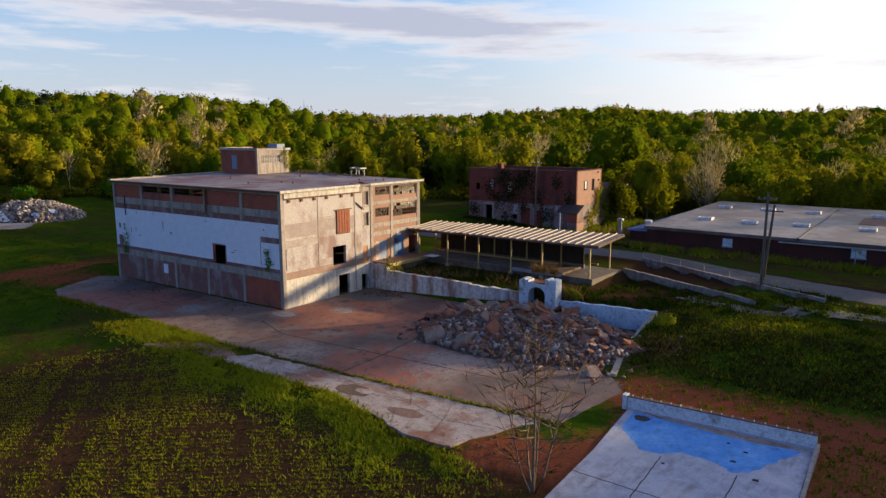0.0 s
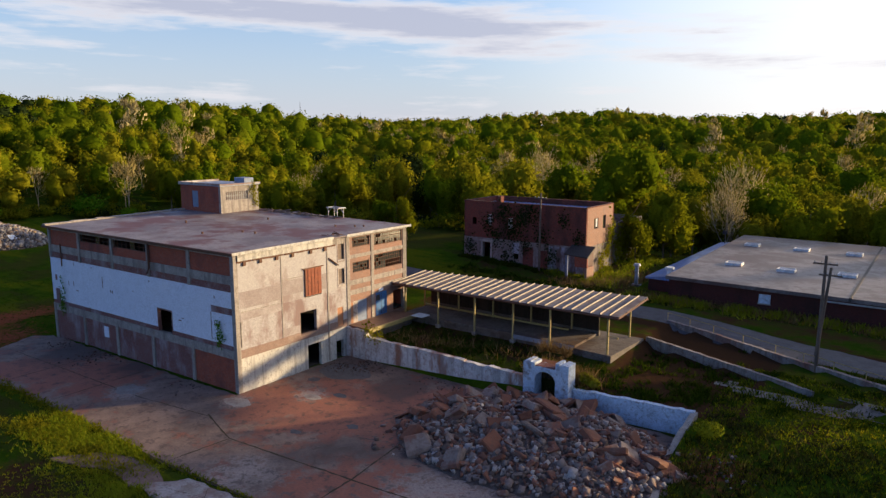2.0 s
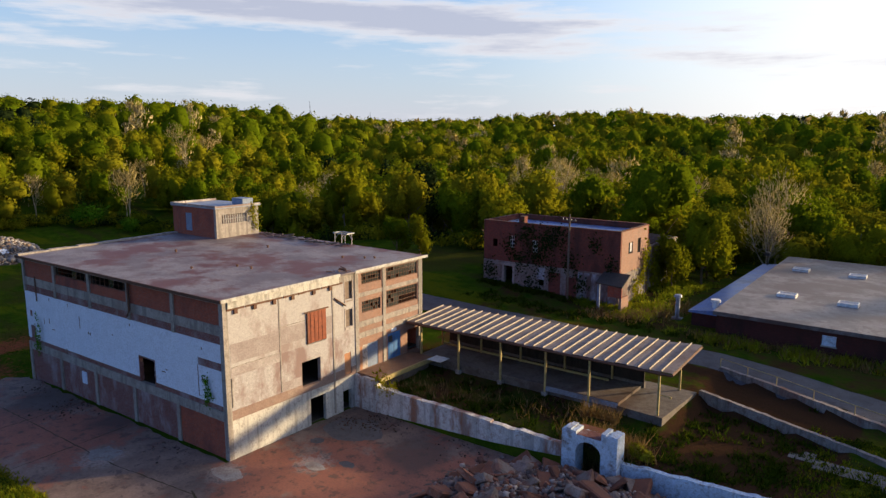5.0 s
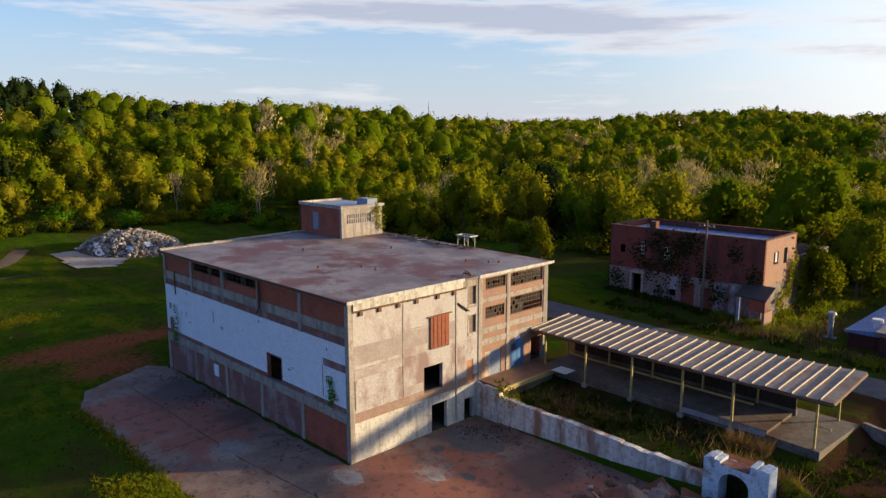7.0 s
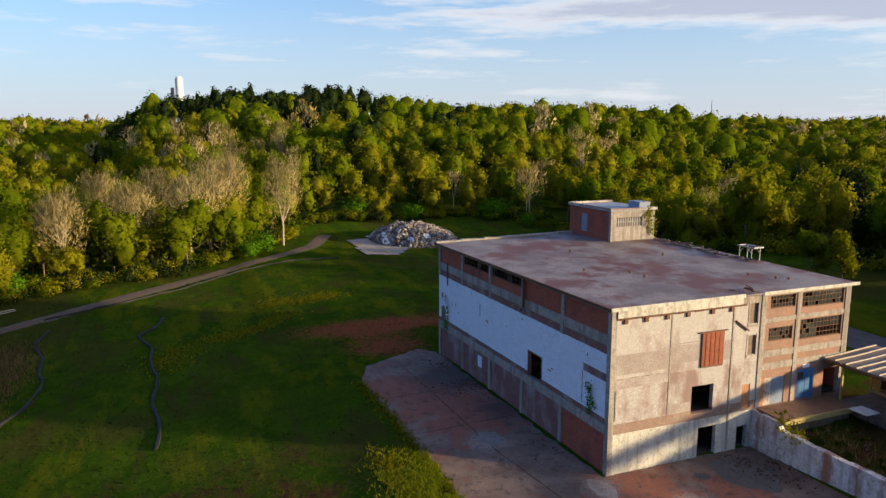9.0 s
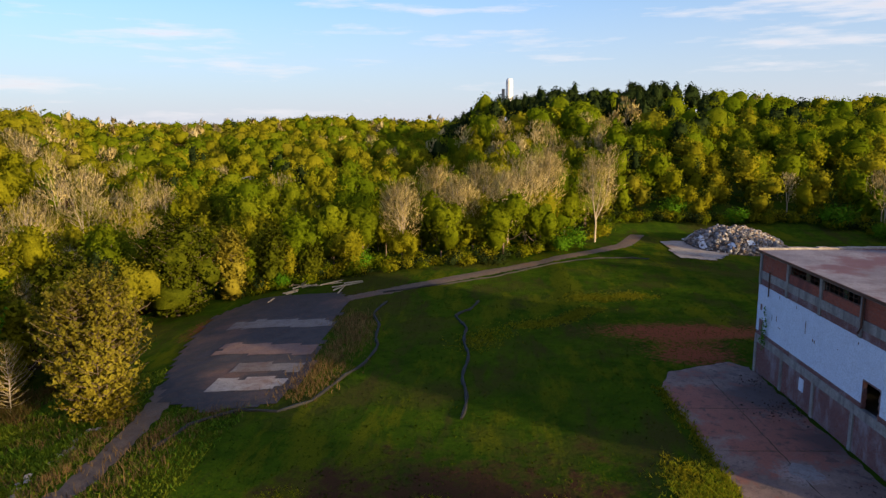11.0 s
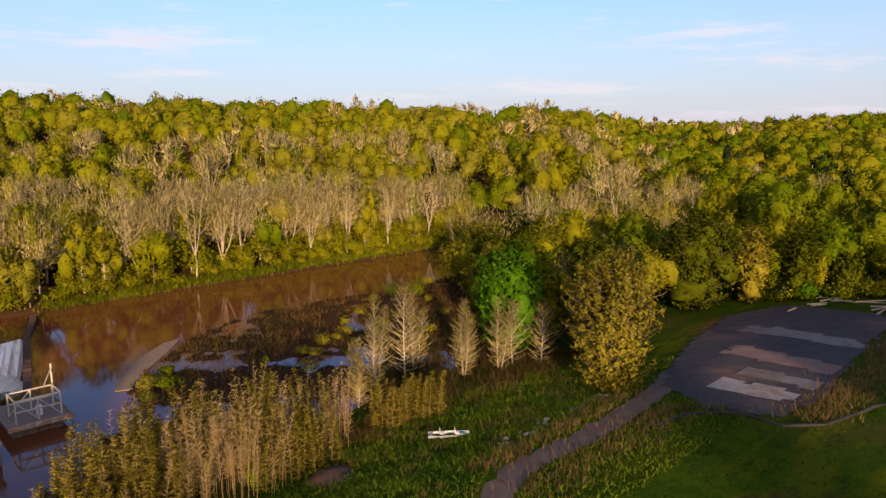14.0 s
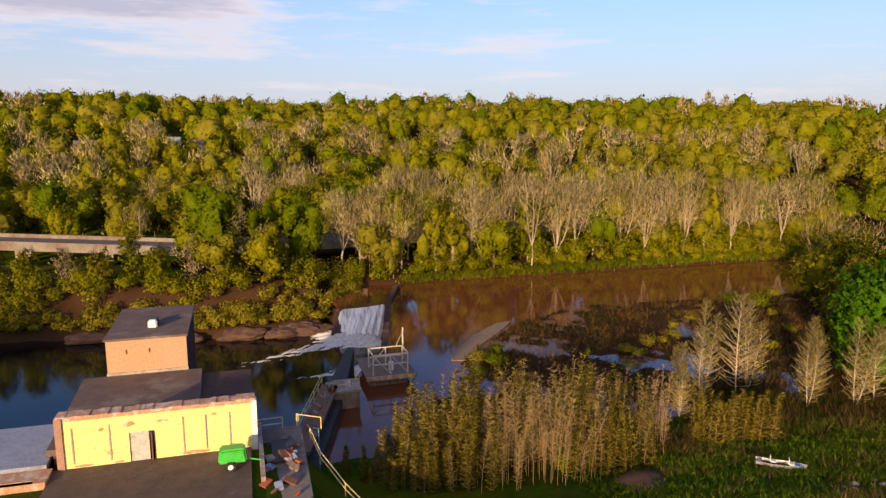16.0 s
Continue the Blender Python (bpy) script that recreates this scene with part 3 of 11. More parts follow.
def height(x, y):
    x, y = np.asarray(x, float), np.asarray(y, float)
    # south side: field, track, marsh and pond, far bank
    prof = np.interp(y, [-190, -165, -156, -152.5, -150.5, -92, -86, -78, -69, -60, -50, -40, -28, -18, -15], [-2.0, -3.2, -4.6, -5.6, -7.5, -7.5, -6.3, -5.4, -4.3, -2.9, -2.2, -1.7, -1.1, -0.5, -0.05])
    shore = np.interp(x, [-95, -40, -14, 0, 8, 13, 17, 25, 29, 33], [-125, -127, -130, -121, -114, -107, -99, -88, -82, -77])
    marsh = -5.92 + 0.30 * wavy(x, y, 0.22) + 0.16 * wavy(x, y, 0.7, 3.0)
    k = smooth01(0, 2.5, y - shore) * (1 - smooth01(-88, -80, y)) * (1 - smooth01(-100, -110, x))
    prof = prof * (1 - k) + np.maximum(marsh, np.where(y > -86, prof, -9)) * k
    prof = np.where(x < -95, prof + (np.maximum(prof, -3.0) - prof) * smooth01(-98, -120, x), prof)
    # millyard by the yellow building, and the lower river
    east = smooth01(30, 37, x)
    prof = prof + (np.maximum(prof, np.interp(y, [-60, -40, -20], [-0.25, -1.2, -0.5])) - prof) * east * (y > -76.5)
    xb = np.interp(y, [-150, -137.8, -137.0, -110, -87, -77], [25.0, 24.0, 15.8, 22.2, 34.0, 38.0])
    far_bank = np.interp(x, [10, 23, 25.6, 37, 46, 68, 100, 200], [-151, -148, -138.6, -137.2, -138.2, -144, -146, -140]) + 0.9 * wavy(x, y, 0.6, 2.0)
    low = np.where(y > far_bank, -12.0, -12.0 + 3.4 * smooth01(0, 1.4, far_bank - y) + 5.0 * smooth01(2.0, 11, far_bank - y) + np.clip(0.04 * (far_bank - y - 7), 0, 2))
    prof = np.where((x > xb) & (y < -76.5), low, prof)
    # yard, field and terrace
    west = np.interp(x, [-110, -60, -36, -26], [-1.2, -0.9, -0.65, 0.0])
    yard = np.where(y < -15, prof, west)
    yard = np.where(y < -15, prof + west * smooth01(-40, -15, y) * (x < -26), yard)
    terr = np.interp(y, [13.5, 19, 27, 36, 46, 60, 72, 100, 150], [1.75, 1.95, 2.6, 2.9, 3.2, 3.8, 2.6, -1.0, -1.5])
    terr = terr - 0.012 * np.clip(x - 25, 0, 60) + 0.07 * np.clip(9 - x, 0, 25) * smooth01(34, 47, y)
    lane_y = np.interp(x, [25, 30, 36, 45.5, 60], [34.0, 32.2, 29.6, 26.2, 21.5])
    low_y = np.interp(x, [25.2, 31, 40, 46], [27.6, 26.0, 23.4, 21.6])
    cap = np.where(y < low_y, 1.75, 2.25) - 0.012 * np.clip(x - 25, 0, 60)
    terr = np.where((x > 25.2) & (y < lane_y - 0.1), np.minimum(terr, cap), terr)
    up = np.where(x < 34, (y > 13.2 + np.clip(0.3 + 0.065 * (x - 24.4), 0, 0.95) * (x > 24.3)) * 1.0, smooth01(0.5, 13, y + 0.8 * wavy(x, y, 0.3)))
    up = np.where((x > 21.3) & (x < 23.25) & (y < 14.45), 0.0, up)
    back = 1 - smooth01(-34, -85, x)
    up = np.where(x < -31, smooth01(2, 34, y), up) * back
    z = np.where(y >= -15, yard * (1 - up) + terr * up, yard)
    # heaps of earth west of the building
    z = z + 0.9 * np.exp(-(((x + 37) / 3.2) ** 2 + ((y - 6) / 6.0) ** 2)) + 0.7 * np.exp(-(((x + 40) / 2.2) ** 2 + ((y - 1) / 2.5) ** 2))
    # hills round about: a skyline height for each compass heading, with folds on the way up
    hd, d = polar(x, y)
    top = MIDDLE[2] - 11 + ridge_distance(hd) * np.tan(np.radians(np.interp(hd, SKY_HEADING, SKY_ANGLE)))
    far = ridge_distance(hd)
    rise = np.clip((d - 178) / (far - 178), 0, 1.0)
    folds = (5.0 * wavy(x, y, 0.021, 1.0) + 2.5 * wavy(x, y, 0.05, 3.0)) * smooth01(185, 260, d) * (1 - smooth01(far * 0.75, far, d))
    hills = top * rise ** np.where(far > 600, 1.25, 1.0) - 10 * smooth01(far + 30, far + 500, d) + folds
    rough = 0.06 * wavy(x, y, 1.1, 2.0) * ((y < -18) | (x < -33) | (x > 36)) * (d < 160)
    return z + hills + rough


def ground_z(x, y):
    return float(height(x, y))


def build_ground():
    def lines(lo, hi, fine, extra):
        a = np.arange(lo, hi + fine / 2, fine)
        out, step = [hi], fine
        while out[-1] < 3200:
            step *= 1.12
            out.append(out[-1] + step)
        outn, step = [lo], fine
        while outn[-1] > -3200:
            step *= 1.12
            outn.append(outn[-1] - step)
        return np.unique(np.round(np.concatenate([a, out, outn, extra]), 3))
    xs = lines(-130, 62, 1.2, [33.9, 34.05, 21.25, 21.35, 23.2, 23.3])
    ys = lines(-158, 84, 1.2, [13.15, 13.3, 13.45, 13.6, 13.75, 13.9, 14.05, 14.2, 14.4, 14.5, -76.6, -76.4])
    X, Y = np.meshgrid(xs, ys)
    Z = height(X, Y)
    nx, ny = len(xs), len(ys)
    idx = np.arange(nx * ny).reshape(ny, nx)
    faces = np.stack([idx[:-1, :-1], idx[:-1, 1:], idx[1:, 1:], idx[1:, :-1]], -1).reshape(-1, 4)
    ob = mesh_np("ground", np.stack([X, Y, Z], -1).reshape(-1, 3), faces, "ground", smooth=True)
    tagged(ob, "rough green meadow with red clay patches around the old mill", "ground", kind="structure")
    x, y = X.ravel(), Y.ravel()
    clay = 0.62 * np.exp(-(((x + 46) / 5) ** 2 + ((y + 3) / 14) ** 2)) + 0.55 * np.exp(-(((x + 36) / 5) ** 2 + ((y + 5) / 6) ** 2))
    clay += 0.62 * smooth01(34, 37, x) * np.exp(-(((y + 0.6) / 4.0) ** 2)) + 0.5 * np.exp(-(((x - 37) / 3.5) ** 2 + ((y - 8) / 3) ** 2)) + 0.55 * smooth01(36, 40, x) * np.exp(-(((y + 11) / 8) ** 2))
    clay += 0.16 * np.exp(-(((x - 24) / 26) ** 2 + ((y + 29) / 10) ** 2)) + 0.5 * np.exp(-(((x + 57) / 10) ** 2 + ((y + 68) / 4) ** 2))
    clay += 0.65 * np.exp(-(((x - 35.5) / 4) ** 2 + ((y + 14.5) / 4) ** 2))
    clay += 0.4 * np.exp(-(((x - 8) / 6) ** 2 + ((y - 16) / 2.5) ** 2))
    mud = 0.6 * ((y < -84) & (x < 40)) + 0.7 * ((x > 12) & (y < -140) & (y > -156)) + 0.4 * ((y < -150) & (y > -157))
    mud = mud + 0.9 * ((x > 22) & (y < -134) & (y > -150))
    clay += 0.16 * ((x > 22) & (y < -134) & (y > -147))
    mud = mud + 0.45 * ((x > -2) & (x < 36) & (y > 13.3) & (y < 34))
    mud = mud + 0.42 * ((x > -6) & (x < 75) & (y > 32) & (y < 95))
    mud = mud + 0.4 * (x > 25) * (x < 52) * (y > 14) * (y < 34)
    mud = mud + 0.72 * np.exp(-(((x - 18) / 34) ** 4 + ((y + 30) / 17) ** 4)) * (y < -12)
    for nm, val in (("clay", clay), ("mud", mud)):
        at = ob.data.attributes.new(nm, "FLOAT", "POINT")
        at.data.foreach_set("value", val.astype(np.float32))


build_ground()


def drape(name, line, width, material, label, category, lift=0.05, step=1.5, parent=None):
    """A strip that lies on the ground along a line."""
    pts = []
    for (x0, y0, *w0), (x1, y1, *w1) in zip(line, line[1:]):
        n = max(1, int(math.hypot(x1 - x0, y1 - y0) / step))
        pts += [(x0 + (x1 - x0) * i / n, y0 + (y1 - y0) * i / n) for i in range(n)]
    pts.append(line[-1][:2])
    P = np.array(pts)
    for _ in range(3):
        P[1:-1] = (P[:-2] + 2 * P[1:-1] + P[2:]) / 4
    D = np.gradient(P, axis=0)
    D /= np.linalg.norm(D, axis=1)[:, None]
    Nn = np.stack([-D[:, 1], D[:, 0]], 1)
    cols = max(3, int(width / 0.9) + 1)
    V = []
    for k in range(cols):
        f = k / (cols - 1) - 0.5
        q = P + Nn * (f * width * (1 + 0.10 * wavy(P[:, 0], P[:, 1], 0.5, k * 0.0 + (1 if f > 0 else 5)))[:, None])
        z = height(q[:, 0], q[:, 1]) + (lift if 0 < k < cols - 1 else -0.03)
        V.append(np.column_stack([q, z]))
    V = np.stack(V, 1)
    n = len(P)
    idx = np.arange(n * cols).reshape(n, cols)
    F = np.stack([idx[:-1, :-1], idx[:-1, 1:], idx[1:, 1:], idx[1:, :-1]], -1).reshape(-1, 4)
    ob = mesh_np(name, V.reshape(-1, 3), F, material, smooth=True)
    return tagged(ob, label, category, kind="structure")


def draped_plate(name, pts, material, label, lift=0.08, cell=0.8):
    """A plate with an outline that follows the ground."""
    xs, ys = [p[0] for p in pts], [p[1] for p in pts]
    gx, gy = np.arange(min(xs), max(xs) + cell, cell), np.arange(min(ys), max(ys) + cell, cell)
    X, Y = np.meshgrid(gx, gy)
    Z = height(X, Y) + lift
    idx = np.arange(X.size).reshape(X.shape)
    F = np.stack([idx[:-1, :-1], idx[:-1, 1:], idx[1:, 1:], idx[1:, :-1]], -1).reshape(-1, 4)
    C = np.stack([X, Y], -1).reshape(-1, 2)[F].mean(1)
    C = C + 0.35 * np.column_stack([wavy(C[:, 0], C[:, 1], 0.9), wavy(C[:, 0], C[:, 1], 0.9, 2.0)])
    F = F[in_poly(C[:, 0], C[:, 1], pts)]
    used, inv = np.unique(F, return_inverse=True)
    V = np.stack([X, Y, Z], -1).reshape(-1, 3)[used]
    ob = mesh_np(name, V, inv.reshape(F.shape), material, smooth=True)
    return tagged(ob, label, "pavement", kind="structure")


def in_poly(x, y, poly):
    inside = np.zeros(len(x), bool)
    for (x0, y0), (x1, y1) in zip(poly, poly[1:] + poly[:1]):
        cut = ((y0 > y) != (y1 > y)) & (x < (x1 - x0) * (y - y0) / (y1 - y0 + 1e-12) + x0)
        inside ^= cut
    return inside


ROADS = {
    "road": ([(-34, 38), (-20, 37), (-8, 36.5), (10, 36.6), (24, 36.2), (36, 32.5), (50, 29.5), (75, 27)], 5.2),
    "track": ([(24, -47), (10, -54), (1, -59), (-12, -58.5), (-25, -60), (-31, -62)], 3.2),
    "far_track": ([(-64, -54), (-72, -43), (-80, -33.5), (-92, -22), (-104, -9), (-116, 2), (-132, 8)], 4.2),
}
drape("road", *ROADS["road"], "asphalt", "cracked grey asphalt lane behind the loading dock", "road", 0.06)
drape("track", *ROADS["track"], "dirt", "packed dirt track along the edge of the meadow", "road", 0.05)
drape("far_track", *ROADS["far_track"], "dirt", "worn gravel track beside the woods", "road", 0.05)


def water():
    bm = slab_poly([(-112, -157), (24.5, -152), (23.4, -136.9), (15.4, -137.4), (20.6, -113), (23.2, -110), (34, -87.2), (37.3, -77), (30, -73), (-112, -73)], POND - 0.3, POND)
    tagged(part("pond_water", bm, "pond"), "brown still mill pond reflecting the sky", "water", kind="structure")
    bm = slab_poly([(24.6, -153), (23.6, -136.6), (15.6, -137.1), (20.9, -112.7), (23.6, -110), (34.4, -87.2), (39, -74), (160, -74), (160, -162), (26, -162)], RIVER - 0.3, RIVER)
    tagged(part("river_water", bm, "river"), "dark river below the weir", "water", kind="structure")


water()


# ---- woods ----
def unit(v):
    return v / np.maximum(np.linalg.norm(v, axis=-1, keepdims=True), 1e-9)


def dome(rng, tall, wide, bare, bumps=24):
    """The lumpy surface of one crown: gives points for directions."""
    bumps = bumps if wide > 4 else 14
    axes = np.array([wide / 2 * rng.uniform(.85, 1.1), wide / 2 * rng.uniform(.85, 1.1), tall * (1 - bare) / 2])
    mid = np.array([0, 0, tall * (1 + bare) / 2])
    way = unit(rng.normal(size=(bumps, 3)) + [0, 0, 0.35])
    amp, sharp = rng.uniform(.10, .30, bumps), rng.uniform(8, 26, bumps)
    fine_way = unit(rng.normal(size=(70, 3)) + [0, 0, 0.2])
    fine_amp = rng.uniform(.03, .10, 70)
    skew = rng.normal(size=2) * 0.10 * wide

    def surf(d):
        r = 0.72 + np.minimum((amp * np.exp(sharp * (d @ way.T - 1))).sum(-1), 0.36) + (fine_amp * np.exp(60 * (d @ fine_way.T - 1))).sum(-1)
        p = mid + d * axes * r[..., None]
        p[..., 2] = np.maximum(p[..., 2], max(bare, 0.02) * tall * 0.8)
        p[..., 0] += skew[0] * (p[..., 2] / tall - 0.5)
        p[..., 1] += skew[1] * (p[..., 2] / tall - 0.5)
        return p

    def facing(d):
        t1 = unit(np.cross(d, [0.31, 0.17, 0.93]))
        t2 = np.cross(d, t1)
        p = surf(d)
        return unit(np.cross(surf(unit(d + 0.10 * t1)) - p, surf(unit(d + 0.10 * t2)) - p))
    return surf, facing


def three(rng, p, t, b, s, slim=1.0):
    """Three-cornered uneven leaf clumps round points p in the plane of t and b."""
    n = len(p)
    a = rng.uniform(0, 2 * np.pi, (n, 1))
    out = []
    for k in range(3):
        c = a + 2.094 * k + rng.uniform(-.45, .45, (n, 1))
        out.append(p + (np.cos(c) * t + np.sin(c) * b * slim) * s * rng.uniform(.7, 1.3, (n, 1)))
    return np.stack(out, 1)


def leafy_crown(rng, tall, wide, bare, n, size, cols=9, rows=5, slim=0.9, sunk=0.9, fly=1.4):
    """One leafy crown: a closed lumpy mass and n leaf clumps that break its surface; triangles and the way each corner faces."""
    surf, facing = dome(rng, tall, wide, bare)
    th = np.linspace(0.03, 0.86, rows + 1)[:, None] * np.pi
    ph = np.arange(cols + 1)[None, :] * 2 * np.pi / cols
    d = np.stack([np.sin(th) * np.cos(ph), np.sin(th) * np.sin(ph), np.cos(th) + 0 * ph], -1)
    g, gn = surf(d.reshape(-1, 3)).reshape(d.shape), facing(d.reshape(-1, 3)).reshape(d.shape)
    mid = g.mean((0, 1)) * [1, 1, 0.85]
    g = g - gn * min(sunk * size, 0.13 * wide)
    gs = unit(gn + 0.8 * unit(g - mid))

    def tris(k):
        a, b, c, e = k[:-1, :-1], k[1:, :-1], k[1:, 1:], k[:-1, 1:]
        return np.concatenate([np.stack([a, b, c], 2).reshape(-1, 3, 3), np.stack([a, c, e], 2).reshape(-1, 3, 3)])
    d = unit(rng.normal(size=(3 * n, 3)) + [0, 0, 0.15])
    d = d[d[:, 2] > -0.75][:n]
    n = len(d)
    loose = rng.uniform(size=(n, 1)) < 0.36
    p, fn = surf(d), facing(d)
    p = p + fn * size * np.where(loose, rng.uniform(0.2, fly, (n, 1)), rng.uniform(-1.4, 0.6, (n, 1)))
    nrm = unit(fn + rng.normal(size=(n, 3)) * 0.75)
    t = unit(np.cross(nrm, rng.normal(size=(n, 3))))
    s = size * rng.uniform(0.55, 1.3, (n, 1)) * np.where(loose, 0.75, 1.0)
    q = three(rng, p, t, np.cross(nrm, t), s, slim)
    soft = unit(fn + 0.6 * unit(p - mid) + 0.6 * nrm + rng.normal(size=(n, 3)) * 0.25)
    return np.concatenate([tris(g), q]).astype(np.float32), np.concatenate([tris(gs).reshape(-1, 3), np.repeat(soft, 3, 0)]).astype(np.float32)


def crown_group(rng, tall, wide, bare, n, size, cols, rows, parts, slim=0.9, sunk=0.9):
    """A broad crown of several leafy masses, one above and beside another."""
    if parts == 1:
        return leafy_crown(rng, tall, wide, bare, n, size, cols, rows, slim, sunk, 0.6)
    Q, NN = [], []
    for k in range(parts):
        h = tall * (rng.uniform(0.32, 0.50) if parts > 8 else rng.uniform(0.44, 0.66) if parts > 4 else rng.uniform(0.50, 0.72))
        w = wide * (rng.uniform(0.36, 0.54) if parts > 8 else rng.uniform(0.46, 0.68) if parts > 4 else rng.uniform(0.60, 0.82))
        f = k / max(1, parts - 1)
        up = (f ** 0.8 if k else 0.0) if parts > 6 else (rng.uniform(0.45, 1.0) if k else 0.1)
        z0 = max(bare, 0) * tall + (tall - h - max(bare, 0) * tall) * up
        a, r = k * 2.4 + rng.uniform(0, 1.0), (wide - w) / 2 * (1 - (0.55 if parts > 6 else 0.1) * f) * rng.uniform(0.7, 1.2)
        q, nn = leafy_crown(rng, h, w, -0.04 if k == 0 else 0.0, n // parts, size, cols, rows, slim, sunk, 2.0)
        Q.append(q + np.array([r * math.cos(a), r * math.sin(a), z0], np.float32)); NN.append(nn)
    return np.concatenate(Q), np.concatenate(NN)


def limbs_np(paths, sides=4):
    """Round tapering bars from paths of (points, radii) as arrays of corners and quads."""
    V, F, base = [], [], 0
    ang = np.arange(sides) * 2 * np.pi / sides
    for pts, rad in paths:
        pts = np.asarray(pts, float)
        d = unit(np.gradient(pts, axis=0))
        ref = np.where(np.abs(d[:, 2:3]) < 0.9, [[0, 0, 1.0]], [[1.0, 0, 0]])
        u = unit(np.cross(d, ref))
        w = np.cross(d, u)
        ring = pts[:, None] + np.asarray(rad)[:, None, None] * (np.cos(ang)[None, :, None] * u[:, None] + np.sin(ang)[None, :, None] * w[:, None])
        n = len(pts)
        V.append(ring.reshape(-1, 3))
        i = np.arange(n * sides).reshape(n, sides) + base
        nx = np.roll(i, -1, axis=1)
        F.append(np.stack([i[:-1], nx[:-1], nx[1:], i[1:]], -1).reshape(-1, 4))
        base += n * sides
    return np.concatenate(V).astype(np.float32), np.concatenate(F)


def bare_tree(rng, tall, wide, stems, boughs, ntwig, size, fork=0.25, slim=0.10, thick=1.0, haze=0.45):
    """A vase-shaped tree before its leaves: forked stems, rising boughs and a haze of fine twigs and buds."""
    r0 = (0.013 * tall + 0.04) * thick
    zf = tall * fork * rng.uniform(.7, 1.2)
    paths = [(np.array([[0, 0, -0.4], [0.01 * tall * rng.normal(), 0.01 * tall * rng.normal(), zf * .6], [0, 0, zf]]), np.array([r0 * 1.25, r0 * 1.05, r0]))]
    tips, ways = [], []
    turn = rng.uniform(0, 6.3)
    for k in range(stems):
        a = turn + 2.4 * k + rng.uniform(-.4, .4)
        out = wide / 2 * rng.uniform(.25, .8) * (0.35 if k == 0 else 1)
        top = tall * rng.uniform(.78, 1.0)
        s = np.linspace(0, 1, 6)[:, None]
        base = np.array([0, 0, zf * rng.uniform(.75, 1.0)])
        end = np.array([out * math.cos(a), out * math.sin(a), top])
        line = base + (end - base) * np.concatenate([s ** .75, s ** .75, s], 1) + np.sin(s * 3.1) * rng.normal(size=3) * 0.03 * tall * [1, 1, 0]
        rr = r0 * rng.uniform(.5, .75) * (1 - 0.9 * s[:, 0])
        paths.append((line, rr))
        for _ in range(boughs):
            f = rng.uniform(.18, .95)
            p0 = np.array([np.interp(f, s[:, 0], line[:, j]) for j in range(3)])
            b = rng.uniform(0, 6.3)
            ln = (0.10 + 0.20 * (1 - f)) * tall * rng.uniform(.6, 1.2)
            dr = unit(np.array([math.cos(b) + .5 * math.cos(a), math.sin(b) + .5 * math.sin(a), rng.uniform(.7, 1.7)]))
            m = p0 + dr * ln * .5
            e = m + unit(dr + [0, 0, .35] + rng.normal(size=3) * .2) * ln * .5
            rb = r0 * (.32 - .22 * f)
            paths.append((np.array([p0, m, e]), np.array([rb, rb * .6, rb * .2])))
            for q, w in ((m, .6), (e, 1.0), (m * .5 + e * .5, .8)):
                tips.append(q); ways.append(dr)
    tips, ways = np.array(tips), np.array(ways)
    i = rng.integers(0, len(tips), ntwig)
    p = tips[i] + rng.normal(size=(ntwig, 3)) * 0.045 * tall * [1, 1, .9]
    ball = unit(rng.normal(size=(ntwig, 3)) + [0, 0, .3]) * rng.uniform(.45, 1.0, (ntwig, 1)) ** .6
    p = np.where(rng.uniform(size=(ntwig, 1)) < haze, ball * [wide / 2, wide / 2, tall * (.36 if fork > .1 else .47)] + [0, 0, tall * (.63 if fork > .1 else .52)], p)
    keep = p[:, 2] > (zf * .6 if fork > .1 else .1)
    p, i = p[keep], i[keep]
    n = len(p)
    mid = np.array([0, 0, tall * .45])
    t = unit(ways[i] * .7 + unit(p - mid) * .6 + [0, 0, .3] + rng.normal(size=(n, 3)) * .35)
    b = unit(np.cross(t, rng.normal(size=(n, 3))))
    ln = size * rng.uniform(.6, 1.4, (n, 1))
    q = np.stack([p - t * ln * .5 - b * ln * slim, p - t * ln * .5 + b * ln * slim, p + t * ln], 1)
    soft = unit(unit(p - mid) + .35 * np.cross(t, b) + rng.normal(size=(n, 3)) * .2)
    return q.astype(np.float32), np.repeat(soft, 3, 0).astype(np.float32), paths


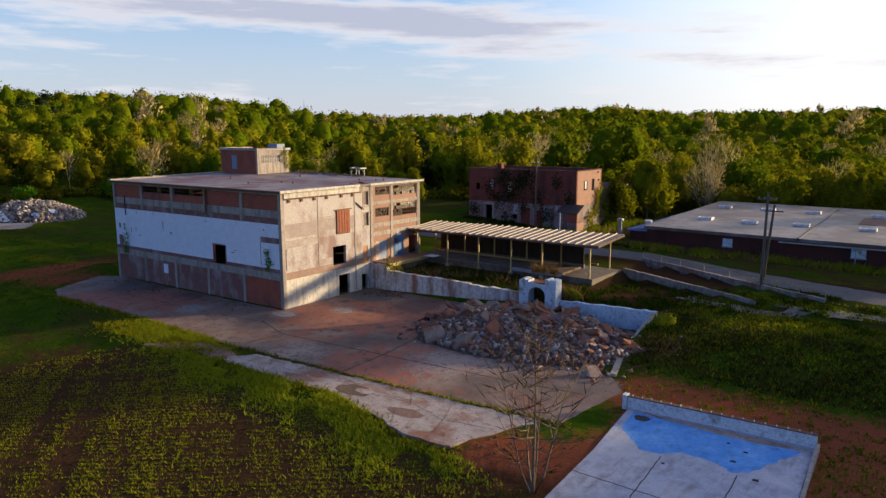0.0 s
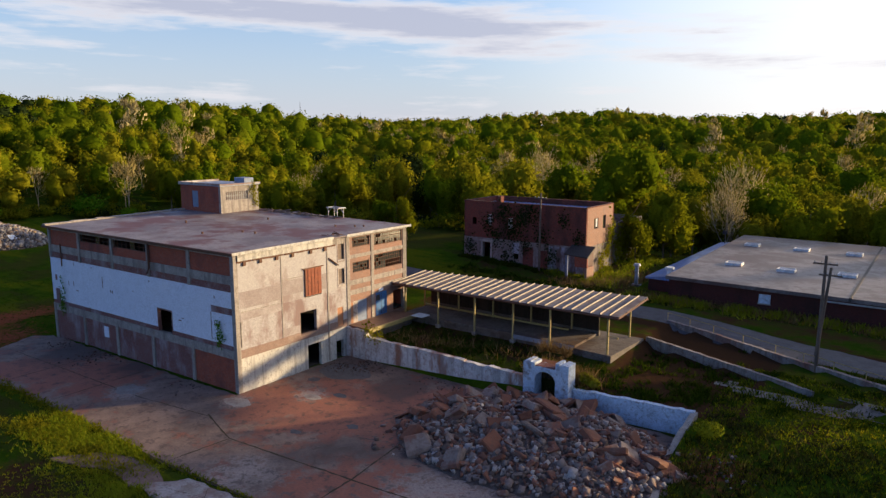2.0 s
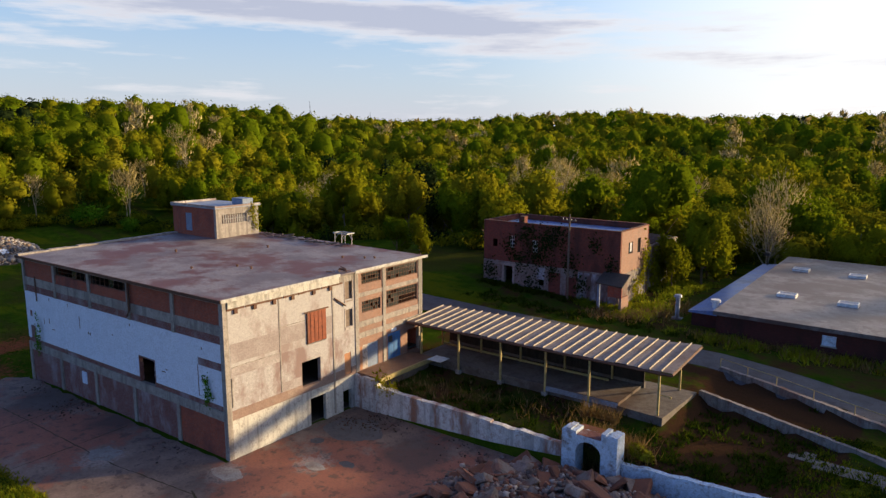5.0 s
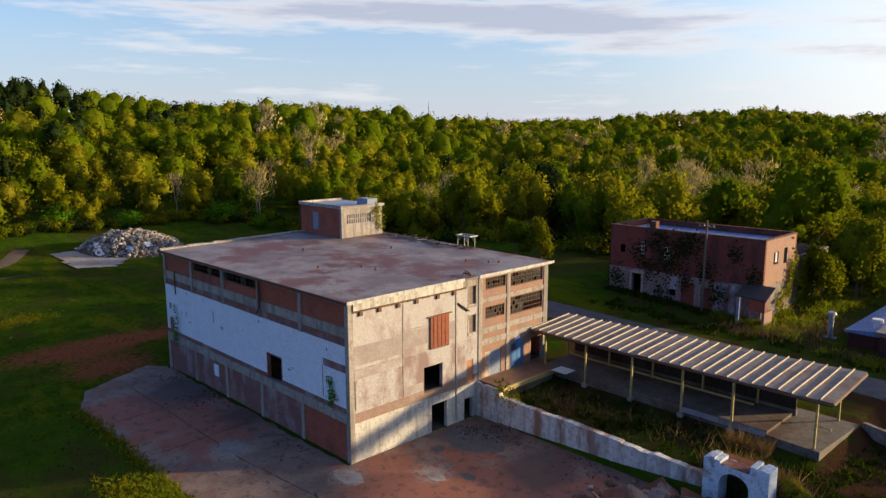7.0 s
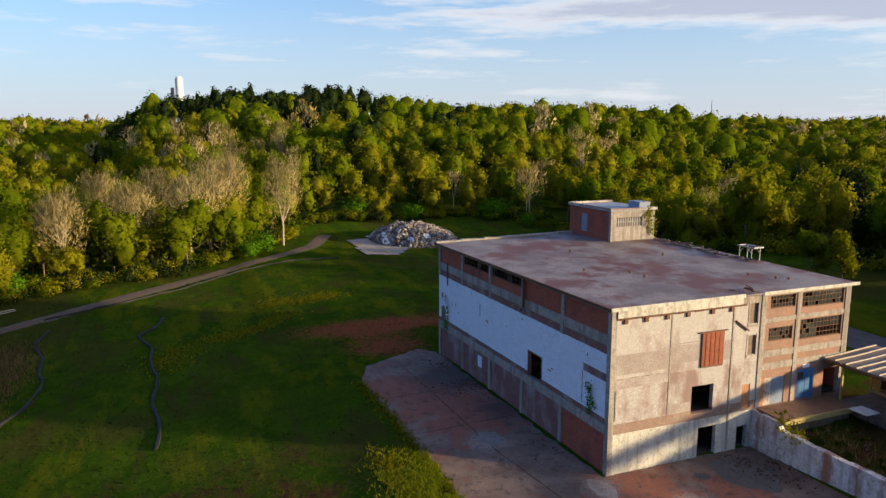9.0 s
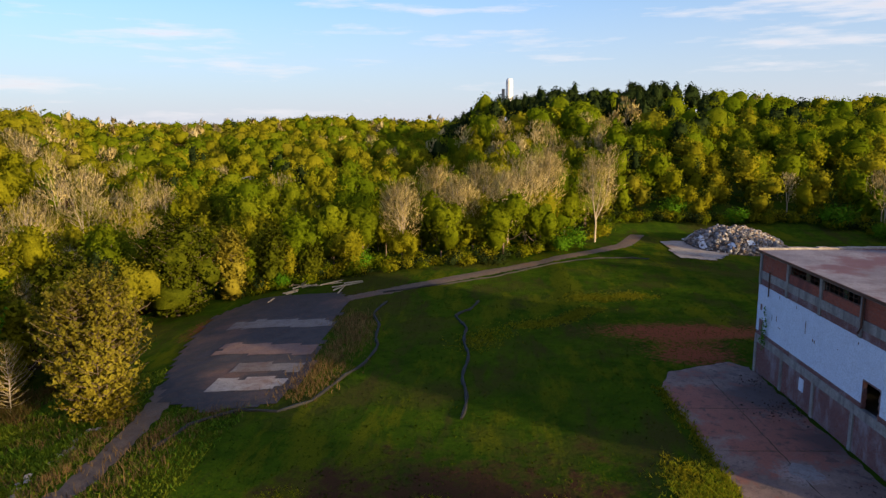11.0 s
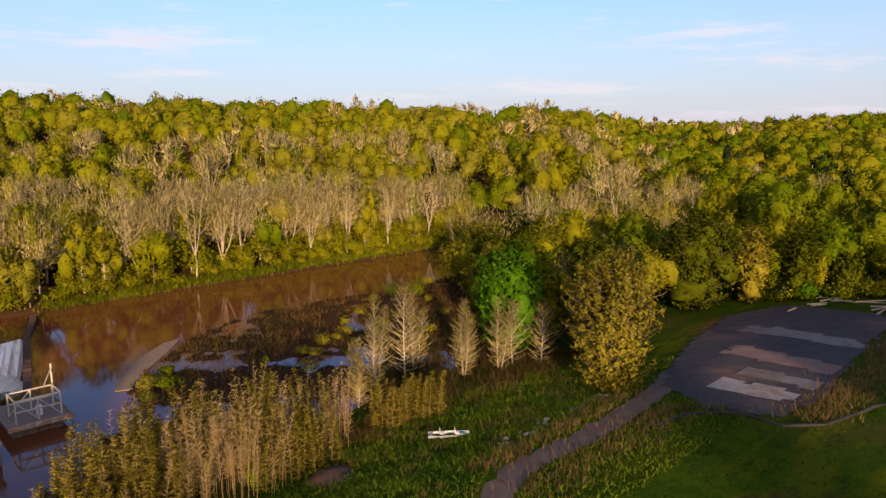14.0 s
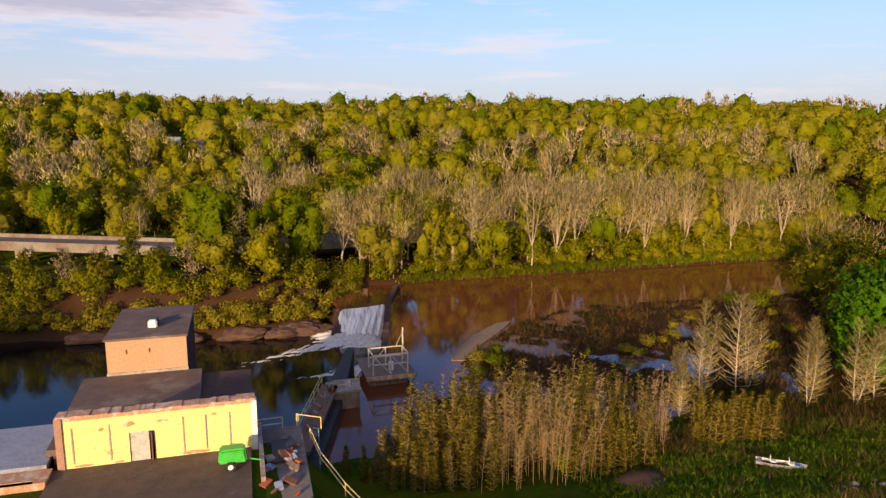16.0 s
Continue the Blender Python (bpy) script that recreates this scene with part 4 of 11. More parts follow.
def leader_tree(rng, tall, wide, leaders, laterals, twigs, leaves, rise=0.9, low=0.12, twig=0.45, leaf=0.16, thick=1.0, round_=False):
    """A tree by its wood: upright leaders, side branches that shorten towards the tip, twigs along them and leaf clumps round the twigs."""
    r0 = (0.011 * tall + 0.03) * thick
    s5 = np.linspace(0, 1, 6)
    paths, P0, D, R, AX = [], [], [], [], []
    wl = wide if leaders == 1 else wide * (0.58 if leaders < 4 else 0.50)
    turn = rng.uniform(0, 6.3)
    for k in range(leaders):
        a, u = turn + 2.4 * k, math.sqrt(k / max(1, leaders - 1))
        out = (wide - wl) / 2 * u * rng.uniform(.8, 1.15)
        top = tall * (1 - (0.30 if round_ else 0.22) * u ** 2 * rng.uniform(.7, 1.2))
        bend = rng.normal(size=2) * 0.02 * tall
        line = np.column_stack([out * math.cos(a) * s5 ** .6 + bend[0] * np.sin(3 * s5), out * math.sin(a) * s5 ** .6 + bend[1] * np.sin(3 * s5), -0.3 + (top + .3) * s5])
        paths.append((line, r0 * (1.0 if k == 0 else .7) * (1.04 - s5)))
        f = np.clip(low + (1 - low) * np.linspace(0, 1, laterals) ** .9 + rng.normal(size=laterals) * .012, .03, .995)
        g = (f - low) / (1 - low)
        prof = np.sqrt(np.clip(1.02 - (1.5 * g - .62) ** 2, .02, 1)) * (1 - .15 * g) if round_ else np.clip(1.04 - g, 0, 1) ** .75 * np.minimum(1, .6 + 1.4 * g)
        az = k + 2.4 * np.arange(laterals) + rng.normal(size=laterals) * .3
        P0.append(np.column_stack([np.interp(f, s5, line[:, j]) for j in range(3)]))
        D.append(np.column_stack([np.cos(az), np.sin(az), rise * rng.uniform(.5, 1.3, laterals) * (.6 + .6 * g)]))
        R.append(wl / 2 * prof * rng.uniform(.65, 1.12, laterals))
        AX.append(np.tile(line.mean(0) * [1, 1, 0.8], (laterals, 1)))
    P0, D, R, AX = np.concatenate(P0), np.concatenate(D), np.concatenate(R), np.concatenate(AX)
    for p0, d, r in zip(P0, D, R):
        m, e = p0 + d * r * [.55, .55, .42], p0 + d * r
        rb = min(r0 * .38, .006 + .012 * r)
        paths.append((np.array([p0, m, e]), np.array([rb, rb * .7, rb * .25])))
    i = np.repeat(np.arange(len(P0)), twigs)
    n = len(i)
    q = rng.uniform(.22, 1.0, (n, 1))
    side = np.column_stack([-D[i, 1], D[i, 0], np.zeros(n)]) * np.where(rng.uniform(size=(n, 1)) < .5, -1, 1)
    p = P0[i] + D[i] * R[i][:, None] * np.column_stack([q, q, q ** 1.25])
    t = unit(unit(D[i]) + .75 * side + [0, 0, .25] + rng.normal(size=(n, 3)) * .28)
    b = unit(np.cross(t, rng.normal(size=(n, 3))))
    ln = twig * rng.uniform(.5, 1.3, (n, 1)) * (1.25 - .6 * q)
    w = .018 + .012 * thick
    Q = [np.stack([p - b * w, p + b * w, p + t * ln], 1)]
    N = [unit(unit(p - AX[i]) + .4 * np.cross(t, b))]
    if leaves:
        j = np.repeat(np.arange(n), leaves)
        m = len(j)
        c = p[j] + t[j] * ln[j] * rng.uniform(.1, 1.1, (m, 1)) + rng.normal(size=(m, 3)) * leaf * .7
        nrm = unit(unit(c - AX[i[j]]) + rng.normal(size=(m, 3)) * .8)
        tt = unit(np.cross(nrm, rng.normal(size=(m, 3))))
        Q.append(three(rng, c, tt, np.cross(nrm, tt), leaf * rng.uniform(.5, 1.25, (m, 1)), .7))
        N.append(unit(unit(c - AX[i[j]]) + .5 * nrm + [0, 0, .2]))
    return np.concatenate(Q).astype(np.float32), np.repeat(np.concatenate(N), 3, 0).astype(np.float32), paths


def trunk_paths(rng, tall, wide, bare, count):
    """A trunk and a few limbs inside a leafy crown."""
    r0 = 0.014 * tall + 0.05
    tz = np.linspace(0, 1, 4)
    lean = rng.normal(size=2) * 0.03 * tall
    trunk = np.column_stack([lean[0] * tz ** 1.5, lean[1] * tz ** 1.5, tall * .8 * tz])
    trunk[0, 2] = -0.4
    paths = [(trunk, r0 * (1 - 0.85 * tz))]
    for k in range(count):
        f = rng.uniform(.2, .6)
        p0 = np.array([lean[0] * f ** 1.5, lean[1] * f ** 1.5, tall * .8 * f])
        a = 2.4 * k + rng.uniform(0, 1)
        e = p0 + np.array([math.cos(a) * wide * .38, math.sin(a) * wide * .38, tall * rng.uniform(.15, .3)])
        paths.append((np.array([p0, (p0 + e) / 2 + [0, 0, -.03 * tall], e]), r0 * np.array([.5, .33, .1])))
    return paths


KINDS = {   # crown material, bark, height, width, bare fraction
    "green": ("leaf_green", "bark", 13.5, 9.4, 0.02),
    "lime": ("leaf_lime", "bark", 12.0, 8.4, 0.02),
    "tan": ("leaf_tan", "bark_pale", 14.5, 9.0, 0.2),
    "pine": ("leaf_dark", "bark", 13, 6.0, 0.15),
    "olive": ("leaf_olive", "bark", 12.0, 9.2, 0.02),
    "amber": ("leaf_amber", "bark", 11.5, 8.8, 0.02),
}
LEVELS = {   # crown masses, core columns and rows, leaf clumps, their size; bare tree: stems, boughs, twigs, their size, slimness
    "near": (6, 6, 4, 1300, 0.36, (4, 10, 950, 0.55, 0.07)),
    "mid": (2, 7, 4, 380, 0.52, (3, 4, 420, 0.75, 0.13)),
    "far": (1, 8, 4, 130, 0.70, (2, 2, 190, 1.0, 0.26)),
    "distant": (1, 7, 3, 60, 1.0, (1, 1, 40, 2.2, 0.4)),
}
CLEAR = [(135, -70), (60, -62), (20, -66), (-24, -81), (-40, -88), (-52, -84), (-72, -76), (-86, -52), (-92, -31), (-114, -10), (-146, 4), (-141, 42), (-128, 64), (-84, 66), (-40, 62), (-14, 63), (-13, 70), (16, 72), (17, 84), (66, 88), (84, 70), (112, 40), (135, 0)]
WATER = [(-97, -154), (12, -153.5), (40, -147), (160, -150), (160, -60), (0, -64), (-24, -78), (-38, -90), (-52, -118), (-62, -130), (-97, -130)]
UNDER_BRIDGE = [(42, -145), (120, -147), (122, -196), (84, -181), (48, -166)]
HIGHWAY = [(110, -192), (83, -180), (47, -164.5), (22, -167), (-25, -178), (-80, -182), (-130, -178)]


HOUSES = [(94.7, -333), (65.7, -365), (43.4, -304), (54, -338), (108, -340), (-230, -125)]


def spots(rng, spacing, dmin, dmax, mid=MIDDLE[:2]):
    g = np.arange(-dmax, dmax, spacing)
    X, Y = np.meshgrid(g, g)
    X = X.ravel() + rng.uniform(-.48, .48, X.size) * spacing + mid[0]
    Y = Y.ravel() + rng.uniform(-.48, .48, Y.size) * spacing + mid[1]
    d = np.hypot(X - mid[0], Y - mid[1])
    keep = (d >= dmin) & (d < dmax)
    X, Y = X[keep], Y[keep]
    keep = ~in_poly(X, Y, CLEAR) & ~in_poly(X, Y, WATER) & ~in_poly(X, Y, UNDER_BRIDGE)
    for (x0, y0), (x1, y1) in zip(HIGHWAY, HIGHWAY[1:]):
        t = np.clip(((X - x0) * (x1 - x0) + (Y - y0) * (y1 - y0)) / ((x1 - x0) ** 2 + (y1 - y0) ** 2), 0, 1)
        keep &= np.hypot(X - x0 - t * (x1 - x0), Y - y0 - t * (y1 - y0)) > 6.0
    for hx, hy in HOUSES:
        t = np.clip(((X - hx) * (mid[0] - hx) + (Y - hy) * (mid[1] - hy)) / math.dist((hx, hy), mid), 0, 34)
        keep &= np.hypot(X - hx - t * (mid[0] - hx) / math.dist((hx, hy), mid), Y - hy - t * (mid[1] - hy) / math.dist((hx, hy), mid)) > 8.0
    return X[keep], Y[keep]


def woods(name, seed, spacing, dmin, dmax, level, label, variants=6, west=True, lift=1.0):
    """Many trees in one sheet of woods, out to a little past the ridge."""
    rng = np.random.default_rng(seed)
    parts, cols, rows, nleaf, size, (stems, boughs, ntwig, tsize, tslim) = LEVELS[level]
    X, Y = spots(rng, spacing, dmin, dmax)
    hd, dist = polar(X, Y)
    keep = ((hd > 352) | (hd < 207)) & (dist < ridge_distance(hd) + 70) if west else (hd >= 207) & (hd <= 352)
    X, Y, hd, dist = X[keep], Y[keep], hd[keep], dist[keep]
    Z = height(X, Y)
    u = rng.uniform(size=len(X))
    uu = np.clip(u + 0.22 * wavy(X, Y, 0.03, 4.0), 0, 0.999)
    south = (hd > 120 + 8 * (rng.uniform(size=len(X)) - .5)) & (hd < 210)
    slope = (dist > 240) & (hd > 46) & (hd < 95)
    kind = np.select([uu < 0.05, uu < 0.24, uu < 0.68, uu < 0.992], ["tan", "amber", "lime", "green"], "pine")
    kind = np.where(slope, np.select([uu < 0.04, uu < 0.13, uu < 0.42, uu < 0.98], ["tan", "amber", "lime", "green"], "pine"), kind)
    kind = np.where(south, np.select([uu < np.where(dist > 300, 0.10, 0.26), uu < 0.66, uu < 0.90], ["tan", "lime", "olive"], "green"), kind)
    crest = (dist > 345) & (hd > 73) & (hd < 94) & (u < 0.85)
    kind = np.where(crest, "pine", kind)
    for kd, (leafm, barkm, tall, wide, bare) in KINDS.items():
        sel = np.nonzero(kind == kd)[0]
        if not len(sel):
            continue
        temps = []
        for _ in range(variants):
            if kd == "tan":
                q, nn, paths = bare_tree(rng, tall * rng.uniform(.85, 1.15), wide * rng.uniform(.85, 1.15), stems, boughs, ntwig, tsize, 0.25, tslim, 0.8)
                paths = paths if level in ("near", "mid") else paths[:stems + 1]
            else:
                high = tall * rng.uniform(.85, 1.15)
                w = wide * rng.uniform(.88, 1.2) * {"near": 1.0, "mid": 1.05, "far": 1.15, "distant": 1.6}[level]
                q, nn = crown_group(rng, high, w, bare, nleaf, size, cols, rows, parts, 0.9, 2.6 if level == "near" else 1.3)
                paths = trunk_paths(rng, high, w, bare, 4) if level == "near" else []
            temps.append((q, nn, limbs_np(paths, 3) if paths else None))
        pick = rng.integers(0, variants, len(sel))
        scl, rot, tn = lift * rng.uniform(0.70, 1.22, len(sel)), rng.uniform(0, 2 * np.pi, len(sel)), rng.uniform(size=len(sel))
        QV, QN, QT, WV, WF, base = [], [], [], [], [], 0
        for v in range(variants):
            ii = np.nonzero(pick == v)[0]
            if not len(ii):
                continue
            q, nn, limbs = temps[v]
            c, s = np.cos(rot[ii]), np.sin(rot[ii])

            def put(p, k=1.0):
                g = scl[ii][:, None] if k else 1.0
                x = (p[None, :, 0] * c[:, None] - p[None, :, 1] * s[:, None]) * g + k * X[sel[ii]][:, None]
                y = (p[None, :, 0] * s[:, None] + p[None, :, 1] * c[:, None]) * g + k * Y[sel[ii]][:, None]
                z = p[None, :, 2] * g + k * Z[sel[ii]][:, None]
                return np.stack([x, y, z], -1)
            P = put(q.reshape(-1, 3))
            QV.append(P.reshape(-1, 3)); QN.append(put(nn, 0.0).reshape(-1, 3)); QT.append(np.repeat(tn[ii], P.shape[1]))
            if limbs:
                wv, wf = limbs
                WV.append(put(wv).reshape(-1, 3))
                WF.append((wf[None] + (base + np.arange(len(ii)) * len(wv))[:, None, None]).reshape(-1, 4))
                base += len(ii) * len(wv)
        QV = np.concatenate(QV)
        crowns = mesh_np(name, QV, np.arange(len(QV)).reshape(-1, 3), leafm, np.concatenate(QT), normals=np.concatenate(QN))
        words = {"green": "fresh green", "lime": "yellow-green budding", "tan": "pale bare", "pine": "dark evergreen", "olive": "olive-brown budding", "amber": "golden-brown budding"}[kd]
        tagged(crowns, f"{words} trees in {label}", "trees", kind="stuff")
        if WV:
            mesh_np("trunks", np.concatenate(WV), np.concatenate(WF), barkm, parent=crowns)


woods("near_woods", 11, 7.6, 40, 190, "near", "the woods at the edge of the meadow")
woods("hillside_woods", 12, 8.8, 190, 310, "mid", "the woods on the hillside", 9)
woods("upper_woods", 15, 10.2, 310, 500, "far", "the woods below the ridge", 9)
woods("distant_woods", 13, 16.0, 500, 1020, "distant", "the far wooded ridge", 6)
# Woods out of view, added and raised to block the low sun
woods("east_woods", 14, 10.0, 70, 210, "distant", "the unseen woods added towards the sun for shade", 4, False, 1.3)

# ---- the mill ----
SK = 0.0215     # the long front runs a little off square
mill = thing("factory_building", (-15, 11, 0), "derelict three-storey brick and concrete mill with a white-painted front", "building")


def mpart(name, bm, material, parent=mill, label=""):
    return part(name, bm, material, parent, label, shear=SK)


BAYS = [-30.75, -24.6, -18.45, -12.3, -6.15, 0.0]
XW, YN, ROOF = -30.75, 22.4, 12.0


def roof_z(x, y):
    return 12.15 + 0.016 * max(0.0, min(y, 22.5)) * min(1.0, max(0.0, -x / 30))


def steel_window(name, axis, at, u0, u1, z0, z1, cols, rows, out, broken=()):
    """A steel sash: frame, glazing bars and single panes, set in a wall."""
    bm = bmesh.new()

    def bar(a0, a1, b0, b1, d=0.05):
        if axis == "x":
            box(bm, a0, a1, at - d / 2, at + d / 2, b0, b1)
        else:
            box(bm, at - d / 2, at + d / 2, a0, a1, b0, b1)
    for u in (u0, u1 - 0.07):
        bar(u, u + 0.07, z0, z1, 0.08)
    for z in (z0, z1 - 0.07):
        bar(u0 + 0.07, u1 - 0.07, z, z + 0.07, 0.08)
    du, dz = (u1 - u0) / cols, (z1 - z0) / rows
    for i in range(1, cols):
        bar(u0 + i * du - 0.02, u0 + i * du + 0.02, z0 + 0.07, z1 - 0.07)
    for j in range(1, rows):
        for i in range(cols):
            bar(u0 + i * du + 0.025, u0 + (i + 1) * du - 0.025, z0 + j * dz - 0.018, z0 + j * dz + 0.018, 0.04)
    win = mpart(name, bm, "rust_dark", mill, "rusted steel multi-pane window")
    rng = random.Random(int(u0 * 100 + z0 * 7))
    for i in range(cols):
        for j in range(rows):
            if (i, j) in broken or rng.random() < 0.16:
                continue
            tilt = rng.uniform(-0.012, 0.012)
            bm = bmesh.new()
            a0, a1, b0, b1 = u0 + i * du + 0.03, u0 + (i + 1) * du - 0.03, z0 + j * dz + 0.03, z0 + (j + 1) * dz - 0.03
            if axis == "x":
                box(bm, a0, a1, at - 0.006 + tilt, at + 0.006 + tilt, b0, b1)
            else:
                box(bm, at - 0.006 + tilt, at + 0.006 + tilt, a0, a1, b0, b1)
            mpart("pane", bm, "glass", win)
    return win


def build_mill():
    # front towards the meadow (faces -y): lower panels, painted band, upper panels
    window = (-11.35, -9.0, 3.55, 5.95)
    t = 0.35
    low = [(-11.35, -9.0, 3.55, 9)]
    for i, (a, b) in enumerate(zip(BAYS, BAYS[1:])):
        # lower brick panel between columns
        mpart("lower_panel", boxed(a + 0.2, b - 0.2, 0.06, t, -1.0, 2.95), "brick_red" if i == 4 else "brick_purple", label="stained brick infill panel")
        if i in (1, 2):
            mpart("upper_panel", boxed(a + 0.2, b - 0.2, 0.06, t, 10.15, 10.95), "brick_red", label="red brick infill panel")
            w = steel_window("clerestory_window", "x", 0.2, a + 0.2, b - 0.2, 10.95, 11.75, 8, 2, -1, broken={(k, j) for k in range(8) for j in range(2) if k not in (4,)})
        else:
            mpart("upper_panel", boxed(a + 0.2, b - 0.2, 0.06, t, 10.15, 11.75), "brick_red", label="red brick infill panel")
        mpart("band_panel", boxed(a + 0.2, b - 0.2, 0.05, t, 8.75, 9.4), "brick_purple")
    for x in BAYS:
        x0, x1 = (x, x + 0.4) if x == XW else ((x - 0.4, x) if x == 0 else (x - 0.2, x + 0.2))
        mpart("column", boxed(x0, x1, -0.06 if x else -0.02, t, -1.0, 3.7), "concrete_band", label="concrete column")
        mpart("column", boxed(x0, x1, -0.06 if x else -0.02, t, 8.75, 12.0), "concrete_band", label="concrete column")
    mpart("beam", boxed(XW + 0.4, -0.4, -0.03, t - 0.01, 9.4, 10.15), "concrete_band", label="concrete floor beam")
    mpart("beam", boxed(XW + 0.4, -0.4, -0.03, t - 0.01, 2.95, 3.69), "concrete_band", label="concrete floor beam")
    mpart("beam", boxed(XW + 0.4, -0.4, 0.02, t - 0.01, 11.75, 11.99), "concrete_band", label="concrete eaves beam")
    mpart("brick_course", wall_with_holes("x", 0.03, t - 0.03, XW, 0, 3.7, 4.1, [window]), "brick_purple", label="brick course with peeling limewash")
    mpart("painted_wall", wall_with_holes("x", 0.0, t, XW, 0, 4.1, 8.75, [window, (-30.2, -29.2, 3.0, 5.4), (-3.3, -0.15, 6.75, 7.35)]), "white_paint", label="white-painted wall band")
    mpart("infill", boxed(-30.2, -29.2, 0.05, t, 4.1, 5.4), "brick_purple", label="bricked-up window")
    mpart("infill", boxed(-3.3, -0.15, 0.04, t, 6.75, 7.35), "brick_purple", label="bare brick lintel strip")
    mpart("infill", boxed(-30.0, -29.6, -0.012, 0.02, 6.3, 6.9), "brick_purple")
    # ragged edge of the broken window
    rng = random.Random(4)
    bm = bmesh.new()
    z = 3.55
    while z < 5.95:
        h = rng.uniform(0.12, 0.3)
        for side in (0, 1):
            w = rng.uniform(0.04, 0.24)
            if side:
                box(bm, window[1] - w, window[1] + 0.02, 0.0, t - 0.02, z, min(z + h, 5.95))
            else:
                box(bm, window[0] - 0.02, window[0] + w * 0.6, 0.004, t - 0.02, z, min(z + h, 5.95))
        z += h
    box(bm, window[0], window[1], 0.01, t - 0.03, 5.82, 5.95)
    mpart("broken_edge", bm, "brick_purple", label="ragged brick edge of the window opening")
    # outline of a walled-up opening near the corner, small pits and a downpipe
    bm = bmesh.new()
    box(bm, -3.36, -3.28, -0.008, 0.01, 4.3, 6.75)
    for x, z, w, h in ((-2.9, 5.6, .12, .3), (-20.6, 6.6, .1, 1.1), (-19.2, 6.3, .14, .25), (-18.9, 6.25, .14, .28), (-2.8, 8.0, .12, .22), (-23.4, 3.0, .16, 1.2), (-15.2, 6.9, .1, .1), (-8.1, 5.2, .5, .08), (-7.6, 5.45, .3, .07), (-26.3, 6.1, .1, .5), (-25.8, 5.6, .5, .07), (-27.3, 5.9, .08, .6), (-12.4, 8.2, .1, .2), (-22.5, 8.3, .08, .25), (-26.0, 8.3, .08, .3)):
        mpart("wall_scar", boxed(x, x + w, -0.008, 0.01, z, z + h), "rust_dark")
    mpart("wall_seam", bm, "rust_dark")
    bm = bmesh.new()
    tube(bm, [(-11.95, -0.16, 11.9), (-11.95, -0.16, 9.6), (-12.25, -0.2, 9.1)], 0.09, 6)
    mpart("downpipe", bm, "rust_dark", label="rusted downpipe stub")
    bm = bmesh.new()
    tube(bm, [(-28.2, -0.1, 10.4), (-28.2, -0.1, 8.0)], 0.06, 5)
    mpart("downpipe", bm, "rust_dark", label="rusted downpipe stub")
    bm = bmesh.new()
    box(bm, -20.9, -20.1, -0.02, 0.05, 1.5, 2.6)
    mpart("patch", bm, "white_paint", label="patch of white paint on the brick")

    mpart("corner_pier", boxed(-0.42, 0.03, -0.05, 0.37, -0.9, 11.98), "concrete_band", label="weathered concrete corner pier")
    # end wall towards the dock (faces +x): painted part, brick part
    red, mid, door, low_hole, n1, n2 = (7.7, 9.8, 7.0, 9.55), (7.1, 9.1, 3.5, 5.6), (7.9, 9.6, -0.1, 2.3), (11.6, 12.6, -0.1, 1.8), (12.1, 12.9, 9.8, 11.4), (12.1, 12.9, 7.4, 8.9)
    dock_door = (11.85, 12.65, 3.2, 5.1)
    P = lambda y0, y1, z0, z1, holes: wall_with_holes("y", 0.0, -0.35, y0, y1, z0, z1, holes)
    mpart("end_wall_low", P(0.36, 13.2, -1.0, 3.0, [door, low_hole]), "cream_low", label="limewashed lower wall")
    mpart("stained_band", wall_with_holes("y", 0.015, -0.36, 0.36, 13.2, 3.0, 3.75, [mid, dock_door]), "brown_band", label="brown stained floor band")
    mpart("end_wall_mid", P(0.36, 13.2, 3.75, 6.9, [mid, dock_door]), "painted_mid", label="weathered painted wall")
    mpart("end_wall_high", P(0.36, 13.2, 6.9, 11.35, [(7.7, 9.8, 6.9, 9.55), n1, n2]), "painted_high", label="weathered cream painted wall")
    mpart("cornice", boxed(-0.3, 0.12, 0.36, 11.3, 11.4, 12.0), "cream_low", label="cream concrete cornice")
    mpart("cornice_broken", boxed(-0.34, 0.02, 11.3, 13.2, 11.35, 11.95), "concrete_band", label="broken concrete cornice")
    bm = bmesh.new()
    rng = random.Random(7)
    y = 0.3
    while y < 11.5:     # rusty bracket line under the cornice
        w = rng.uniform(0.3, 1.1)
        box(bm, -0.02, rng.uniform(0.05, 0.11), y, y + w, 11.26 - rng.uniform(0, .05), 11.40)
        y += w + rng.choice((0.0, 0.0, 0.12))
    for y in (0.9, 2.6, 4.4, 6.2, 8.4, 10.2):
        box(bm, 0.0, 0.14, y, y + 0.28, 10.95, 11.3)
    mpart("conduit", bm, "rust_dark", label="rusted pipe run with brackets")
    # paint tiers and seams
    bm = bmesh.new()
    box(bm, 0.0, 0.035, 4.95, 5.05, 3.8, 11.3)
    box(bm, 0.0, 0.05, 10.55, 10.72, 0.2, 11.2)
    box(bm, 0.0, 0.03, 5.1, 7.6, 8.98, 9.05)
    box(bm, 0.0, 0.03, 0.5, 5.0, 6.98, 7.04)
    box(bm, 0.0, 0.07, 0.42, 0.52, 4.0, 6.2)
    mpart("pipe", bm, "concrete_band", label="vertical seams and pipe")
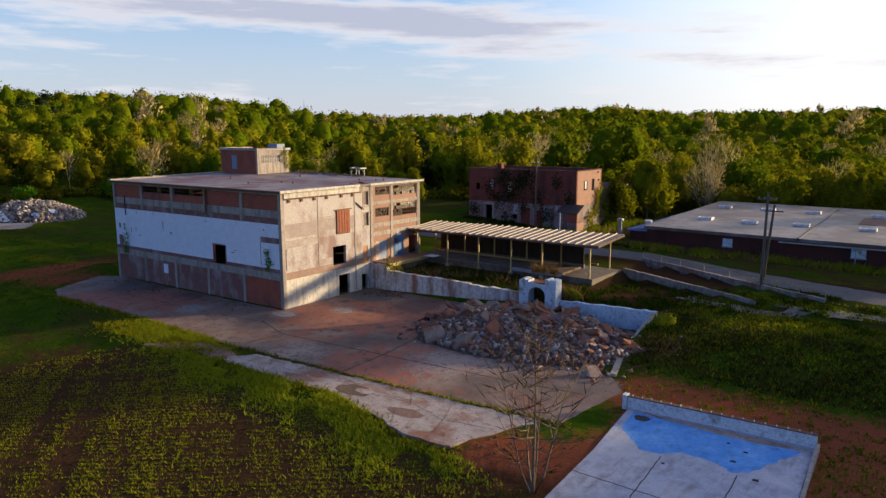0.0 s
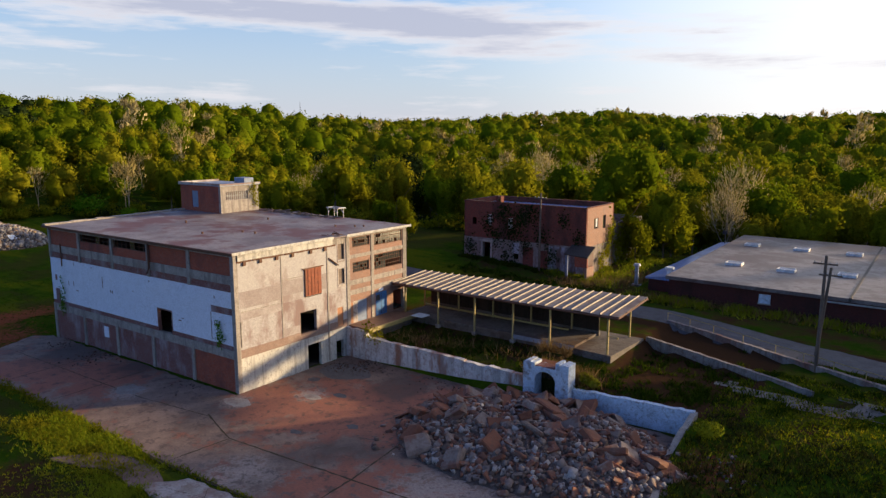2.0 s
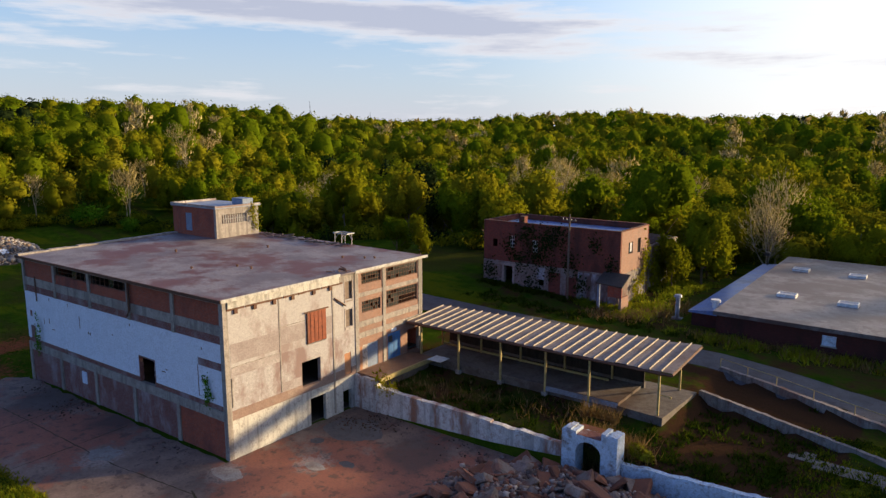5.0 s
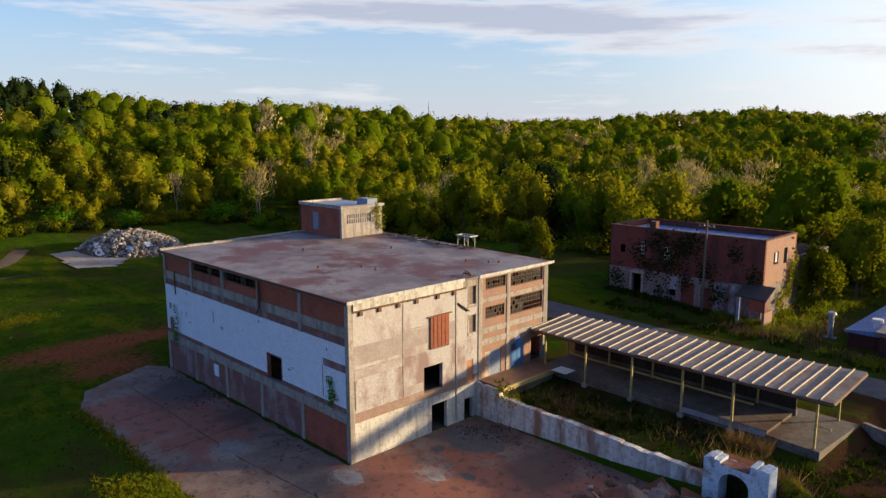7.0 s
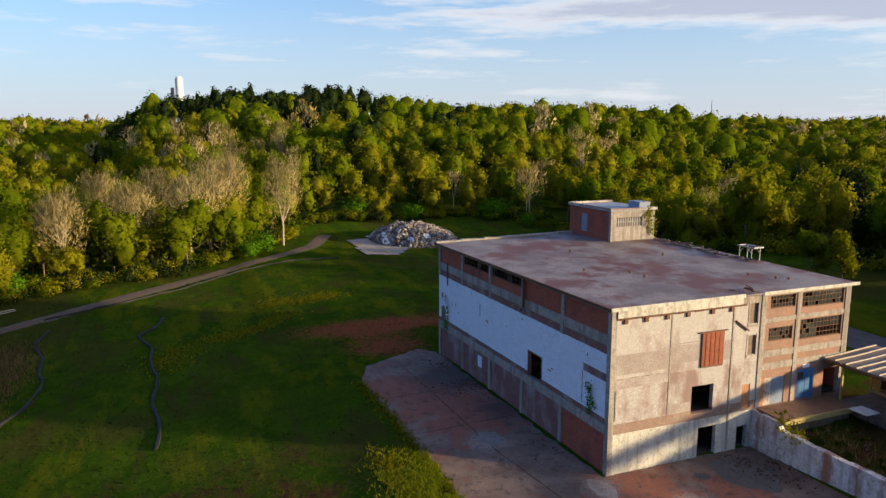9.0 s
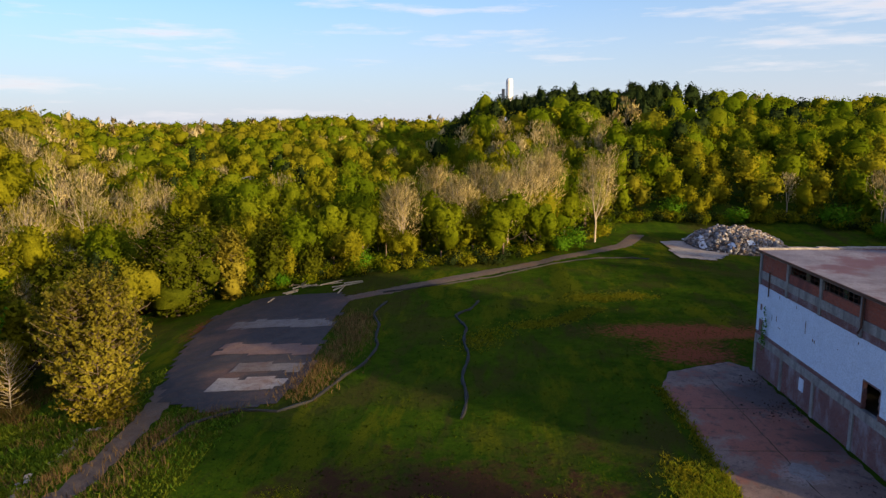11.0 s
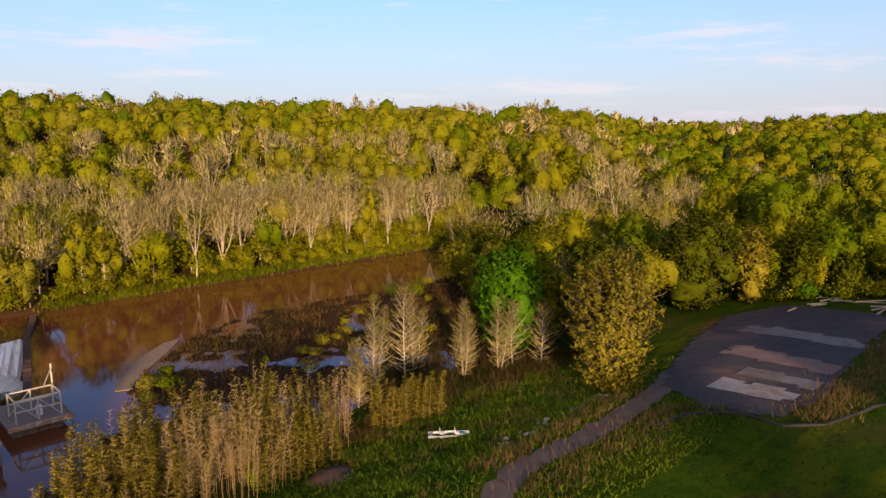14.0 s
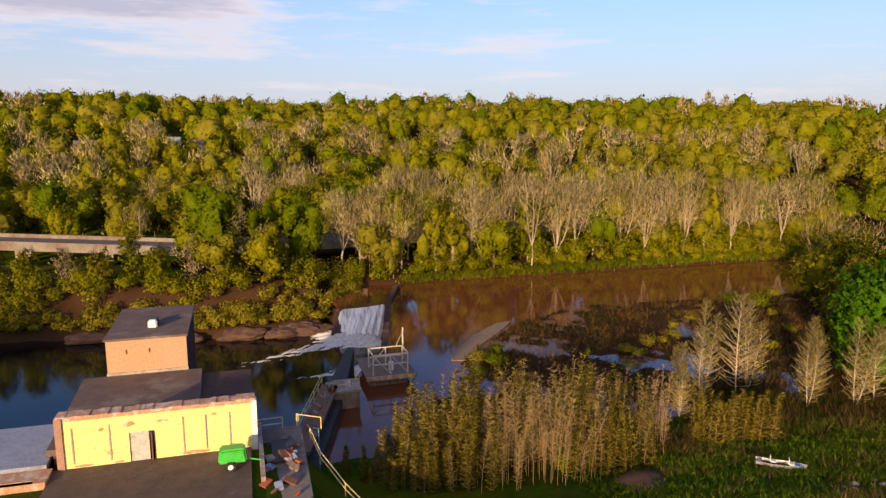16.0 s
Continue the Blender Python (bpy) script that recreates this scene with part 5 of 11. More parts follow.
    for y0, y1, z0, z1, key in ((0.45, 4.93, 7.3, 8.75, "brown_wash"), (5.08, 7.6, 7.55, 8.9, "brown_wash"), (0.45, 4.93, 6.3, 6.95, "brown_wash"), (9.9, 10.5, 7.3, 8.8, "brown_wash"), (5.1, 7.0, 3.8, 4.5, "brown_wash")):
        mpart("faded_panel", boxed(0, 0.012, y0, y1, z0, z1), key, label="faded panel of bare render")
    # reveal trim and the rusty hatch
    hatch = mpart("hatch_door", boxed(-0.12, 0.05, red[0], red[1], red[2], red[3]), "rust_red", label="rust-red sheet steel hatch door")
    bm = bmesh.new()
    for k in range(1, 5):
        y = red[0] + (red[1] - red[0]) * k / 5
        box(bm, 0.05, 0.075, y - 0.02, y + 0.02, red[2] + 0.05, red[3] - 0.05)
    part("rib", bm, "rust_red", hatch)
    bm = bmesh.new()
    box(bm, 0.05, 0.13, red[0] - 0.25, red[1] + 0.25, red[3] + 0.02, red[3] + 0.12)
    box(bm, 0.05, 0.12, red[0] + 0.02, red[0] + 0.1, red[2], red[3] + 0.1)
    part("rail", bm, "rust_dark", hatch, "dark rusted hanging rail")
    for (y0, y1, z0, z1) in (n1, n2):
        mpart("shutter", boxed(-0.2, -0.14, y0, y1, z0, z1), "wood", label="grey-brown boarded narrow window")
        bm = bmesh.new()
        box(bm, -0.14, 0.03, y0 - 0.12, y0, z0 - 0.1, z1 + 0.1)
        box(bm, -0.14, 0.03, y1, y1 + 0.1, z0 - 0.1, z1 + 0.1)
        box(bm, -0.14, 0.06, y0 - 0.12, y1 + 0.1, z0 - 0.22, z0 - 0.1)
        mpart("window_surround", bm, "cream_paint")
    bm = bmesh.new()
    v = [(0.1, 10.75, 10.2), (0.12, 12.0, 9.35)]
    tube(bm, v, 0.07, 5)
    mpart("strut", bm, "rust_dark", label="loose steel strut on the wall")
    mpart("dock_door", boxed(-0.2, -0.05, *dock_door), "orange_door", label="faded orange door")
    # brick part with concrete frame
    holes = [(14.1, 16.6, 10.75, 11.75), (17.3, 21.7, 10.55, 11.8), (14.1, 16.5, 8.2, 9.25), (17.3, 21.7, 8.0, 9.6), (13.6, 14.1, 3.1, 5.2), (14.1, 16.1, 3.1, 5.3), (17.4, 19.2, 3.1, 5.55), (20.2, 21.9, 3.1, 5.3)]
    mpart("end_wall_brick", P(13.2, YN, -1.0, 12.0, holes), "brick_pale", label="pale orange brick wall")
    for y0, y1 in ((13.2, 13.65), (16.75, 17.15), (21.85, 22.4)):
        mpart("column", boxed(-0.3, 0.07, y0, y1, 3.0, 12.0), "concrete_band", label="concrete column")
    for z0, z1, o in ((11.8, 12.0, 0.05), (9.7, 10.05, 0.05), (7.0, 7.5, 0.05), (6.0, 6.5, 0.04)):
        mpart("beam", boxed(-0.3, o, 13.65, 21.85, z0, z1), "concrete_band", label="concrete floor beam")
    steel_window("dock_window", "y", -0.12, 14.1, 16.6, 10.75, 11.75, 8, 3, 1)
    steel_window("dock_window", "y", -0.12, 17.3, 21.7, 10.55, 11.75, 12, 3, 1)
    steel_window("dock_window", "y", -0.12, 14.1, 16.5, 8.2, 9.25, 8, 3, 1)
    steel_window("dock_window", "y", -0.12, 17.3, 21.7, 8.0, 9.6, 12, 4, 1, broken={(k, j) for k in range(5, 12) for j in range(2)})
    mpart("dock_panel", boxed(-0.1, -0.04, 13.6, 14.1, 3.1, 5.2), "orange_door", label="faded orange door leaf")
    mpart("dock_panel", boxed(-0.1, -0.04, 14.1, 14.75, 3.1, 5.3), "cream_paint", label="pale painted door leaf")
    mpart("dock_panel", boxed(-0.12, -0.05, 14.75, 16.1, 3.1, 5.3), "blue_grey", label="blue-grey sliding door")
    bd = mpart("blue_door", boxed(-0.1, -0.03, 17.4, 19.2, 3.1, 5.55), "blue_door", label="bright blue double door")
    bm = bmesh.new()
    box(bm, -0.03, -0.015, 18.28, 18.32, 3.15, 5.5)
    box(bm, -0.03, -0.012, 17.5, 18.1, 4.7, 5.3)
    part("door_gap", bm, "steel_dark", bd)
    mpart("sign", boxed(0.0, 0.03, 17.9, 18.6, 5.65, 5.95), "white_paint", label="small white board above the door")
    # north and west walls, floors inside
    mpart("north_wall", boxed(XW, -0.35, YN - 0.35, YN, -1.0, 12.0), "brick_red", label="brick rear wall")
    mpart("west_wall", boxed(XW, XW + 0.35, 0.35, YN - 0.35, -1.0, 12.0), "brick_red", label="brick end wall")
    # Floors coloured near-black, so the dimness indoors is in the colour
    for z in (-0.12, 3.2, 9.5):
        mpart("floor_slab", boxed(XW + 0.35, -0.36, 0.36, YN - 0.36, z, z + 0.2), "dark", label="concrete floor inside, near-black for the dim interior")
    # roof: a shallow sheet with a thin fascia
    bm = bmesh.new()
    nx, ny = 26, 20
    g = [[None] * (ny + 1) for _ in range(nx + 1)]
    for i in range(nx + 1):
        for j in range(ny + 1):
            x, y = -31.15 + 31.5 * i / nx, -0.38 + 23.2 * j / ny
            g[i][j] = bm.verts.new((x, y, roof_z(x, y) + 0.03 * noise.noise((x * 0.4, y * 0.4, 0))))
    for i in range(nx):
        for j in range(ny):
            bm.faces.new((g[i][j], g[i + 1][j], g[i + 1][j + 1], g[i][j + 1]))
    res = bmesh.ops.extrude_face_region(bm, geom=bm.faces[:])
    for e in res["geom"]:
        if isinstance(e, bmesh.types.BMVert):
            e.co.z -= 0.14
    mpart("roof", bm, "roof_felt", label="weathered grey and rust-brown flat roof")
    bm = bmesh.new()
    box(bm, -31.2, 0.38, -0.42, -0.36, 11.96, 12.2)
    mpart("fascia", bm, "rust_dark", label="dark rusted roof edge")
    mpart("fascia", boxed(0.34, 0.40, -0.36, 11.2, 11.98, 12.24), "cream_low", label="cream roof edge")
    mpart("fascia", boxed(0.34, 0.40, 13.0, 22.85, 11.98, 12.22), "cream_low", label="cream roof edge")
    bm = bmesh.new()
    rng = random.Random(9)
    for k in range(16):
        y = 11.0 + rng.random() * 2.2
        x = rng.uniform(-0.9, 0.35)
        tube(bm, [(x, y, 12.24 + rng.random() * .05), (x + rng.uniform(-.8, .3), y + rng.uniform(-.4, .4), 12.28 + rng.random() * .1)], 0.04, 4)
    mpart("torn_edge", bm, "rust_dark", label="torn roof edge with bent strips")
    # raised west edge
    bm = bmesh.new()
    n = 18
    for i in range(n):
        y0, y1 = -0.3 + 17.0 * i / n, -0.3 + 17.0 * (i + 1) / n
        h = 0.18 + 0.10 * noise.noise((y0, 3, 1))
        mpart("kerb_block", boxed(-31.15, -30.6, y0, y1 - 0.01, roof_z(-31, y0) - 0.02, roof_z(-31, y0) + h), "concrete_band", label="low crumbling roof kerb")


M["painted_high"] = brickwork("cream_painted_brick", (0.43, 0.415, 0.42), (0.385, 0.37, 0.375), (0.31, 0.29, 0.29), (0.26, 0.205, 0.20), (0.49, 0.64))
M["painted_mid"] = brickwork("peeling_white_painted_brick", (0.43, 0.42, 0.435), (0.36, 0.345, 0.355), (0.27, 0.245, 0.25), (0.22, 0.155, 0.15), (0.47, 0.60))
M["brown_wash"] = worn("bare_grey_brown_render", (0.30, 0.26, 0.26), (0.25, 0.21, 0.21), (0.38, 0.35, 0.35), s_big=0.5, s_mid=1.6, stain_at=(0.5, 0.65), relief=0.008)
build_mill()


def build_penthouse():
    ph = thing("stair_tower", (-27.4, 19.4, 12.6), "small brick stair tower on the mill roof, overgrown with ivy", "rooftop building")
    x0, x1, y0, y1, z0, z1 = -31.3, -23.4, 16.6, 22.2, 12.3, 15.6
    part("front_wall", wall_with_holes("x", y0, 0.3, x0, x1, z0, z1, [(-29.0, -27.8, 12.9, 14.9)]), "brick_red", ph, "red brick front", shear=SK)
    part("side_wall", wall_with_holes("y", x1, -0.3, y0 + 0.3, y1, z0, z1, [(17.3, 20.6, 13.9, 14.9)]), "concrete_band", ph, "weathered concrete side wall", shear=SK)
    part("west_wall", boxed(x0, x0 + 0.3, y0 + 0.3, y1, z0, z1), "brick_red", ph, shear=SK)
    part("rear_wall", boxed(x0 + 0.3, x1 - 0.3, y1 - 0.3, y1, z0, z1), "brick_red", ph, shear=SK)
    part("corner_column", boxed(x1 - 0.32, x1 + 0.05, y0 - 0.05, y0 + 0.3, z0, z1 + 0.02), "concrete_band", ph, shear=SK)
    part("door", boxed(-29.0, -27.8, y0 + 0.06, y0 + 0.12, 12.6, 14.9), "blue_grey", ph, "blue-grey door", shear=SK)
    bm = bmesh.new()
    box(bm, x0 - 0.15, x1 + 0.2, y0 - 0.2, y1 + 0.2, z1, z1 + 0.12)
    part("roof", bm, "roof_blue", ph, "blue-grey metal roof", shear=SK)
    bm = bmesh.new()
    box(bm, x0 - 0.15, x1 + 0.2, y0 - 0.2, y0 - 0.05, z1 + 0.12, z1 + 0.34)
    box(bm, x0 - 0.15, x0, y0 - 0.05, y1 + 0.2, z1 + 0.12, z1 + 0.34)
    box(bm, x1 + 0.05, x1 + 0.2, y0 - 0.05, y1 + 0.2, z1 + 0.12, z1 + 0.3)
    part("parapet", bm, "cream_paint", ph, "pale coping", shear=SK)
    part("vent_box", boxed(-25.5, -23.6, 20.3, 21.7, z1 + 0.12, z1 + 0.85), "blue_grey", ph, "blue roof unit", shear=SK)
    bm = bmesh.new()
    for k in range(12):
        y = 17.3 + 3.3 * k / 11
        box(bm, x1 - 0.14, x1 - 0.08, y - 0.03, y + 0.03, 13.9, 14.9)
    box(bm, x1 - 0.14, x1 - 0.08, 17.3, 20.6, 14.38, 14.43)
    part("window_bars", bm, "steel_pale", ph, shear=SK)
    part("pane", boxed(x1 - 0.2, x1 - 0.18, 17.3, 20.6, 13.9, 14.9), "cream_paint", ph, "dusty pale glazing", shear=SK)


build_penthouse()


def build_roof_things():
    # broken planks along the rear edge, small stubs, a light frame, vents
    rng = random.Random(3)
    bm = bmesh.new()
    for k in range(34):
        x = -22.5 + k * 0.38 + rng.uniform(-.2, .2)
        y = 21.6 + rng.uniform(-.6, .5) + SK * x
        a = rng.uniform(-.5, .5)
        L = rng.uniform(0.6, 1.9)
        z = roof_z(x, y) + rng.uniform(.02, .12)
        tube(bm, [(x, y, z), (x + L * math.cos(a), y + L * math.sin(a), z + rng.uniform(0, .25))], 0.06, 4)
    heap = part("roof_debris", bm, "wood")
    tagged(heap, "broken grey timbers lying along the roof edge", "debris")
    for x, y, s in ((-11.6, 5.2, .14), (-9.3, 8.2, .12), (-7.5, 8.3, .15), (-14.8, 16.0, .2), (-5.0, 16.8, .12), (-20.0, 9.0, .2), (-3.2, 17.9, .12), (-2.5, 18.5, .12)):
        bm = bmesh.new()
        tube(bm, [(x, y, roof_z(x, y) - 0.05), (x, y, roof_z(x, y) + s)], [0.11, 0.07], 7)
        tube(bm, [(x, y, roof_z(x, y) + s), (x + .02, y, roof_z(x, y) + s + .05)], [0.14, 0.1], 7)
        tagged(part("vent_pipe", bm, "rust_dark"), "short rusted vent stub standing on the mill roof", "vent pipe", "roof vents")
    f = thing("steel_frame", (-11.4, 23.0, 12.4), "open pale steel frame standing at the roof edge", "steel frame")
    for dx, dy in ((-.75, -.5), (.75, -.5), (.75, .5), (-.75, .5)):
        bm = bmesh.new()
        tube(bm, [(-11.4 + dx, 23.3 + dy, 11.2), (-11.4 + dx, 23.3 + dy, 13.2)], 0.045, 6)
        part("post", bm, "steel_pale", f)
    for x0, x1, y0, y1 in ((-12.4, -10.3, 22.72, 22.84), (-12.4, -10.3, 23.76, 23.88), (-12.4, -12.28, 22.84, 23.76), (-10.42, -10.3, 22.84, 23.76)):
        part("top_beam", boxed(x0, x1, y0, y1, 13.2, 13.3), "steel_pale", f)
    for sx in (-1, 1):
        for y in (22.8, 23.8):
            bm = bmesh.new()
            tube(bm, [(-11.4 + sx * .75, y, 12.6), (-11.4 + sx * .2, y, 13.2)], 0.03, 5)
            part("brace", bm, "steel_pale", f)


build_roof_things()


# ---- loading dock, canopy, retaining wall ----
def build_dock():
    d = thing("loading_dock", (13, 22, 2), "long concrete loading dock with grey worn deck", "loading dock")
    part("deck", boxed(1.0, 21.0, 20.75, 25.6, 2.65, 2.95), "deck", d, "pale concrete deck")
    part("face", boxed(1.1, 21.0, 20.95, 21.2, 1.5, 2.65), "deck", d)
    part("rear_wall", boxed(1.0, 21.2, 25.6, 25.9, 1.6, 3.2), "deck", d)
    # Added near-black panels stand in for the low wall and shadow here
    for k in range(16):
        x = 1.0 + 20.2 * k / 16
        part("wall_board", boxed(x, x + 1.24, 25.62 + 0.02 * (k % 3), 25.72 + 0.02 * (k % 3), 3.2, 5.1 + 0.12 * (k % 4)), "dark_backing", d, "near-black panel standing in for the dark low wall and shadow behind the dock")
    part("end_deck", slab_poly([(18.0, 20.9), (24.6, 20.4), (25.0, 27.3), (18.0, 27.5)], 1.5, 2.72), "deck", d, "worn concrete end platform")
    part("edge_strip", boxed(14.5, 20.95, 20.68, 20.74, 2.5, 2.9), "roof_blue", d, "blue-painted dock edge")
    p = thing("side_platform", (2, 16, 3), "rust-stained timber platform beside the dock doors", "platform")
    part("deck", boxed(0.05, 2.7, 13.3, 20.6, 2.85, 3.08), "rust_deck", p, "rust-brown worn deck")
    part("edge", boxed(2.7, 2.85, 13.3, 20.6, 2.7, 3.1), "yellow_steel", p, "worn yellow edge beam")
    part("support", boxed(0.1, 2.4, 13.7, 20.4, 1.5, 2.85), "deck", p)
    bm = boxed(2.9, 4.4, 19.6, 21.0, 3.1, 3.16)
    sheet = part("loose_sheet", bm, "white_metal")
    tagged(sheet, "bent white metal sheet lying on the dock", "metal sheet")


# Near-black colour that carries the shadow behind the dock
M["dark_backing"] = worn("near_black_shadow_backing", (0.030, 0.024, 0.021), (0.020, 0.016, 0.014), (0.05, 0.032, 0.024), s_big=0.5, s_mid=2.0, relief=0.01, drip=True)
M["rust_deck"] = worn("rust_stained_deck", (0.22, 0.12, 0.075), (0.15, 0.085, 0.06), (0.27, 0.20, 0.14), s_big=0.5, s_mid=1.5, relief=0.01)
build_dock()


def build_canopy():
    c = thing("canopy", (13, 23, 3), "long corrugated canopy on yellow steel posts over the loading dock", "canopy")
    x0, x1 = 0.2, 25.2

    def edges(x):
        f = (x - x0) / (x1 - x0)
        return 19.9 + 0.5 * f, 25.6 + 1.7 * f
    # ribbed sheets: flat pans with standing ribs
    n = 28
    for i in range(n):
        a, b = x0 + (x1 - x0) * i / n, x0 + (x1 - x0) * (i + 1) / n - 0.01
        bm = bmesh.new()
        ya0, ya1 = edges(a); yb0, yb1 = edges(b)
        def strip(bm, prof, thick):
            top = []
            for f, h in prof:
                x = a + (b - a) * f
                y0, y1 = edges(x)
                row = []
                for k in range(6):
                    y = y0 + (y1 - y0) * k / 5
                    sag = 0.05 * noise.noise((x * 0.3, y * 0.3, 5)) + 0.03 * math.sin(i * 1.7)
                    row.append(bm.verts.new((x, y, 6.28 + 0.06 * (y - 20) + h + sag)))
                top.append(row)
            for r0, r1 in zip(top, top[1:]):
                for k in range(5):
                    bm.faces.new((r0[k], r1[k], r1[k + 1], r0[k + 1]))
            res = bmesh.ops.extrude_face_region(bm, geom=bm.faces[:])
            for e in res["geom"]:
                if isinstance(e, bmesh.types.BMVert):
                    e.co.z -= thick
            return bm
        sheet_ = part("roof_sheet", strip(bm, [(0, 0.0), (1.0, 0.0)], 0.025), "canopy", c)
        part("rib", strip(bmesh.new(), [(0.02, 0.01), (0.045, 0.11), (0.085, 0.11), (0.11, 0.01)], 0.02), "canopy_rib", sheet_, "pale standing rib")
    bm = bmesh.new()
    for y0, y1 in ((19.86, 20.36), (25.55, 27.25)):
        tube(bm, [(x0, y0, 6.14 + 0.06 * (y0 - 20)), (x1, y1, 6.14 + 0.06 * (y1 - 20))], 0.11, 4)
    tube(bm, [(x1, 20.36, 6.18), (x1, 27.25, 6.6)], 0.10, 4)
    part("edge_beam", bm, "rust_dark", c, "dark rusted edge beam")
    for x in np.linspace(1.3, 24.2, 6):
        bm = bmesh.new()
        f = (x - x0) / (x1 - x0)
        tube(bm, [(x, 20.5 + .3 * f, 6.15), (x, 25.0 + 1.5 * f, 6.4)], 0.08, 4)
        part("cross_beam", bm, "rust_dark", c)
    fr = (1.3, 5.65, 10.15, 14.55, 18.5, 24.15)
    for i, x in enumerate(fr):
        bm = bmesh.new()
        box(bm, x - 0.075, x + 0.075, 20.62, 20.77, 2.35, 6.2)
        p = part("post", bm, "yellow_steel", c, "yellow-painted steel post")
        bm = bmesh.new()
        box(bm, x - 0.22, x + 0.22, 20.48, 20.92, 1.6, 2.4)
        part("footing", bm, "concrete_pale", p)
    for x, y in ((0.9, 24.6), (5.5, 24.6), (9.8, 24.7), (14.2, 24.9), (18.4, 25.5), (23.7, 27.0)):
        bm = bmesh.new()
        box(bm, x - 0.07, x + 0.07, y - 0.07, y + 0.07, 2.6, 6.45)
        part("post", bm, "yellow_steel", c, "yellow-painted steel post")
    bm = bmesh.new()
    box(bm, 0.9, 18.4, 24.75, 24.9, 2.96, 3.14)
    part("kerb_rail", bm, "yellow_steel", c, "yellow edge rail on the deck")
    bm = bmesh.new()
    tube(bm, [(24.2, 20.7, 4.4), (25.0, 20.7, 4.4)], 0.035, 5)
    tube(bm, [(24.98, 20.7, 4.36), (25.1, 20.7, 4.34)], [.12, .1], 8)
    part("lamp_arm", bm, "yellow_steel", c)


build_canopy()


def rough_wall(name, pts, thick, z0, tops, material, parent=None, label="", step=0.5, jag=0.06, seed=1):
    """A wall along a line whose top follows given heights with a broken edge."""
    bm = bmesh.new()
    P = []
    for (p, q), (h0, h1) in zip(zip(pts, pts[1:]), zip(tops, tops[1:])):
        n = max(1, int(math.dist(p, q) / step))
        P += [(p[0] + (q[0] - p[0]) * i / n, p[1] + (q[1] - p[1]) * i / n, h0 + (h1 - h0) * i / n) for i in range(n)]
    P.append((*pts[-1], tops[-1]))
    rng = random.Random(seed)
    rows = []
    for i, (x, y, h) in enumerate(P):
        a, b = P[max(i - 1, 0)], P[min(i + 1, len(P) - 1)]
        d = Vector((b[0] - a[0], b[1] - a[1], 0)).normalized()
        nrm = Vector((-d.y, d.x, 0)) * thick / 2
        j = rng.uniform(-jag, jag)
        o = Vector((x, y, 0))
        rows.append([bm.verts.new(o - nrm + Vector((0, 0, z0))), bm.verts.new(o - nrm + Vector((0, 0, h + j))), bm.verts.new(o + nrm + Vector((0, 0, h + j + rng.uniform(-jag, jag) * .5))), bm.verts.new(o + nrm + Vector((0, 0, z0)))])
    for r0, r1 in zip(rows, rows[1:]):
        for k in range(4):
            bm.faces.new((r0[k], r0[(k + 1) % 4], r1[(k + 1) % 4], r1[k]))
    bm.faces.new(rows[0]); bm.faces.new(rows[-1][::-1])
    return part(name, bm, material, parent, label)


M["ret_white"] = worn("peeling_whitewash_on_concrete", (0.60, 0.60, 0.62), (0.46, 0.44, 0.44), (0.27, 0.125, 0.080), s_big=0.45, s_mid=1.2, s_fine=7, stain_at=(0.51, 0.58), relief=0.03, drip=True)
M["ret_blue"] = worn("pale_blue_whitewash", (0.52, 0.62, 0.76), (0.40, 0.49, 0.62), (0.22, 0.16, 0.14), s_big=0.5, s_mid=1.4, s_fine=7, stain_at=(0.56, 0.64), relief=0.03)


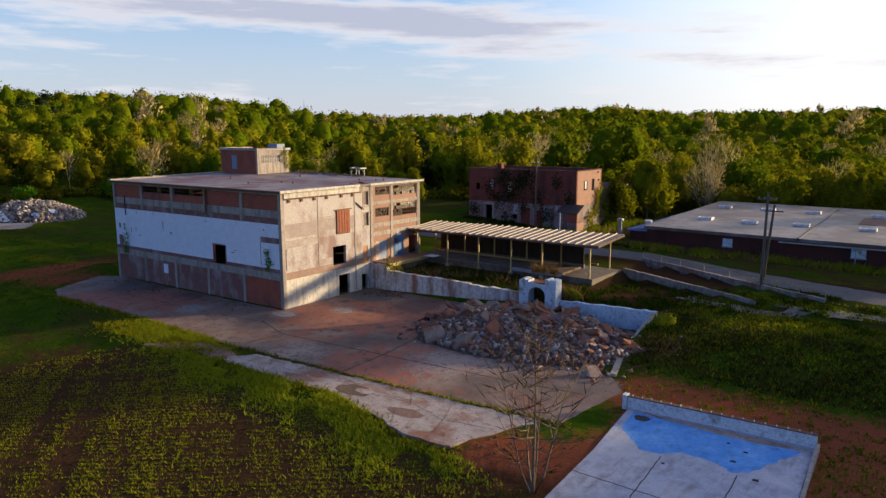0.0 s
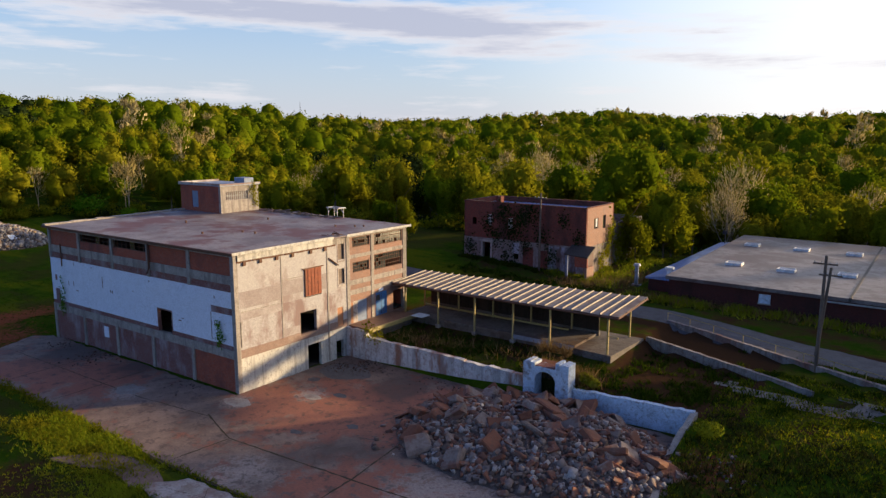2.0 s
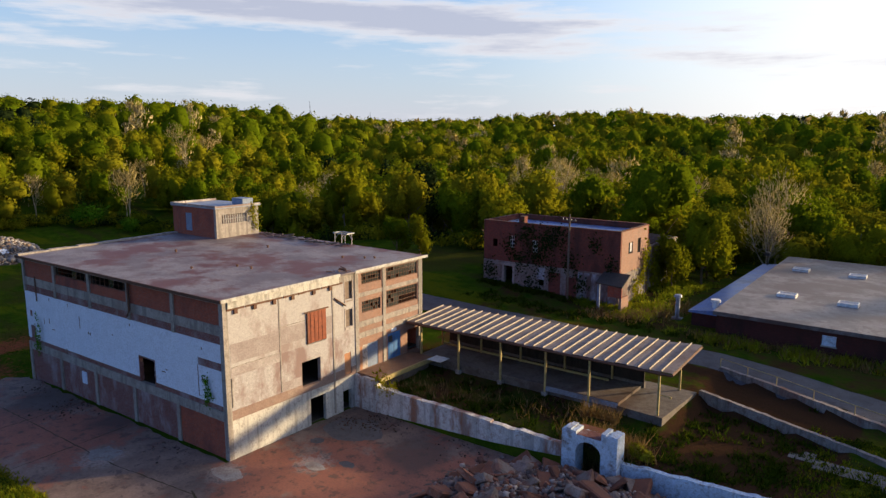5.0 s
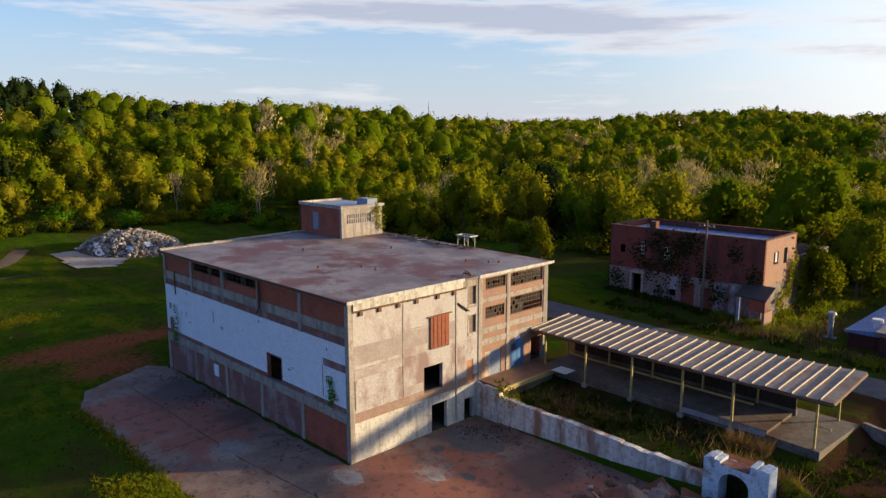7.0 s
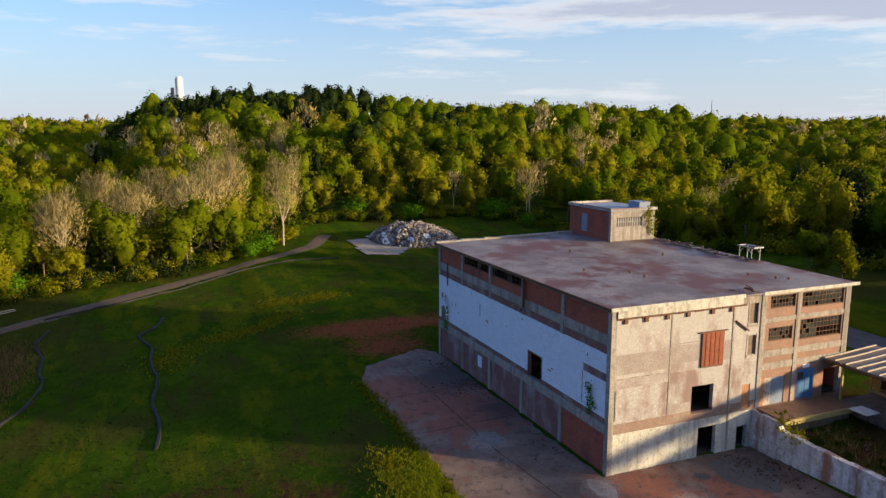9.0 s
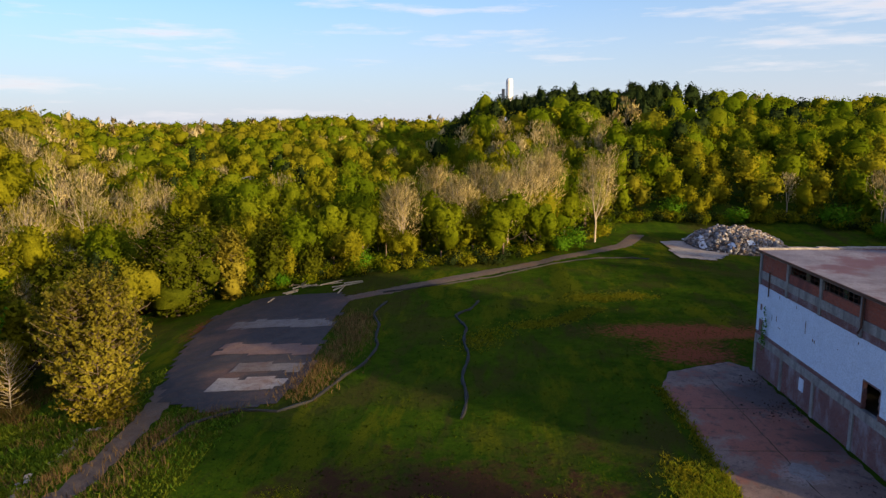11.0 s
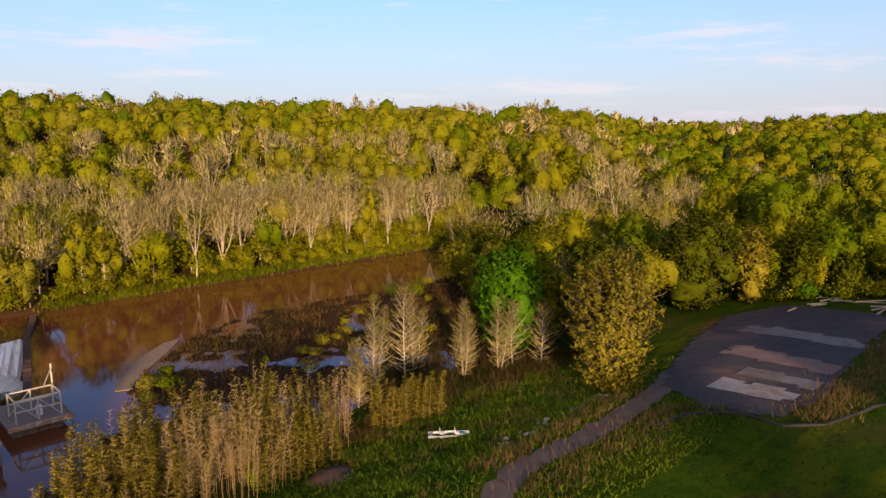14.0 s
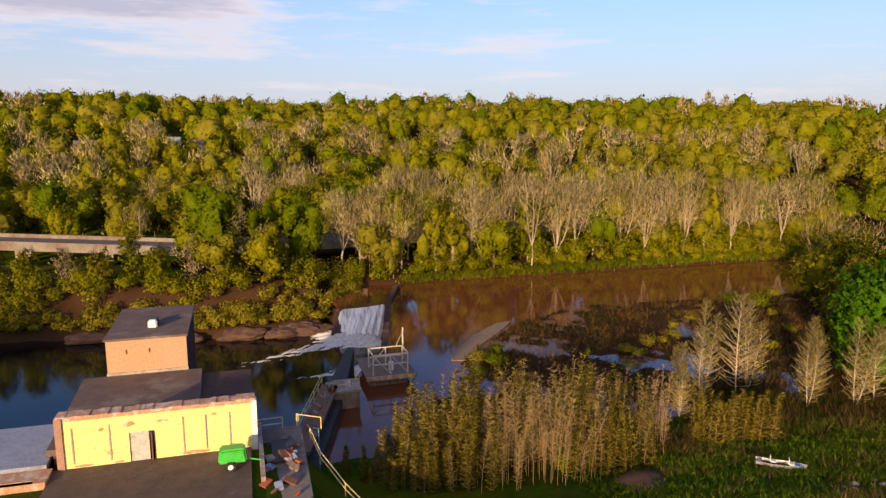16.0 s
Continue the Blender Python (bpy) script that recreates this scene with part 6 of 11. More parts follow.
def build_retaining():
    w = thing("retaining_wall", (17, 13.4, 0), "long whitewashed retaining wall with peeling paint", "retaining wall")
    rough_wall("wall_section", [(0.05, 13.25), (2.4, 13.25), (2.6, 13.4), (14.0, 13.45)], 0.5, -0.8, [2.95, 2.9, 2.3, 2.2], "ret_white", w, "whitewashed section", seed=2)
    rough_wall("wall_section", [(14.0, 13.45), (20.3, 13.5)], 0.5, -0.8, [2.15, 2.05], "ret_white", w, "peeling section with bare brick", jag=0.1, seed=3)
    rough_wall("wall_section", [(24.4, 13.6), (33.7, 14.2)], 0.45, -0.8, [1.85, 1.95], "ret_blue", w, "pale blue section", seed=4)
    rough_wall("wing_wall", [(33.7, 14.2), (33.5, 11.0), (34.0, 6.0), (35.2, 1.0)], 0.45, -0.8, [1.95, 1.0, 0.55, 0.2], "concrete_pale", w, "low broken wing wall", seed=5)
    a = thing("arch_portal", (22.3, 13.4, 0), "blue-white painted masonry portal with an arched doorway", "portal")
    bm = bmesh.new()
    # arch ring: outline with a round-headed opening
    x0, x1, y0, y1 = 20.3, 24.35, 12.7, 13.9
    ox0, ox1, spring = 21.35, 23.2, 2.2
    n = 10
    arc = [((ox0 + ox1) / 2 + (ox1 - ox0) / 2 * math.cos(math.pi * (1 - k / n)), spring + 0.8 * math.sin(math.pi * k / n)) for k in range(n + 1)]
    cols_front, cols_back = [], []
    for (yy, store) in ((y0, cols_front), (y1, cols_back)):
        for k in range(n + 1):
            x, z = arc[k]
            store.append((bm.verts.new((x, yy, z)), bm.verts.new((x, yy, 3.35 + 0.12 * noise.noise((x * 2, 0, 0))))))
    for A in (cols_front, cols_back):
        for k in range(n):
            bm.faces.new((A[k][0], A[k + 1][0], A[k + 1][1], A[k][1]))
    for k in range(n):
        bm.faces.new((cols_front[k][0], cols_back[k][0], cols_back[k + 1][0], cols_front[k + 1][0]))
        bm.faces.new((cols_front[k][1], cols_front[k + 1][1], cols_back[k + 1][1], cols_back[k][1]))
    part("arch", bm, "ret_blue", a)
    for xa, xb, top in ((x0, ox0, 3.75), (ox1, x1, 3.95)):
        part("jamb", boxed(xa, xb, y0 - 0.02, y1 + 0.02, -0.6, 3.3), "ret_blue", a, "blue-white pier")
        bm = bmesh.new()
        rng = random.Random(int(xa * 10))
        x = xa
        while x < xb - 0.05:
            wd = rng.uniform(0.25, 0.5)
            box(bm, x, min(x + wd, xb), y0, y1, 3.29, top - rng.uniform(0, .25))
            x += wd
        part("broken_top", bm, "ret_blue", a)
    bm = bmesh.new()
    box(bm, 21.4, 23.1, y0 + 0.05, y1 - 0.1, 3.25, 3.4)
    part("brick_lintel", bm, "brick_purple", a, "bare brick over the arch")
    # Shallow near-black box stands in for the shaded depth behind the arch
    bm = bmesh.new()
    box(bm, ox0 - .3, ox1 + .3, 14.5, 14.75, -0.6, 3.2)
    box(bm, ox0 - .4, ox0 - .1, 13.92, 14.5, -0.6, 3.2)
    box(bm, ox1 + .1, ox1 + .4, 13.92, 14.5, -0.6, 3.2)
    part("passage", bm, "dark", a, "near-black back wall and sides standing in for the shaded passage")
    part("passage_roof", boxed(ox0 - .5, ox1 + .5, 13.92, 14.8, 3.2, 3.3), "clay", a, "earth-covered passage roof")


build_retaining()

# ---- yard slabs ----
def slab_tiles(name, pts, z, material, label, xb_straight=False, thick=0.25):
    rng = random.Random(len(pts))
    edge_ = []
    for (xa, ya), (xb, yb) in zip(pts, pts[1:] + pts[:1]):
        n = max(1, int(math.dist((xa, ya), (xb, yb)) / 0.7))
        for k in range(n):
            j = 0.16 if k else 0.0
            edge_.append((xa + (xb - xa) * k / n + rng.uniform(-j, j), ya + (yb - ya) * k / n + rng.uniform(-j, j)))
    if xb_straight:
        edge_ = pts
    ob = part(name, slab_poly(edge_, z - thick, z), material)
    return tagged(ob, label, "pavement", kind="structure")


slab_tiles("yard_slab", [(-6.3, -10.6), (6.0, -11.0), (24, -10.0), (36, -9.0), (37, -1.5), (35.0, 1.0), (33.5, 11), (33.4, 13.4), (0, 13.2), (0, -0.35), (-30.8, -1.05), (-32.5, -2.5), (-29, -9.5), (-24.5, -11.2)], 0.02, "yard", "clay-stained concrete yard in front of the mill")
slab_tiles("lower_slab", [(7.5, -14.0), (9.5, -11.25), (24, -10.25), (34.8, -9.4), (33.6, -12.2), (32.3, -15.6), (29.5, -15.9), (20.8, -13.6)], 0.06, "slab_pale", "cracked pale concrete slab beside the yard")
slab_tiles("broken_slab", [(-0.6, -15.2), (1.2, -12.7), (4.0, -11.7), (6.4, -11.6), (8.9, -12.6), (7.4, -14.1), (4.6, -13.7), (2.2, -14.6)], 0.05, "clay_slab", "clay-covered broken slab end overgrown with grass")


def yard_details():
    # joints and cracks as thin dark grooves with weeds, puddle stains as thin plates
    rng = random.Random(12)
    for pts, w in (([(-6.0, -10.6), (6.0, -11.05), (24.0, -10.1), (36.5, -9.0)], 0.11), ([(1.5, -4.2), (6.6, -6.0), (18, -5.2), (28.9, -4.4), (35, -3.6)], 0.06), ([(6.2, -11.0), (6.6, -6.0)], 0.05), ([(18.2, -10.3), (18.0, -5.2), (17.0, 2.0)], 0.06), ([(11.6, -11.3), (12.6, -12.3), (12.3, -13.7)], 0.015), ([(15.2, -10.9), (16.4, -11.9), (16.0, -12.7), (17.6, -13.6)], 0.012), ([(20.2, -10.6), (19.9, -11.6), (21.6, -12.2), (22.5, -14.2)], 0.015), ([(25.2, -10.4), (26.6, -12.2), (26.1, -13.2), (27.4, -15.2)], 0.015), ([(9.4, -12.9), (13.0, -12.0), (15.6, -12.5), (19.0, -11.6)], 0.012), ([(23.0, -12.3), (26.4, -11.8), (29.5, -12.9), (33.2, -12.2)], 0.014), ([(28.6, -10.2), (29.8, -12.9), (30.6, -15.6)], 0.012), ([(-12, -1.2), (-11.4, -10.8)], 0.04), ([(-20, -1.4), (-19.6, -11)], 0.04), ([(-28, -6.0), (-6, -5.4), (2, -4.4)], 0.04)):
        bm = bmesh.new()
        P = []
        for (x0, y0), (x1, y1) in zip(pts, pts[1:]):
            n = max(2, int(math.hypot(x1 - x0, y1 - y0) / 0.5))
            P += [(x0 + (x1 - x0) * i / n, y0 + (y1 - y0) * i / n) for i in range(n)]
        P.append(pts[-1])
        rows = []
        for i, (x, y) in enumerate(P):
            a, b = P[max(i - 1, 0)], P[min(i + 1, len(P) - 1)]
            d = Vector((b[0] - a[0], b[1] - a[1])).normalized()
            k = w * rng.uniform(0.5, 1.6)
            o = rng.uniform(-.04, .04)
            z = 0.027 if y > -11.1 + 0.03 * x and not (y < -10.2 and x > 7) else 0.068
            rows.append((bm.verts.new((x - d.y * (k + o), y + d.x * (k + o), z)), bm.verts.new((x + d.y * (k - o), y - d.x * (k - o), z))))
        for r0, r1 in zip(rows, rows[1:]):
            bm.faces.new((r0[0], r1[0], r1[1], r0[1]))
        tagged(part("joint", bm, "joint"), "dirt-filled crack in the yard concrete", "crack", kind="structure")
    # repaired patches, thin plates with uneven outline
    for cx, cy, rx, ry, mat_, zz in ((5.5, 3.2, 0.9, .5, "concrete_pale", .03), (1.4, -1.3, 1.4, .8, "concrete_pale", .03), (-8.5, -5.0, 1.3, 1.0, "yard_grey", .03), (3.4, 9.5, 2.6, 2.0, "asphalt", .027), (2.5, 6.2, .6, .5, "asphalt", .031), (7.2, 4.8, .7, .4, "asphalt", .031), (12.4, .8, .55, .4, "asphalt", .033), (9.6, -2.4, .5, .3, "asphalt", .034), (21.6, -12.4, 1.5, .9, "dirt", .068), (22.4, -12.2, .8, .4, "slab_pale", .073), (27.2, -13.4, 1.3, .6, "clay_slab", .068), (16.5, -12.9, 1.6, .4, "clay_slab", .068), (20.6, -10.9, 1.4, .35, "concrete_pale", .068), (25.0, -11.2, 1.2, .4, "concrete_pale", .068), (11.0, -12.0, .9, .5, "concrete_pale", .068), (29.3, -14.6, .9, .5, "concrete_pale", .068)):
        bm = bmesh.new()
        n = 22
        ring = [bm.verts.new((cx + rx * math.cos(a) * (1 + .35 * noise.noise((math.cos(a) * 1.7 + cx, math.sin(a) * 1.7 + cy, 0))), cy + ry * math.sin(a) * (1 + .35 * noise.noise((math.cos(a) * 1.7 + cx, math.sin(a) * 1.7 + cy, 4))), zz)) for a in (2 * math.pi * k / n for k in range(n))]
        bm.faces.new(ring)
        bmesh.ops.triangulate(bm, faces=bm.faces[:])
        tagged(part("yard_stain", bm, mat_), "worn stain on the yard concrete", "stain", kind="structure")


M["joint"] = worn("dirt_in_joint", (0.05, 0.035, 0.022), (0.04, 0.035, 0.015), (0.06, 0.05, 0.02), relief=0.02)
M["yard_grey"] = worn("grey_yard_concrete", (0.24, 0.23, 0.225), (0.18, 0.17, 0.165), (0.22, 0.12, 0.085), s_big=0.2, s_mid=0.8, relief=0.01, stain_at=(0.56, 0.7))
yard_details()


def blue_pad():
    p = thing("painted_pad", (44, -12, 0), "concrete platform with faded blue coating and a low white parapet", "platform")
    part("slab", slab_poly([(38.5, -4.2), (49.35, -3.6), (49.6, -10.1), (50.0, -26), (40.6, -24.5), (39.5, -17.5), (39.2, -11.2)], -0.8, 0.10), "pad_mix", p, "concrete slab with stains and worn joints")
    rng = random.Random(5)

    def ragged(pts, j):
        out = []
        for (xa, ya), (xb, yb) in zip(pts, pts[1:] + pts[:1]):
            n = max(1, int(math.dist((xa, ya), (xb, yb)) / 0.22))
            out += [(xa + (xb - xa) * k / n + rng.uniform(-j, j), ya + (yb - ya) * k / n + rng.uniform(-j, j)) for k in range(n)]
        return out
    part("coating", slab_poly(ragged([(39.0, -4.75), (49.0, -4.35), (47.85, -6.96), (47.0, -8.9), (46.3, -9.4), (44.9, -8.75), (43.3, -8.75), (42.3, -9.6), (41.3, -9.7), (40.6, -8.8), (39.4, -7.4)], 0.10), 0.09, 0.106), "blue_paint", p, "faded blue coating with a ragged edge")
    part("silt_line", slab_poly(ragged([(39.0, -4.42), (49.1, -4.05), (49.0, -4.45), (46.5, -4.95), (44, -4.95), (41, -4.75)], 0.05), 0.095, 0.112), "slab_pale", p, "pale silt along the parapet")
    part("drain", slab_poly(ragged([(39.3, -5.0), (40.0, -4.9), (40.4, -5.2), (40.1, -5.75), (39.5, -5.8)], 0.08), 0.095, 0.118), "dark", p, "dark wet drain hole")
    for x, y, r in ((46.0, -8.1, .14), (47.5, -9.6, .16), (45.2, -5.9, .10), (46.3, -6.6, .12), (43.0, -10.6, .08)):
        part("debris", slab_poly(ragged([(x - r, y - r * .6), (x + r, y - r * .5), (x + r * .8, y + r * .6), (x - r * .7, y + r * .5)], r * .2), 0.095, 0.15), "dark", p, "dark scrap")
    for xa, ya, xb, yb in ((42.6, -9.8, 43.4, -25.0), (46.6, -9.6, 47.0, -25.3), (39.3, -14.2, 49.7, -14.4)):
        n = 40
        L = [(xa + (xb - xa) * k / n + rng.uniform(-.03, .03), ya + (yb - ya) * k / n + rng.uniform(-.03, .03)) for k in range(n + 1)]
        wx, wy = (0.03, 0.0) if abs(xb - xa) < 3 else (0.0, 0.03)
        part("slab_joint", slab_poly([(x - wx, y - wy) for x, y in L] + [(x + wx, y + wy) for x, y in L[::-1]], 0.09, 0.105), "joint", p, "dirt-filled joint")
    rough_wall("parapet", [(38.4, -4.1), (49.4, -3.5)], 0.30, -0.8, [0.86, 0.84], "parapet_white", p, "white-painted parapet", jag=0.012)
    rough_wall("coping", [(38.4, -4.1), (49.4, -3.5)], 0.36, 0.855, [0.92, 0.90], "rust_dark", p, "dark coping", jag=0.01)
    for k in range(18):
        f = (k + .5) / 18
        x, y, z = 38.4 + 11.0 * f, -4.1 + 0.6 * f, 0.92 - 0.02 * f
        bm = bmesh.new()
        tube(bm, [(x, y, z - .02), (x, y, z + .08)], [0.05, 0.035], 6)
        part("stud", bm, "white_metal", p, "small white stud on the coping")
    part("end_post", boxed(38.1, 38.38, -4.35, -3.85, -0.8, 0.98), "parapet_white", p, "white end post")
    rough_wall("side_kerb", [(49.5, -3.75), (49.75, -10.1), (50.15, -26)], 0.2, -0.8, [0.5, 0.16, 0.14], "concrete_pale", p, "low side kerb")


def pad_material():
    m, nt, b = nodes_of("faded_blue_coating_on_concrete", 0.85, 0, 0.15)
    v = coords(nt)
    sep = nt.nodes.new("ShaderNodeSeparateXYZ"); nt.links.new(v, sep.inputs[0])
    n1, n2, n3 = noise_node(nt, v, 0.25, 6), noise_node(nt, v, 1.3, 6), noise_node(nt, v, 8, 4)
    k = nt.nodes.new("ShaderNodeMath"); k.operation = "ADD"
    nt.links.new(times(nt, sep.outputs[1], 0.085), k.inputs[0]); nt.links.new(n1, k.inputs[1])
    n4 = noise_node(nt, v, 0.7, 8, 0.7, (2.2, 0.6, 1))
    grey = mix(nt, ramp(nt, n2, 0.4, 0.65), (0.46, 0.46, 0.50), (0.33, 0.32, 0.34))
    c = mix(nt, times(nt, ramp(nt, k.outputs[0], 0.02, 0.30), 0.22), grey, (0.20, 0.34, 0.62))
    c = mix(nt, times(nt, ramp(nt, n4, 0.52, 0.64), 0.6), c, (0.20, 0.17, 0.17))
    c = mix(nt, times(nt, ramp(nt, n1, 0.50, 0.62), 0.5), c, (0.55, 0.55, 0.57))
    c = mix(nt, times(nt, ramp(nt, n3, .4, .8), .3), c, (0.1, 0.1, 0.12))
    nt.links.new(c, b.inputs["Base Color"])
    bump(nt, b, n3, 0.3, 0.01)
    return m


M["pad_mix"] = pad_material()
M["parapet_white"] = worn("flaking_white_parapet", (0.66, 0.69, 0.76), (0.55, 0.58, 0.65), (0.26, 0.22, 0.21), s_big=0.6, stain_at=(0.60, 0.72), relief=0.01)
blue_pad()


# ---- rubble heap ----
def chunk_mesh(seed, material):
    rng = random.Random(seed)
    bm = bmesh.new()
    bmesh.ops.create_cube(bm, size=1.0)
    sx, sy, sz = rng.uniform(.6, 1.4), rng.uniform(.4, 1.0), rng.uniform(.14, .5)
    for v in bm.verts:
        v.co = Vector((v.co.x * sx * rng.uniform(.7, 1.25), v.co.y * sy * rng.uniform(.7, 1.25), v.co.z * sz * rng.uniform(.7, 1.25)))
    bmesh.ops.bevel(bm, geom=bm.edges[:], offset=0.06, segments=1, affect="EDGES", profile=0.5)
    for v in bm.verts:
        v.co += Vector((rng.uniform(-.03, .03), rng.uniform(-.03, .03), rng.uniform(-.03, .03)))
    me = bpy.data.meshes.new("chunk")
    bm.to_mesh(me); bm.free()
    me.materials.append(M[material])
    return me


def heap_z(x, y):
    """Height of the rubble heap over the yard."""
    u, v = (x - 25.0) / 10.8, (y - 6.3) / 7.2
    r = math.hypot(u, v * (1 + 0.15 * u))
    base = max(0.0, 1 - r ** 2.2)
    return 1.75 * base ** 0.75 + 0.75 * base * noise.noise((x * 0.33, y * 0.33, 2)) + 0.35 * base * noise.noise((x * 0.9, y * 0.9, 4))


def rubble():
    h = thing("rubble_heap", (25, 6, 0), "large heap of broken concrete and brick rubble in the yard", "rubble heap")
    n, m = 80, 56
    bm = bmesh.new()
    g = [[bm.verts.new((13.5 + 23 * i / n, -1.4 + 14.4 * j / m, heap_z(13.5 + 23 * i / n, -1.4 + 14.4 * j / m) + 0.10 * random.random() - 0.06)) for j in range(m + 1)] for i in range(n + 1)]
    for i in range(n):
        for j in range(m):
            bm.faces.new((g[i][j], g[i + 1][j], g[i + 1][j + 1], g[i][j + 1]))
    part("heap_core", bm, "rubble", h, "crushed brick and concrete")
    rng = random.Random(21)
    meshes = [chunk_mesh(k, "chunk" if k % 2 else "chunk_brick") for k in range(14)]
    o = origin_of(h)

    def spot():
        while True:
            x, y = rng.uniform(14, 36), rng.uniform(-1.0, 12.8)
            if heap_z(x, y) > 0.12 or rng.random() < 0.06:
                return x, y
    for k in range(300):
        x, y = spot()
        s = rng.choice((0.35, 0.5, 0.65, 0.9, 1.5)) * rng.uniform(.8, 1.25)
        ob = new("chunk", rng.choice(meshes))
        ob.parent = h
        ob.matrix_basis = Matrix.LocRotScale(Vector((x, y, heap_z(x, y) + 0.12 * s)) - o, Euler((rng.uniform(-.7, .7), rng.uniform(-.7, .7), rng.uniform(0, 6.3))), (s, s, s))
    # small stuff, joined
    V, F, base = [], [], 0
    cube = np.array([(x, y, z) for x in (-.5, .5) for y in (-.5, .5) for z in (-.5, .5)])
    quads = np.array([(0, 1, 3, 2), (4, 6, 7, 5), (0, 4, 5, 1), (2, 3, 7, 6), (0, 2, 6, 4), (1, 5, 7, 3)])
    nr = np.random.default_rng(5)
    for k in range(5200):
        x, y = spot()
        s = nr.uniform(0.10, 0.40) * (1.5 if k % 9 == 0 else 1)
        e = Euler(tuple(nr.uniform(-3, 3, 3))).to_matrix()
        pts = (cube * (1 + nr.uniform(-.3, .3, cube.shape)) * nr.uniform(.4, 1.2, 3) * s) @ np.array(e).T + np.array([x, y, heap_z(x, y) + 0.03]) - np.array(o)
        V.append(pts); F.append(quads + base); base += 8
    ob = mesh_np("gravel", np.concatenate(V), np.concatenate(F), "gravel", parent=h)
    ob["kind"] = "stuff"


def island_mat(name, cols, rough=0.9):
    """Small loose pieces, each with a tone of its own."""
    m, nt, b = nodes_of(name, rough)
    geo = nt.nodes.new("ShaderNodeNewGeometry")
    r = nt.nodes.new("ShaderNodeValToRGB")
    r.color_ramp.interpolation = "CONSTANT"
    while len(r.color_ramp.elements) < len(cols):
        r.color_ramp.elements.new(0.5)
    for i, c in enumerate(cols):
        r.color_ramp.elements[i].position = i / len(cols)
        r.color_ramp.elements[i].color = rgba(c)
    nt.links.new(geo.outputs["Random Per Island"], r.inputs[0])
    n = noise_node(nt, coords(nt), 6, 4)
    nt.links.new(mix(nt, times(nt, ramp(nt, n, .35, .75), .5), r.outputs[0], (0.05, 0.035, 0.03)), b.inputs["Base Color"])
    return m


M["gravel"] = island_mat("small_rubble", [(0.22, 0.175, 0.155), (0.12, 0.085, 0.072), (0.27, 0.115, 0.075), (0.19, 0.135, 0.115), (0.40, 0.36, 0.34), (0.15, 0.070, 0.050), (0.25, 0.19, 0.17)])
M["scrap"] = island_mat("mixed_scrap", [(0.20, 0.19, 0.19), (0.30, 0.28, 0.27), (0.12, 0.10, 0.09), (0.24, 0.17, 0.12), (0.38, 0.37, 0.37), (0.15, 0.15, 0.16)])
rubble()


